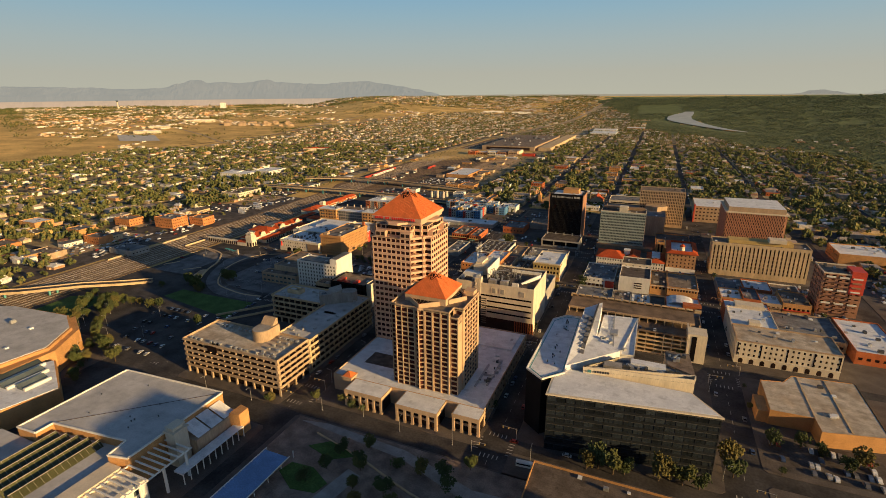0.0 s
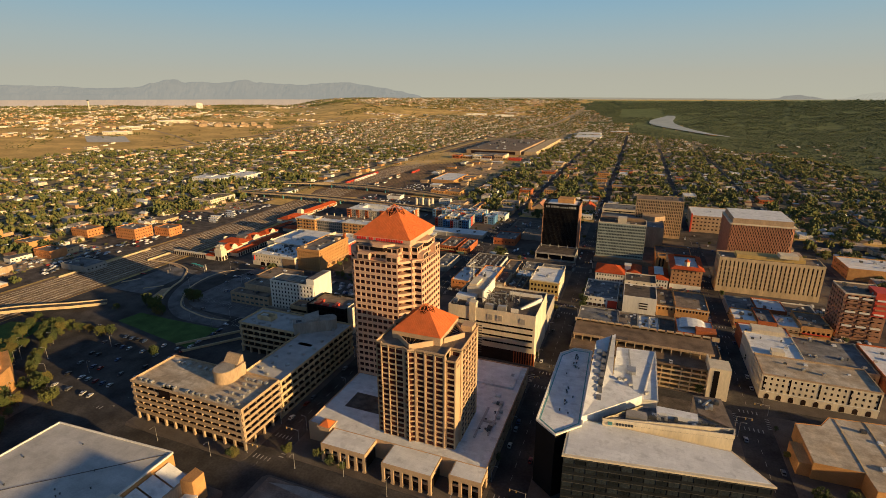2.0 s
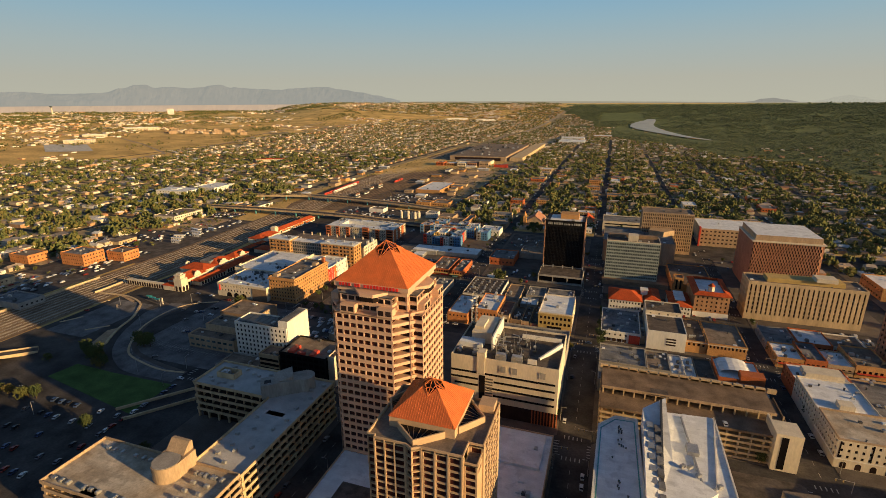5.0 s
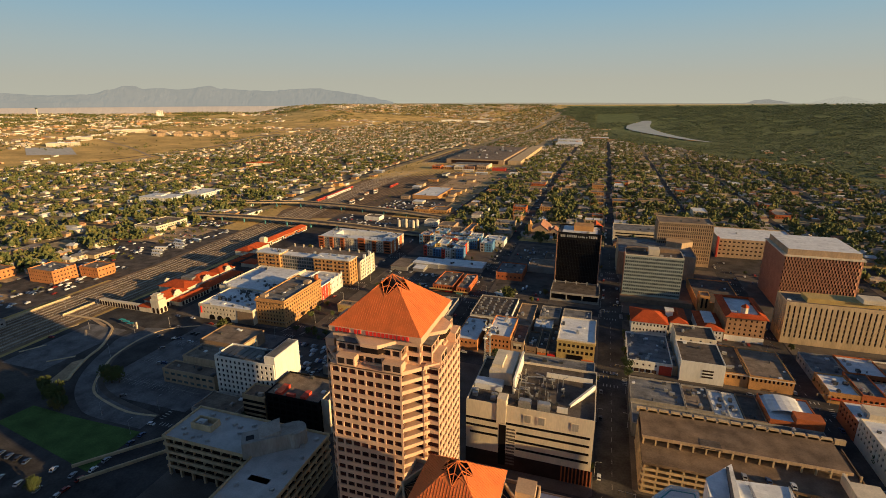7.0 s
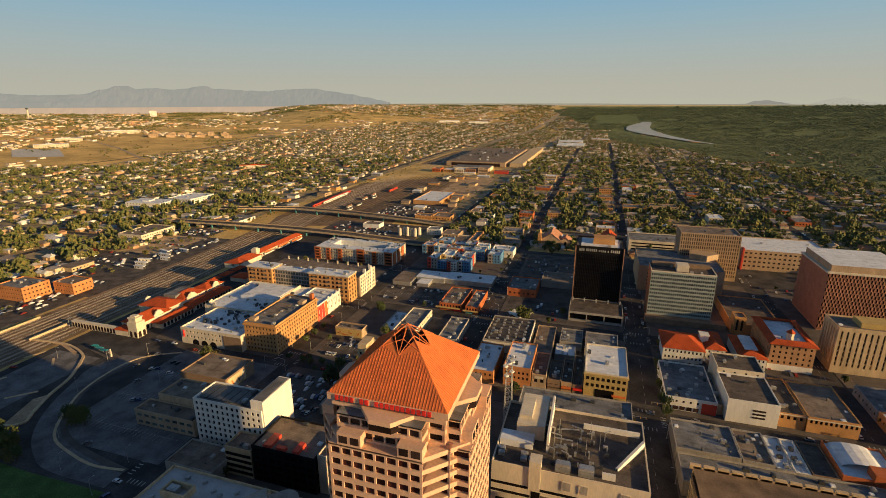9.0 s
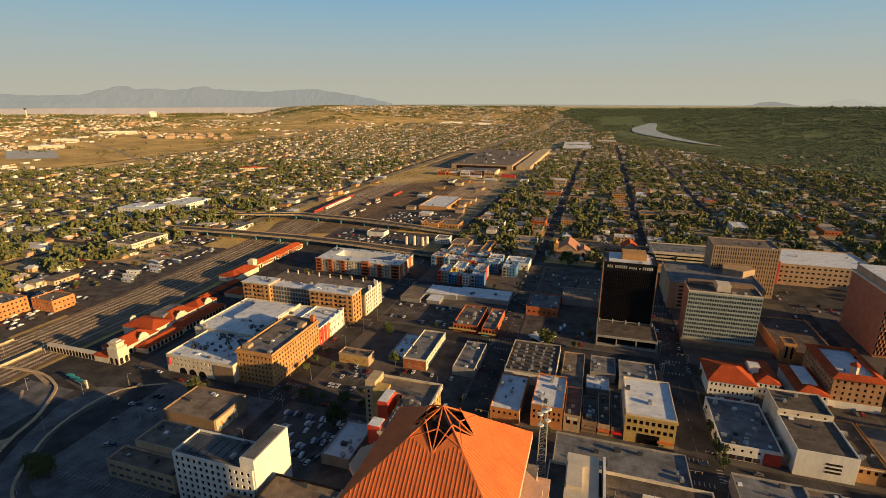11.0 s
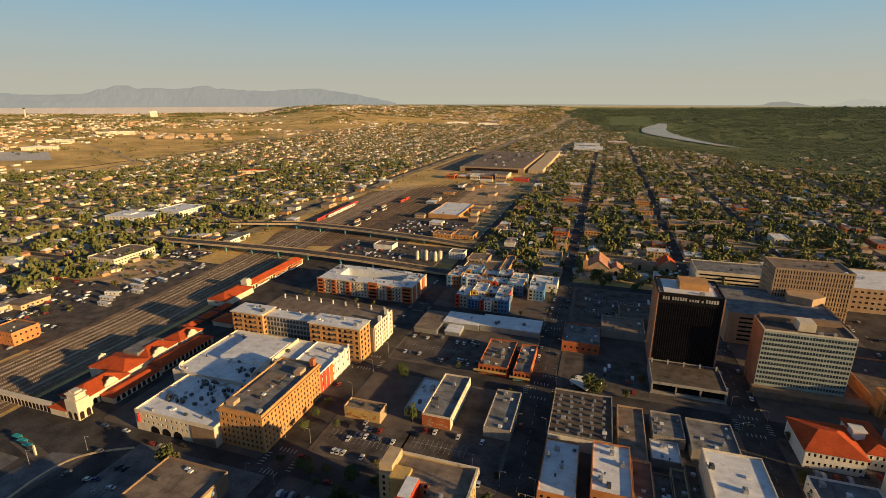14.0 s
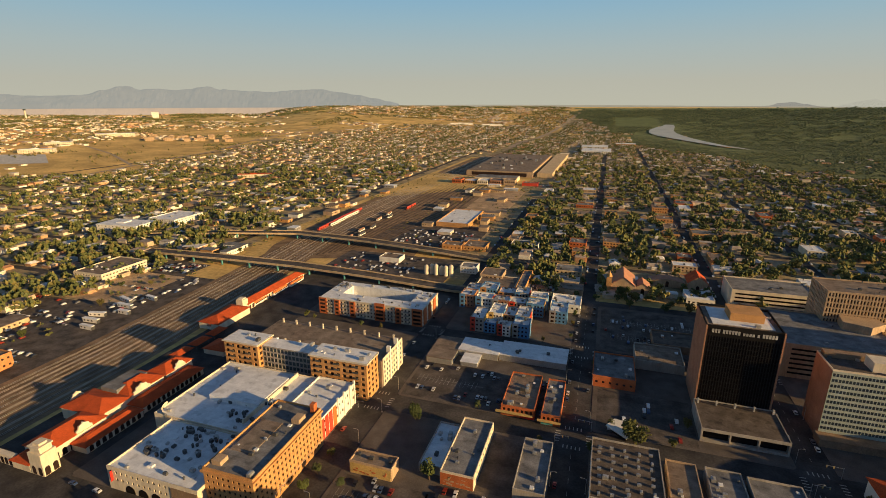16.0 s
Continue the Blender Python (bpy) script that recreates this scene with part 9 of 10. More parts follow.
def viaduct(pts, width, label):
    v = thing("viaduct", pts[2][0], pts[2][1], 0, label, "bridge")
    fine = []
    for (ax, ay, az), (bx, by, bz) in zip(pts, pts[1:]):
        n = max(1, int(math.hypot(bx - ax, by - ay) / 18))
        fine += [(ax + (bx - ax) * k / n, ay + (by - ay) * k / n, az + (bz - az) * k / n) for k in range(n)]
    fine.append(pts[-1])
    sides = []
    for i, p in enumerate(fine):
        d = Vector(fine[min(len(fine) - 1, i + 1)]) - Vector(fine[max(0, i - 1)])
        sides.append(Vector((d.y, -d.x, 0)).normalized() * width / 2)
    mid = [Vector(p) for p in fine]
    part("deck", Shape().ribbon([p - Vector((0, 0, 0.7)) for p in mid], width, 1.3), "concrete", v)
    top = Shape()
    for p, q, sp, sq in zip(mid, mid[1:], sides, sides[1:]):
        up = Vector((0, 0, 0.02))
        top.face(p - sp * 0.93 + up, p + sp * 0.93 + up, q + sq * 0.93 + up, q - sq * 0.93 + up)
    part("carriageway", top, "lot", v)
    for k in (-1, 1):
        part("barrier", Shape().ribbon([p + q * k + Vector((0, 0, 0.5)) for p, q in zip(mid, sides)], 0.4, 1.1), "concrete", v)
    for k, (x, y, z) in enumerate(fine):
        if k % 2 == 0 and z > 3.5:
            p = part("pier", Shape().box(x - 0.7, x + 0.7, y - width * 0.36 - 0.7, y - width * 0.36 + 0.7, 0, z - 1.3).box(x - 0.7, x + 0.7, y + width * 0.36 - 0.7, y + width * 0.36 + 0.7, 0, z - 1.3).box(x - 0.8, x + 0.8, y - width * 0.46, y + width * 0.46, z - 2.3, z - 1.3), "teal_steel", v)
    return v


viaduct([(-900, 742, 0.4), (-780, 740, 2.5), (-690, 737, 6.5), (-588, 738, 8), (-495, 740, 8), (-407, 737, 7), (-312, 735, 3), (-250, 742, 0.2)], 15, "curved concrete viaduct over the tracks on teal piers")
viaduct([(-800, 800, 0.4), (-675, 838, 6.5), (-570, 862, 8), (-468, 856, 8), (-367, 846, 6), (-300, 842, 2), (-250, 840, 0.2)], 15, "far concrete viaduct over the rail yard")
viaduct([(-560, 200, 6.5), (-510, 232, 6.5), (-480, 262, 5.5), (-455, 285, 3.0), (-440, 305, 0.4)], 9, "curved ramp bridge with concrete barriers")


# ---- mission-style station with red tile roofs ----
def tiled(owner, x0, x1, y0, y1, z0, eave, ridge, along="y", name="hall", wall="cream"):
    """A hall with a hipped red tile roof."""
    w = part(name, Shape().box(x0, x1, y0, y1, z0, eave), wall, owner)
    o = 0.9
    a, b, c, d = (x0 - o, y0 - o, eave - 0.2), (x1 + o, y0 - o, eave - 0.2), (x1 + o, y1 + o, eave - 0.2), (x0 - o, y1 + o, eave - 0.2)
    if along == "y":
        k = min((y1 - y0) * 0.3, (x1 - x0) * 0.5)
        p, q = ((x0 + x1) / 2, y0 + k, ridge), ((x0 + x1) / 2, y1 - k, ridge)
        faces = ((a, b, p), (b, c, q, p), (c, d, q), (d, a, p, q))
    else:
        k = min((x1 - x0) * 0.3, (y1 - y0) * 0.5)
        p, q = (x0 + k, (y0 + y1) / 2, ridge), (x1 - k, (y0 + y1) / 2, ridge)
        faces = ((a, b, q, p), (b, c, q), (c, d, p, q), (d, a, p))
    r = Shape()
    for f in faces:
        r.face(*f)
    r.face(d, c, b, a)
    part("tile_roof", r, "clay_tile", w)
    return w


def arches(owner, ax, ay, bx, by, z0, n, w, h, mat="glass_dark"):
    """Dark arched openings along a wall, slightly set into it."""
    L = math.hypot(bx - ax, by - ay)
    turn = math.atan2(by - ay, bx - ax)
    s = Shape()
    pts = [(-w / 2, 0), (w / 2, 0)] + [(w / 2 * math.cos(math.pi * k / 6), h - w / 2 + w / 2 * math.sin(math.pi * k / 6)) for k in range(7)]
    s.face(*[(x, -0.03, z) for x, z in pts])
    me = s.mesh("arch")
    me.materials.append(M[mat])
    for k in range(n):
        u = (k + 0.5) / n
        piece("arch", me, owner, (ax + (bx - ax) * u, ay + (by - ay) * u, z0), turn)


st = thing("railway_station", -450, 480, 0, "mission-style station with red tile roofs and cream walls", "station")
tiled(st, -455, -437, 436, 468, 0, 7.5, 11.5)
arches(st, -437, 437, -437, 467, 0.3, 7, 2.6, 4.2)
tiled(st, -470, -440, 466, 486, 0, 8.0, 12.0, "x")
tiled(st, -436.8, -426, 447, 482, 0, 4.6, 6.6)
arches(st, -426, 448, -426, 481, 0.3, 9, 2.4, 3.6)
tiled(st, -462, -441, 487, 512, 0, 8.0, 11.5)
tiled(st, -440.8, -428, 484, 532, 0, 4.6, 6.6)
arches(st, -428, 486, -428, 530, 0.3, 12, 2.4, 3.6)
tiled(st, -456, -441, 514, 536, 0, 7.5, 11.0)
part("flat_hall", Shape().box(-463, -450, 486, 508, 8.0, 10.8), "roof_grey", st)
for x, y, d in ((-437.2, 455, 9), (-440.8, 495, 12), (-440.8, 525, 9), (-470.5, 476, 8)):
    g = Shape()
    prof = [(-0.5, 0), (0.5, 0), (0.5, 0.35), (0.36, 0.45), (0.3, 0.75), (0.12, 0.82), (0, 1.0), (-0.12, 0.82), (-0.3, 0.75), (-0.36, 0.45), (-0.5, 0.35)]
    f = [(x, y + u * d, 7.0 + 5.5 * w_) for u, w_ in prof]
    b2 = [(px + 0.9, py, pz) for px, py, pz in f]
    g.face(*f[::-1]).face(*b2)
    for i in range(len(f)):
        g.face(f[i], f[(i + 1) % len(f)], b2[(i + 1) % len(f)], b2[i])
    part("curved_gable", g, "cream", st)
part("bell_tower", Shape().box(-439, -430, 428, 436, 0, 12.5).box(-438, -431, 429, 435, 12.5, 15.5).box(-438.6, -430.4, 428.4, 435.6, 15.5, 16.2).box(-437, -432, 430, 434, 16.2, 17.4), "cream", st)
arches(st, -439, 428, -430, 428, 0.2, 2, 2.6, 5.0)
arches(st, -430, 428, -430, 436, 0.2, 2, 2.6, 5.0)
tiled(st, -453, -440, 428, 436, 0, 5.0, 7.2, "x")
wall = part("arcade", Shape().box(-500, -453.5, 428.5, 431.5, 0, 5.6), "cream", st)
arches(st, -500, 428.5, -453.5, 428.5, 0.2, 15, 2.3, 4.2)
st2 = thing("railway_station", -474, 650, 0, "second tiled station wing with a short square tower", "station")
tiled(st2, -486, -466, 590, 628, 0, 6.0, 9.5)
tiled(st2, -483, -472, 634, 722, 0, 5.5, 8.5)
arches(st2, -472, 634, -472, 722, 0.2, 22, 2.4, 3.8)
part("square_tower", Shape().box(-480, -473, 628, 635, 0, 11).box(-479, -474, 629, 634, 11, 12), "cream", st2)
for k in range(3):
    cp = thing("platform_canopy", -462, 545 + 18 * k, 0, "red-tiled platform canopy on posts", "canopy", "platform canopies")
    tiled(cp, -466, -458, 540 + 18 * k, 554 + 18 * k, 3.6, 4.2, 6.0, name="beam", wall="steel_dark")
    for px in (-464.5, -459.5):
        for py in (541, 553):
            part("post", Shape().box(px - 0.2, px + 0.2, py - 0.2 + 18 * k, py + 0.2 + 18 * k, 0, 3.6), "steel_dark", cp)
tiled(thing("waiting_hall", -440, 575, 0, "small tiled waiting hall by the tracks", "station"), -450, -432, 556, 572, 0, 4.5, 6.5)

# ---- lots, lawns and kerbs ----
def patch(name, rects, mat, label, category, z=0.0, lift=0.012):
    s = Shape()
    for r in rects:
        if len(r) == 4 and not isinstance(r[0], tuple):
            x0, x1, y0, y1 = r
            s.box(x0, x1, y0, y1, z - 0.1, z + lift)
        else:
            s.prism(list(r), z - 0.1, z + lift)
    return structure(name, s, mat, label, category)


for k_, rect in enumerate([(-289, -243, 447, 477), (-244, -191, 447, 484), (-222.5, -205, 486, 528), (-289, -191, 552, 596), (-168, -74, 655, 735), (-168, -114, 552, 597),
                      (-289, -192, 328, 376), (-262, -192, 376, 425), (66, 118, 240, 268), (96, 162, 432, 520), (-49, 44, 504, 532), (-100, -72, 494, 530), (-34, 44, 306, 326)]):
    patch("parking_lot_%d" % (k_ + 3), [rect], "lot", "worn asphalt parking lot with bay lines", "parking lot")
patch("parking_lot_2", [[(-400, 236), (-322, 184), (-288, 202), (-318, 286), (-392, 282)]], "asphalt", "dark asphalt car park inside the curved road", "parking lot", -0.15, 0.03)
patch("parking_lot_1", [(-380, -300, 322, 424), (-470, -430, 330, 396)], "asphalt_worn", "open worn asphalt lots by the slip road", "parking lot", -0.15, 0.03)
patch("parking_lot_16", [(-1000, -553, 40, 300), (-640, -553, 300, 480), (-640, -548, 480, 690), (-481, -478, 40, 330)], "lot", "broad asphalt lots and streets beyond the tracks", "parking lot", -0.22, 0.03)
patch("lawn", [[(-396, 282), (-308, 268), (-309, 300), (-358, 299), (-393, 300)], [(-470, 180), (-425, 205), (-440, 262), (-475, 250)]], "lawn", "shaded green lawn", "lawn", -0.1, 0.04)
patch("plaza", [(-168, -32, 102, 187)], "pavers", "paved civic square with planting", "plaza", 0, 0.03)

lines = Shape()
for x0, x1, ys in ((-286, -246, (463,)), (-240, -205, (455, 470)), (-285, -240, (575,)), (-160, -80, (680, 710)), (-375, -305, (340, 366, 392)), (-255, -196, (400,))):
    for y in ys:
        z = 0.012 if x0 > -300 else -0.12
        lines.box(x0, x1, y - 0.06, y + 0.06, z, z + 0.02)
        for k in range(int((x1 - x0) / 2.7)):
            x = x0 + 2.7 * k
            lines.box(x, x + 0.12, y - 4.5, y + 4.5, z, z + 0.016)
for x in (-180, -60, 55):
    for k in range(60):
        y = 190 + 9 * k
        if min(abs(y - c) for c in STREETS_Y) > 12:
            lines.box(x - 0.08, x + 0.08, y, y + 3.5, -0.15, -0.135)
for x in (-180, -60, 55, -300):
    for y in STREETS_Y:
        for s_ in (-1, 1):
            for k in range(5):
                lines.box(x - 5 + 2.2 * k, x - 4.5 + 2.2 * k, y + s_ * 8.5 - 1.4, y + s_ * 8.5 + 1.4, -0.15, -0.135)
                lines.box(x + s_ * 8.5 - 1.4, x + s_ * 8.5 + 1.4, y - 5 + 2.2 * k, y - 4.5 + 2.2 * k, -0.15, -0.13)
tagged(part("road_markings", lines, "paint_white"), "faded white lane lines, crossings and bay marks", "road markings", "", "stuff")


def kerb(pts, label, w=1.2, h=0.5, name="kerb_wall"):
    s = Shape()
    for a, b in zip(pts, pts[1:]):
        s.beam((a[0], a[1], h / 2 - 0.15), (b[0], b[1], h / 2 - 0.15), w, h)
    structure(name, s, "concrete", label, "kerb")


def arc(pts, n=6):
    """A smooth line through a few points."""
    out = []
    for i in range(len(pts) - 1):
        p = [Vector((*pts[max(0, min(len(pts) - 1, i + k))], 0)) for k in (-1, 0, 1, 2)]
        for j in range(n):
            t = j / n
            q = 0.5 * (2 * p[1] + (p[2] - p[0]) * t + (2 * p[0] - 5 * p[1] + 4 * p[2] - p[3]) * t * t + (3 * p[1] - p[0] - 3 * p[2] + p[3]) * t ** 3)
            out.append((q.x, q.y))
    return out + [pts[-1]]


inner = arc([(-401, 408), (-404, 383.3), (-403.6, 364.7), (-395.1, 348.7), (-383.6, 334), (-369.8, 324.5), (-354.3, 319.1), (-335.6, 315.3), (-312, 312)])
outer_edge = arc([(-418, 404), (-424, 385), (-418, 368.5), (-409, 349.4), (-399, 333.9), (-386, 320), (-369.9, 309.4), (-350.8, 302.6), (-312, 302)])
ring = Shape()
for (a, b), (c, d) in zip(zip(inner, inner[1:]), zip(outer_edge, outer_edge[1:])):
    ring.face((a[0], a[1], -0.085), (b[0], b[1], -0.085), (d[0], d[1], -0.085), (c[0], c[1], -0.085))
structure("slip_road", ring, "asphalt_worn", "curved slip road of worn pale asphalt", "road")
verge = Shape()
for a, b in zip(inner, inner[1:]):
    u = (Vector((*b, 0)) - Vector((*a, 0))).normalized()
    n = Vector((-u.y, u.x, 0)) * 3.4
    verge.face((a[0], a[1], 0.02), (b[0], b[1], 0.02), (b[0] + n.x, b[1] + n.y, 0.02), (a[0] + n.x, a[1] + n.y, 0.02))
    verge.face((a[0], a[1], -0.09), (b[0], b[1], -0.09), (b[0], b[1], 0.02), (a[0], a[1], 0.02))
structure("verge", verge, "pavement", "raised pavement strip along the slip road", "pavement")
kerb(arc([(-507, 402), (-474, 404), (-449, 397), (-438, 388), (-424, 369), (-417, 352), (-408, 336), (-402, 326), (-411, 320)]), "curved pale concrete kerb of the slip road", 1.7, 0.8)
kerb(arc([(-380, 420), (-397, 410), (-405, 399), (-406, 381), (-402, 362), (-396, 350), (-383, 332), (-370, 321), (-350, 315), (-331, 312), (-313, 314)]), "curved kerb round the corner lot", 1.5, 0.3)
kerb([(-507, 400), (-507, 429)], "white wall at the end of the tracks", 0.6, 2.0)
kerb([(-543, 330), (-543, 433)], "white wall along the tracks", 0.6, 1.8)
for ax, ay, bx, by in ((-483, 380, -478, 392), (-462, 386, -452, 378), (-440, 340, -428, 352), (-474, 344, -466, 358)):
    kerb([(ax, ay), (bx, by)], "kerbed island in the car park", 1.6, 0.3)
patch("gravel_island", [[(-412, 322), (-404, 326), (-408, 336), (-418, 352), (-422, 345)], [(-500, 403), (-476, 402), (-452, 394), (-455, 398), (-474, 404)]], "dirt", "gravel-covered traffic islands", "island", -0.1, 0.06)
bus = thing("bus_shelter", -440, 403, -0.15, "teal-roofed bus shelter on a small island", "bus shelter")
for k in range(3):
    x, y = -446 + 6.5 * k, 405.5 - 1.7 * k
    part("shelter_roof", Shape().box(x - 2.6, x + 2.6, y - 1.3, y + 1.3, 2.7, 3.0), "teal_paint", bus)
    for d in (-2.2, 2.2):
        part("post", Shape().box(x + d - 0.1, x + d + 0.1, y + 0.9, y + 1.1, -0.15, 2.7), "steel", bus)
part("sign_pillar", Shape().box(-424.6, -423.4, 399.4, 400.2, -0.15, 6.0), "cream", bus)
part("island", Shape().prism([(-449, 403), (-420, 396), (-417, 399), (-420, 403), (-446, 409)], -0.15, 0.05), "pavement", bus)

kerb([(-306, 262), (-262, 316)], "low retaining wall of the underpass ramp", 1.0, 1.6)
kerb([(-318, 268), (-276, 318)], "low retaining wall of the underpass ramp", 1.0, 1.6)

patch("yard_lot", [(-690, -598, 478, 602), (-690, -600, 690, 728)], "lot", "asphalt yard with rows of parked cars beside the tracks", "parking lot", -0.2, 0.03)
patch("dirt_lot", [(-668, -596, 606, 686), (-640, -598, 300, 420), (-455, -330, 1100, 1330)], "dirt", "bare dirt lots beside the tracks", "dirt lot", -0.2, 0.025)
patch("yard_lot_2", [(-474, -326, 752, 832), (-474, -330, 872, 1000)], "lot", "dark asphalt lots between the viaducts", "parking lot", -0.1, 0.03)
patch("dirt_lot_2", [(-290, -192, 762, 842), (-160, -90, 870, 940), (-50, 40, 905, 950), (75, 150, 770, 840)], "dirt", "bare dirt lots between the avenues", "dirt lot", -0.2, 0.03)

# ---- trees by the streets ----
def tree_meshes(seed, n=330, r=2.6, h=4.6):
    q = random.Random(seed)
    v, t = [], []
    blobs = [(q.uniform(-0.6, 0.6) * r, q.uniform(-0.6, 0.6) * r, h + q.uniform(-0.35, 0.6) * r, q.uniform(0.5, 0.8) * r) for _ in range(8)]
    for _ in range(n):
        bx, by, bz, br = q.choice(blobs)
        d = Vector((q.gauss(0, 1), q.gauss(0, 1), q.gauss(0, 0.8))).normalized() * br * q.uniform(0.5, 1.05)
        c = (bx + d.x, by + d.y, bz + d.z)
        k, s = len(v), q.uniform(0.2, 0.42) * r / 2.6
        for e in ((1, 0, 0), (0, 1, 0), (-1, 0, 0), (0, -1, 0), (0, 0, 1), (0, 0, -1)):
            v.append(tuple(cc + ee * s * q.uniform(0.5, 1.5) for cc, ee in zip(c, e)))
        t += [(k + i, k + (i + 1) % 4, k + 4) for i in range(4)] + [(k + (i + 1) % 4, k + i, k + 5) for i in range(4)]
    crown = raw_mesh("crown", v, t, "leaf")
    w = Shape().tube(0, 0, 0, h * 0.62, 0.24, 7, 0.14)
    for bx, by, bz, br in blobs[:5]:
        w.beam((0, 0, h * 0.45), (bx * 0.8, by * 0.8, bz), 0.13)
    wood = w.mesh("trunk")
    wood.materials.append(M["bark"])
    return wood, crown


TREES = [tree_meshes(20 + k, 300 + 30 * k, 2.3 + 0.3 * k, 3.4 + 0.4 * k) for k in range(4)]


def tree(x, y, z=0.0, s=1.0):
    wood, crown = TREES[pick.randrange(4)]
    o = thing("tree", x, y, z, "leafy green street tree", "tree", "street trees")
    o.rotation_euler = (0, 0, pick.uniform(0, 6))
    o.scale = (s, s, s * pick.uniform(0.9, 1.15))
    for nm, me in (("trunk", wood), ("crown", crown)):
        c = new(nm, me)
        c.parent = o


SPOTS = [(-128, 171), (-114, 164), (-99, 171), (-85, 173), (-111, 150), (-95, 157), (-66, 184), (-72, 170), (-132, 158), (-120, 178), (-60, 160), (-104, 140), (-136, 146), (-88, 144),
         (-411, 213), (-393, 199), (-372, 183), (-324, 162), (-417, 229), (-430, 246), (-415, 255), (-401, 261), (-381, 259), (-355, 204), (-357, 194), (-343, 182), (-321, 250), (-382, 307), (-374, 303), (-377, 336)]
for (ax, ay), (bx, by), n, bow in (((-446, 250), (-336, 172), 20, 7), ((-410, 246), (-326, 188), 15, 8), ((-428, 216), (-352, 164), 14, 4), ((-452, 258), (-376, 262), 9, 3)):
    for k in range(n):
        u = (k + pick.uniform(-0.3, 0.3)) / (n - 1)
        side_ = bow * math.sin(math.pi * u)
        tree(ax + (bx - ax) * u - side_, ay + (by - ay) * u - side_ + pick.uniform(-1, 1), -0.1, pick.uniform(0.8, 1.45))
for x, y in SPOTS:
    for _ in range(2):
        tree(x + pick.uniform(-3, 3), y + pick.uniform(-3, 3), 0, pick.uniform(0.8, 1.2))
for x, y, s in ((-14, 206, 1.6), (-9, 208, 1.5), (-2, 207, 1.5), (3, 209, 1.4), (18, 211, 1.5), (23, 213, 1.5), (28, 212, 1.4), (35, 212, 1.3), (49, 232, 1.7), (50, 226, 1.4), (100, 250, 1.3), (106, 256, 1.5), (92, 258, 1.2), (84, 262, 1.4), (70, 258, 1.3),
                (-152, 206, 1.0), (-145, 203, 0.8), (-138, 203, 0.8), (-383, 306, 1.7), (-398, 311, 1.4), (-372, 303, 1.3), (-377, 336, 1.3), (-148, 543, 1.8), (-151, 548, 1.5)):
    tree(x, y, 0, s)
for x, y, s in ((-279, 431, 1.0), (-256.5, 433, 1.1), (-246, 434, 0.8), (-269, 529, 1.4), (-272, 531, 1.0), (-285, 467.6, 0.9), (-192.3, 440, 0.9), (-352, 413.5, 1.5), (-347, 413.5, 1.3), (-254, 413, 1.6), (-250, 416, 1.4), (-283.6, 437, 0.8), (-137.4, 439.5, 1.0), (-236.6, 439, 0.8),
                (-370, 333, 1.7), (-366, 335, 1.5), (-370, 338, 1.3)):
    tree(x, y, 0, s)
for _ in range(55):
    x0, x1, y0, y1 = pick.choice(BLOCKS[:20])
    e = pick.random()
    x, y = (pick.uniform(x0, x1), pick.choice((y0 + 1.2, y1 - 1.2))) if e < 0.5 else (pick.choice((x0 + 1.2, x1 - 1.2)), pick.uniform(y0, y1))
    tree(x, y, 0, pick.uniform(0.5, 0.85))
for _ in range(14):
    tree(pick.uniform(-640, -600), pick.uniform(380, 900), 0, pick.uniform(0.7, 1.3))
for _ in range(18):
    tree(pick.uniform(-168, -70), pick.uniform(742, 800), 0, pick.uniform(0.8, 1.4))
for _ in range(10):
    tree(pick.uniform(-425, -405), pick.uniform(200, 300), 0, pick.uniform(0.7, 1.2))
for x, y, s in ((-49.5, 440, 0.9), (-50, 450, 1.1), (-49, 459, 1.0), (-50, 470, 1.2), (-48.5, 486, 1.1), (-49.5, 497, 1.0), (-298, 434, 0.7), (-286, 433, 0.8), (-272, 434, 0.7), (-258, 433, 0.9), (-243, 434, 0.8), (-229, 433, 0.7), (-246, 486, 1.3), (-301, 460, 0.8), (-301, 472, 0.7), (-301, 486, 0.8), (-160, 556, 0.9), (-148, 548, 0.8), (-128, 549, 0.8), (-118, 570, 0.9)):
    tree(x, y, 0, s)


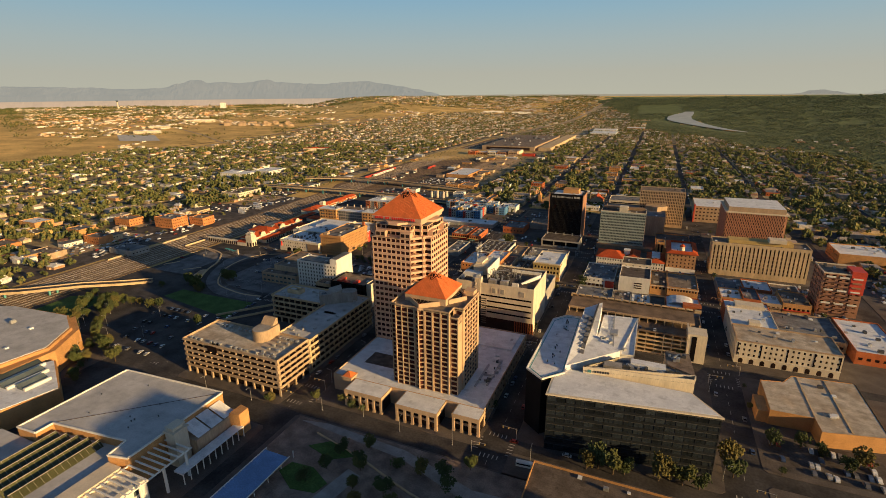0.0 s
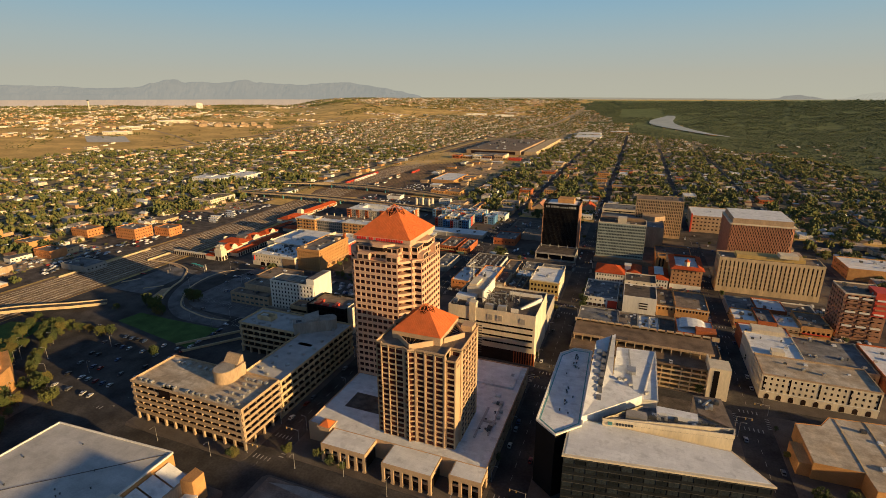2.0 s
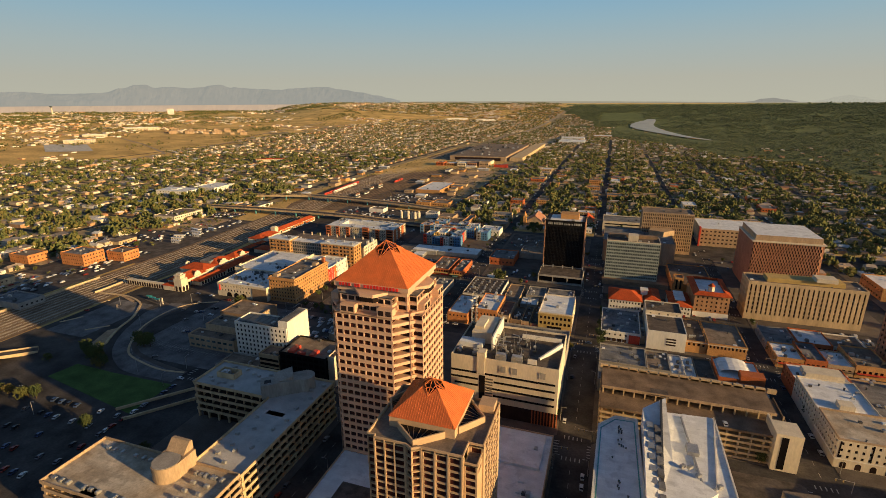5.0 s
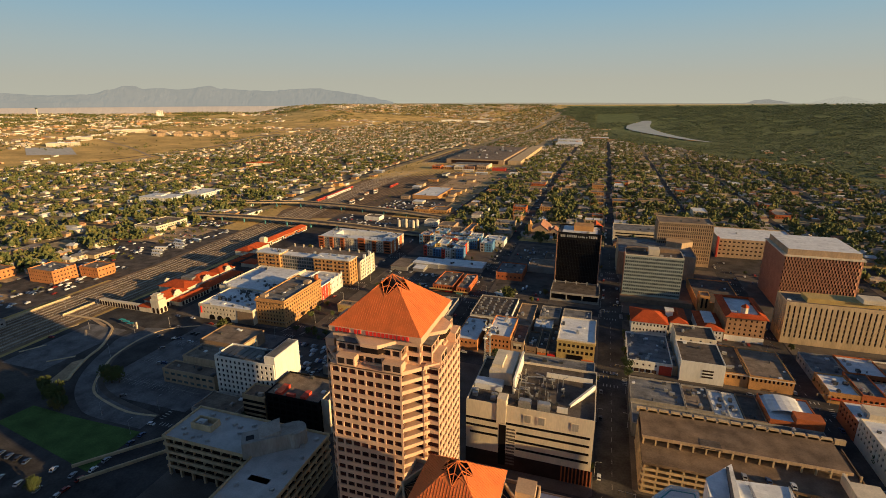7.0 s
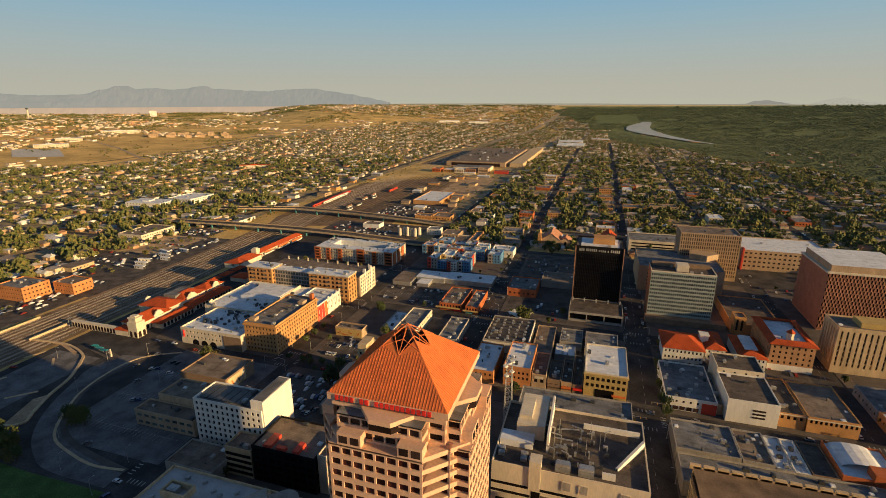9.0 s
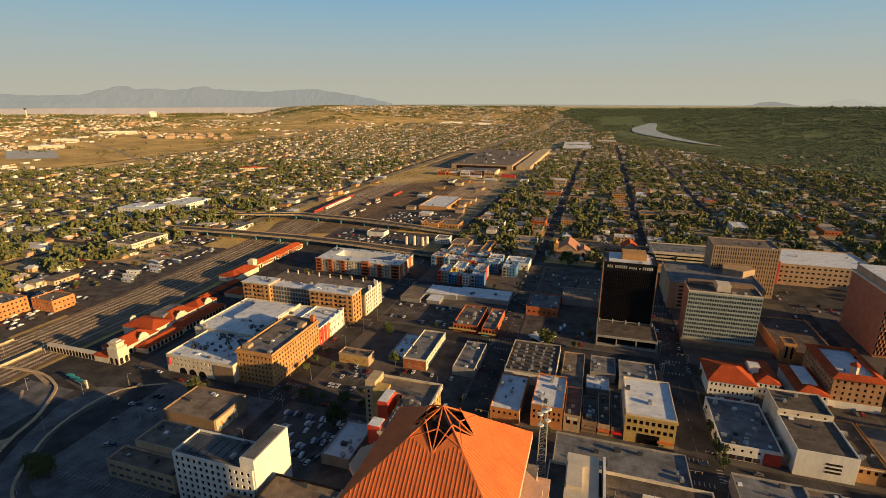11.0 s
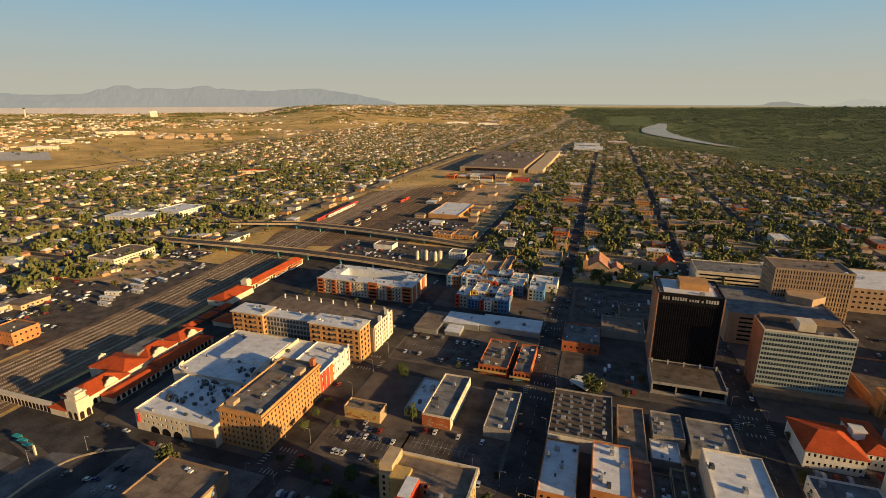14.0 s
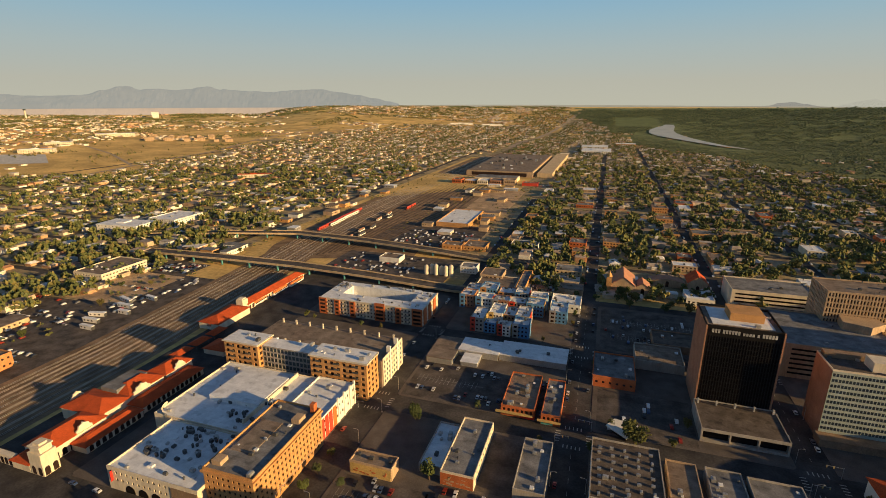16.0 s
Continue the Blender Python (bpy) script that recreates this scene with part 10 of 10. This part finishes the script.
# ---- cars ----
def car_parts():
    b = Shape()
    prof = [(-2.2, 0.35), (2.2, 0.35), (2.25, 0.75), (1.3, 0.95), (0.7, 1.42), (-1.2, 1.45), (-1.9, 0.98), (-2.25, 0.9)]
    L = [(x, -0.88, z) for x, z in prof]
    R = [(x, 0.88, z) for x, z in prof]
    b.face(*L).face(*R[::-1])
    for i in range(len(prof)):
        j = (i + 1) % len(prof)
        b.face(L[j], L[i], R[i], R[j])
    body = b.mesh("body")
    body.materials.append(M["car_paint"])
    g = Shape()
    g.face((1.28, -0.8, 0.98), (1.28, 0.8, 0.98), (0.74, 0.74, 1.42), (0.74, -0.74, 1.42)).face((-1.88, 0.8, 1.02), (-1.88, -0.8, 1.02), (-1.24, -0.74, 1.45), (-1.24, 0.74, 1.45))
    for s_ in (-1, 1):
        g.face((1.1, s_ * 0.9, 0.98), (0.66, s_ * 0.9, 1.36), (-1.12, s_ * 0.9, 1.38), (-1.6, s_ * 0.9, 1.0))
    gl = g.mesh("glazing")
    gl.materials.append(M["glass_black"])
    w = Shape()
    n = 10
    ring = [(0.32 * math.cos(2 * math.pi * k / n), 0.32 * math.sin(2 * math.pi * k / n)) for k in range(n)]
    w.face(*[(x, -0.1, z) for x, z in ring]).face(*[(x, 0.1, z) for x, z in ring[::-1]])
    for k in range(n):
        a, c = ring[k], ring[(k + 1) % n]
        w.face((a[0], -0.1, a[1]), (a[0], 0.1, a[1]), (c[0], 0.1, c[1]), (c[0], -0.1, c[1]))
    wh = w.mesh("wheel")
    wh.materials.append(M["tyre"])
    return body, gl, wh


BODY, GLAZING, WHEEL = car_parts()


def add_tyres(me):
    """Tyres under the body, in their own material."""
    g = Shape()
    for wx in (-1.35, 1.35):
        for wy in (-0.82, 0.82):
            ring = [(wx + 0.32 * math.cos(math.pi * k / 4), 0.32 + 0.32 * math.sin(math.pi * k / 4)) for k in range(8)]
            for e in (-0.1, 0.1):
                g.face(*[(x, wy + e, z) for x, z in (ring if e < 0 else ring[::-1])])
            for k in range(8):
                a, c = ring[k], ring[(k + 1) % 8]
                g.face((a[0], wy - 0.1, a[1]), (a[0], wy + 0.1, a[1]), (c[0], wy + 0.1, c[1]), (c[0], wy - 0.1, c[1]))
    tm = g.mesh("tyres")
    bm = bmesh.new()
    bm.from_mesh(me)
    n = len(bm.faces)
    bm.from_mesh(tm)
    bm.faces.ensure_lookup_table()
    for f in bm.faces[n:]:
        f.material_index = 1
    bm.to_mesh(me)
    bm.free()
    me.materials.append(M["tyre"])


add_tyres(BODY)
CHASSIS = Shape().box(-2.1, 2.1, -0.7, 0.7, 0.22, 0.36).mesh("chassis")
CHASSIS.materials.append(M["tyre"])


def car(x, y, z, turn, s=1.0):
    o = tagged(new("car", BODY), "parked car with dark windows", "car", "parked cars")
    o.location, o.rotation_euler, o.scale = (x, y, z), (0, 0, turn), (s, s, s * pick.uniform(0.95, 1.2))
    for nm, me in (("glazing", GLAZING), ("chassis", CHASSIS)):
        c = new(nm, me)
        c.parent = o


half = math.pi / 2
for x, y, z in car_spots:
    car(x, y, z, half)
for y in (202, 214, 226, 238, 252, 264):
    for k in range(11):
        if pick.random() < 0.62:
            x = -376 + 6.4 * k + (264 - y) * 0.5
            if -390 < x < -302:
                car(x, y, -0.12, half + 0.3)
for x0, x1, ys in ((-286, -246, (452, 463, 474)), (-240, -195, (452, 478)), (-285, -195, (560, 590)), (-160, -80, (680, 700)), (-255, -196, (384, 400, 416))):
    for y in ys:
        for k in range(int((x1 - x0) / 2.7)):
            if pick.random() < 0.42:
                car(x0 + 2.7 * k + 1.35, y + pick.choice((-2.3, 2.3)), 0.012, half * pick.choice((1, -1)))
for x, y, tn in ((-475, 368, 0.2), (-395, 395, 1.4), (-378, 380, 1.3), (-381, 395, 0.3), (-377, 396, 0.3), (-365, 394, 0.2), (-361, 362, 0.4), (-358, 363, 0.4), (-373, 425, 0), (-367, 425, 0), (-394, 412, 0.1), (-374, 406, 1.5), (-370, 406, 1.5), (-309, 307, 0), (-350, 324, 0.8), (-352, 400, 0.2), (-344, 412, 1.5), (-340, 412, 1.5)):
    car(x, y, -0.12, tn)
for x in (-187, -173, -67, -53, 48, 62, -307):
    for y in range(200, 740, 7):
        if pick.random() < 0.2 and min(abs(y - c) for c in STREETS_Y) > 16:
            car(x + (0.9 if x in (-187, -67, 48, -307) else -0.9), y, -0.15, half)
for y, xs in ((429, range(-420, 40, 8)), (441, range(-290, 40, 8)), (211, range(-60, 40, 9))):
    for x in xs:
        if pick.random() < 0.16:
            car(x, y, -0.15, 0)
for _ in range(80):
    car(pick.uniform(-690, -598), pick.choice((500, 506, 512, 560, 566, 640, 646, 700, 706, 716, 722)) + pick.uniform(-1, 1), -0.3, pick.choice((0, half)))


# the rest of the parked cars, far off and too many to count
CAR_P = [(-2.2, 0.3), (2.2, 0.3), (2.25, 0.8), (1.2, 0.95), (0.6, 1.5), (-1.3, 1.5), (-2.0, 1.0), (-2.25, 0.9)]
car_v = [(x, y, z) for y in (-0.9, 0.9) for x, z in CAR_P]
car_t = [(0, i, i + 1) for i in range(1, 7)] + [(8, 8 + i + 1, 8 + i) for i in range(1, 7)]
for i in range(8):
    j = (i + 1) % 8
    car_t += [(j, i, 8 + i), (j, 8 + i, 8 + j)]
far_cars = []


def car_rows(x0, x1, y0, y1, fill, z=None, gap=13.0):
    """Rows of parked cars over a lot."""
    y = y0 + 3
    while y < y1 - 2:
        x = x0 + 2
        while x < x1 - 2:
            if pick.random() < fill:
                far_cars.append((x + pick.uniform(-0.3, 0.3), y + pick.uniform(-0.4, 0.4), terrain(x, y) + 0.12 if z is None else z, 1, 1, pick.uniform(0.95, 1.3), half + pick.choice((0, math.pi)) + pick.uniform(-0.05, 0.05)))
            x += 2.9
        y += gap if (y - y0) % 2 < 1 else 6.0


for lot_ in ((-288, -247, 383, 424, 0.42), (-690, -604, 480, 600, 0.16), (-688, -604, 692, 726, 0.5), (-638, -600, 302, 418, 0.25), (-597, -562, 330, 520, 0.3), (-600, -566, 590, 690, 0.12), (-166, -76, 657, 733, 0.1), (66, 116, 240, 266, 0.4), (98, 160, 434, 518, 0.35), (-48, 42, 505, 530, 0.3), (-166, -116, 553, 595, 0.06), (-286, -195, 764, 780, 0.4), (-440, -340, 880, 960, 0.2), (-470, -370, 756, 828, 0.16), (70, 150, 660, 690, 0.3), (190, 310, 335, 425, 0.35), (190, 310, 450, 600, 0.3)):
    car_rows(*lot_)
for a0 in AVENUES[:6]:
    for y in range(765, 1500, 8):
        for d in (-4.6, 4.6):
            if pick.random() < 0.16:
                far_cars.append((a0 + d, y, terrain(a0, y) + 0.15, 1, 1, pick.uniform(0.95, 1.25), half))
for y0 in CROSS[1:7]:
    for x in range(-285, 500, 9):
        if pick.random() < 0.1:
            far_cars.append((x, y0 + pick.choice((-3.4, 3.4)), terrain(x, y0) + 0.15, 1, 1, 1.05, 0))
for a0 in EAST_AVENUES[:4]:
    for y in range(300, 1200, 9):
        if pick.random() < 0.14:
            far_cars.append((a0 + pick.choice((-3.6, 3.6)), y, terrain(a0, y) + 0.15, 1, 1, 1.05, half))
joined("parked_cars", car_v, car_t, far_cars, "car_far", "many small parked cars on far lots and streets", "cars")

# scrub along the tracks and on empty lots
scrub = []
for x0, x1, y0, y1, n in ((-620, -590, 300, 1400, 150), (-470, -330, 880, 1400, 120), (-700, -600, 600, 900, 60), (-290, -190, 760, 1200, 70), (-600, -560, 1200, 2200, 90), (-340, -310, 860, 1600, 120)):
    for _ in range(n):
        x, y = pick.uniform(x0, x1), pick.uniform(y0, y1)
        if -425 < x < -350 and 960 < y < 1100:
            continue
        r = pick.uniform(0.7, 2.2)
        scrub.append((x, y, terrain(x, y) - 0.2, r, r, r * 0.8, pick.uniform(0, 6)))
joined("scrub", *T3, scrub, "leaf_far", "low dry scrub along the tracks and empty lots", "scrub")


# ---- lamps ----
def lamp_meshes():
    p = Shape().tube(0, 0, 0, 8.6, 0.12, 8, 0.08).tube(0, 0, 0, 0.5, 0.25, 8)
    a = Shape().beam((0, 0, 8.5), (1.2, 0, 8.95), 0.1).beam((1.2, 0, 8.95), (2.3, 0, 9.0), 0.1)
    h = Shape().box(2.1, 3.0, -0.16, 0.16, 8.88, 9.06)
    out = []
    for s_, nm in ((p, "pole"), (a, "arm"), (h, "lamp_head")):
        me = s_.mesh(nm)
        me.materials.append(M["steel"])
        out.append(me)
    return out


LAMP = lamp_meshes()


def lamp(x, y, z, turn):
    o = thing("street_lamp", x, y, z, "tall steel street lamp with a curved arm", "street lamp", "street lamps")
    o.rotation_euler = (0, 0, turn)
    for me in LAMP:
        c = new(me.name, me)
        c.parent = o


for x in (-188.4, -171.6, -68.4, -51.6, 45.4, 64.6, -292, -308):
    for y in (222, 262, 300, 340, 385, 420, 452, 500, 530, 556, 600, 632):
        if pick.random() < 0.5:
            lamp(x, y, 0, 0 if x in (-188.4, -68.4, 45.4, -308) else math.pi)
for x, y, tn in ((-160, 196, -half), (-135, 200, half), (-110, 196, half), (-80, 197, half), (-40, 200, half), (-240, 187, -half), (-205, 188, -half), (-501, 427, 0), (-459, 387, 0), (-403, 359, 2.6), (-370, 323, 1.5), (-344, 305, 1.5), (-420, 394, 0), (-402, 411, 0), (-363, 384, 0), (-316, 319, 1.5), (-313, 297, 1.5), (-523, 414, 0), (-360, 250, 0), (-340, 220, 0), (-385, 260, 0), (-400, 215, 2.0), (-436, 240, 0.6), (-418, 224, 0.6), (-400, 211, 0.6), (-380, 198, 0.6), (-360, 186, 0.6), (-343, 176, 0.6), (-404, 238, 3.7), (-384, 222, 3.7), (-362, 208, 3.7), (-340, 195, 3.7)):
    lamp(x, y, -0.1, tn)


# ---- sheds and stores along the tracks ----
def simple_block(name, x, y, w, d, h, turn, wall, roof, label):
    b = thing(name, x, y, terrain(x, y), label, "building", "sheds along the tracks")
    b.rotation_euler = (0, 0, turn)
    ORIGIN[b] = (0, 0, 0)
    part("wall", Shape().box(-w, w, -d, d, 0, h), wall, b)
    part("roof", Shape().box(-w - 0.3, w + 0.3, -d - 0.3, d + 0.3, h, h + 0.4), roof, b)
    for k in range(max(2, int(w / 2.5))):
        piece("window", pane_mesh(1.6, 1.3, "glass_dark"), b, (-w + 2 + 4 * k, -d - 0.02, h * 0.55), 0) if -w + 2 + 4 * k < w - 1 else None
    part("door", Shape().box(w, w + 0.05, -1.6, 1.6, 0, 3.0), "steel_dark", b)


for k in range(46):
    x, y = (pick.uniform(-655, -600), pick.uniform(300, 1300)) if k < 26 else (pick.uniform(-455, -330), pick.uniform(900, 1380))
    if abs(y - 740) < 22 or abs(y - 850) < 26 or 440 < y < 510 or 640 < y < 705 or -420 < x < -355 and 970 < y < 1095:
        continue
    mt, rf = pick.choice((("cream", "roof_white"), ("tan_wall", "roof_tan"), ("brick_orange", "roof_grey"), ("steel", "roof_white"), ("white_wall", "roof_grey"), ("concrete", "roof_tan")))
    simple_block("shed", x, y, pick.uniform(6, 15), pick.uniform(5, 10), pick.uniform(4, 7), pick.choice((0, half)) + pick.uniform(-0.05, 0.05), mt, rf, "low " + {"cream": "cream", "tan_wall": "tan", "brick_orange": "brick", "steel": "metal", "white_wall": "white", "concrete": "concrete"}[mt] + " shed with flat roof beside the tracks")

# trailers and boxes in the yard
for k in range(7):
    x, y = -575 - 9 * (k % 3) + pick.uniform(-3, 3), 560 + 11 * k
    simple_block("trailer", x, y, pick.uniform(6, 9), 1.4, 3.4, pick.uniform(-0.3, 0.3), "white_wall", "roof_white", "white trailer parked in the dirt yard")

# unseen blocks, added behind the start to shade the square and hall roof
building("government_block", -25, 40, 45, 136, 37.0, "concrete", "roof_grey", None, None, None, "unseen concrete block added to shade the square", 4)
building("government_block", 48, 122, 62, 97, 76.0, "concrete", "roof_grey", None, None, None, "tall unseen concrete block added to shade the hall roof", 4)
building("government_block", 150, 230, 55, 122, 68.0, "tan_wall", "roof_grey", None, None, None, "tall unseen tan block added to shade the square", 4)

# the square: hedges, paths, lawns and low walls
patch("hedge_bed", [[(-150, 148), (-138, 141), (-126, 143), (-124, 150), (-136, 156), (-148, 155)], [(-118, 128), (-104, 122), (-92, 126), (-94, 134), (-112, 138)], [(-148, 168), (-132, 164), (-122, 170), (-138, 176)], [(-92, 142), (-80, 140), (-76, 146), (-90, 149)]], "lawn", "dark green planting beds of the square", "planting", 0.0, 0.5)
patch("path", [[(-166, 184), (-100, 178), (-60, 164), (-34, 168), (-34, 174), (-60, 172), (-100, 184), (-150, 187)], [(-130, 120), (-122, 118), (-112, 160), (-120, 162)]], "concrete_grey", "pale paved paths across the square", "path", 0.02, 0.03)
for pts_ in ([(-150, 178), (-118, 170), (-80, 158), (-62, 162)], [(-136, 132), (-126, 124), (-112, 120), (-100, 124)], [(-86, 152), (-70, 146), (-56, 150)]):
    kerb(arc(pts_), "low curved concrete wall in the square", 0.7, 0.9)
kiosk_ = thing("kiosk", -38, 150, 0, "small white kiosk on the square", "kiosk")
part("wall", Shape().box(-40, -37, 148, 151, 0, 2.8), "white_wall", kiosk_)
part("roof", Shape().box(-40.4, -36.6, 147.6, 151.4, 2.8, 3.1), "roof_grey", kiosk_)


def small_bus(x, y, turn):
    """A shuttle bus with a dark window band."""
    o = thing("shuttle_bus", x, y, -0.15, "white shuttle bus with a dark window band on the street", "bus")
    o.rotation_euler = (0, 0, turn)
    ORIGIN[o] = (0, 0, 0)
    part("body", Shape().prism([(-4, -1.15), (3.4, -1.15), (4.2, -0.8), (4.2, 0.8), (3.4, 1.15), (-4, 1.15)], 0.45, 2.9), "white_wall", o)
    part("window_band", Shape().box(-3.6, 3.2, -1.18, 1.18, 1.6, 2.4), "glass_black", o)
    for wx in (-2.6, 2.6):
        for wy in (-1.0, 1.0):
            w = new("wheel", WHEEL)
            w.parent, w.location, w.scale = o, (wx, wy, 0.42), (1.3, 1.3, 1.3)


small_bus(-42, 196, 0.1)


def signal(x, y, turn):
    """A traffic signal on a mast arm."""
    o = thing("traffic_signal", x, y, 0, "traffic signal hanging from a steel mast arm", "traffic signal", "traffic signals")
    o.rotation_euler = (0, 0, turn)
    ORIGIN[o] = (0, 0, 0)
    part("pole", Shape().tube(0, 0, 0, 6.6, 0.16, 8, 0.12), "steel", o)
    part("mast_arm", Shape().beam((0, 0, 6.2), (7.5, 0, 6.6), 0.14), "steel", o)
    for k, px in enumerate((4.2, 7.2)):
        part("signal_head", Shape().box(px - 0.22, px + 0.22, -0.2, 0.2, 5.4, 6.5), "yellow_wall", o)


for sx in (-180, -60, 55):
    for sy in (205, 318, 435, 541):
        signal(sx - 9.4, sy - 8.6, 0.0)
        signal(sx + 9.4, sy + 8.6, math.pi)
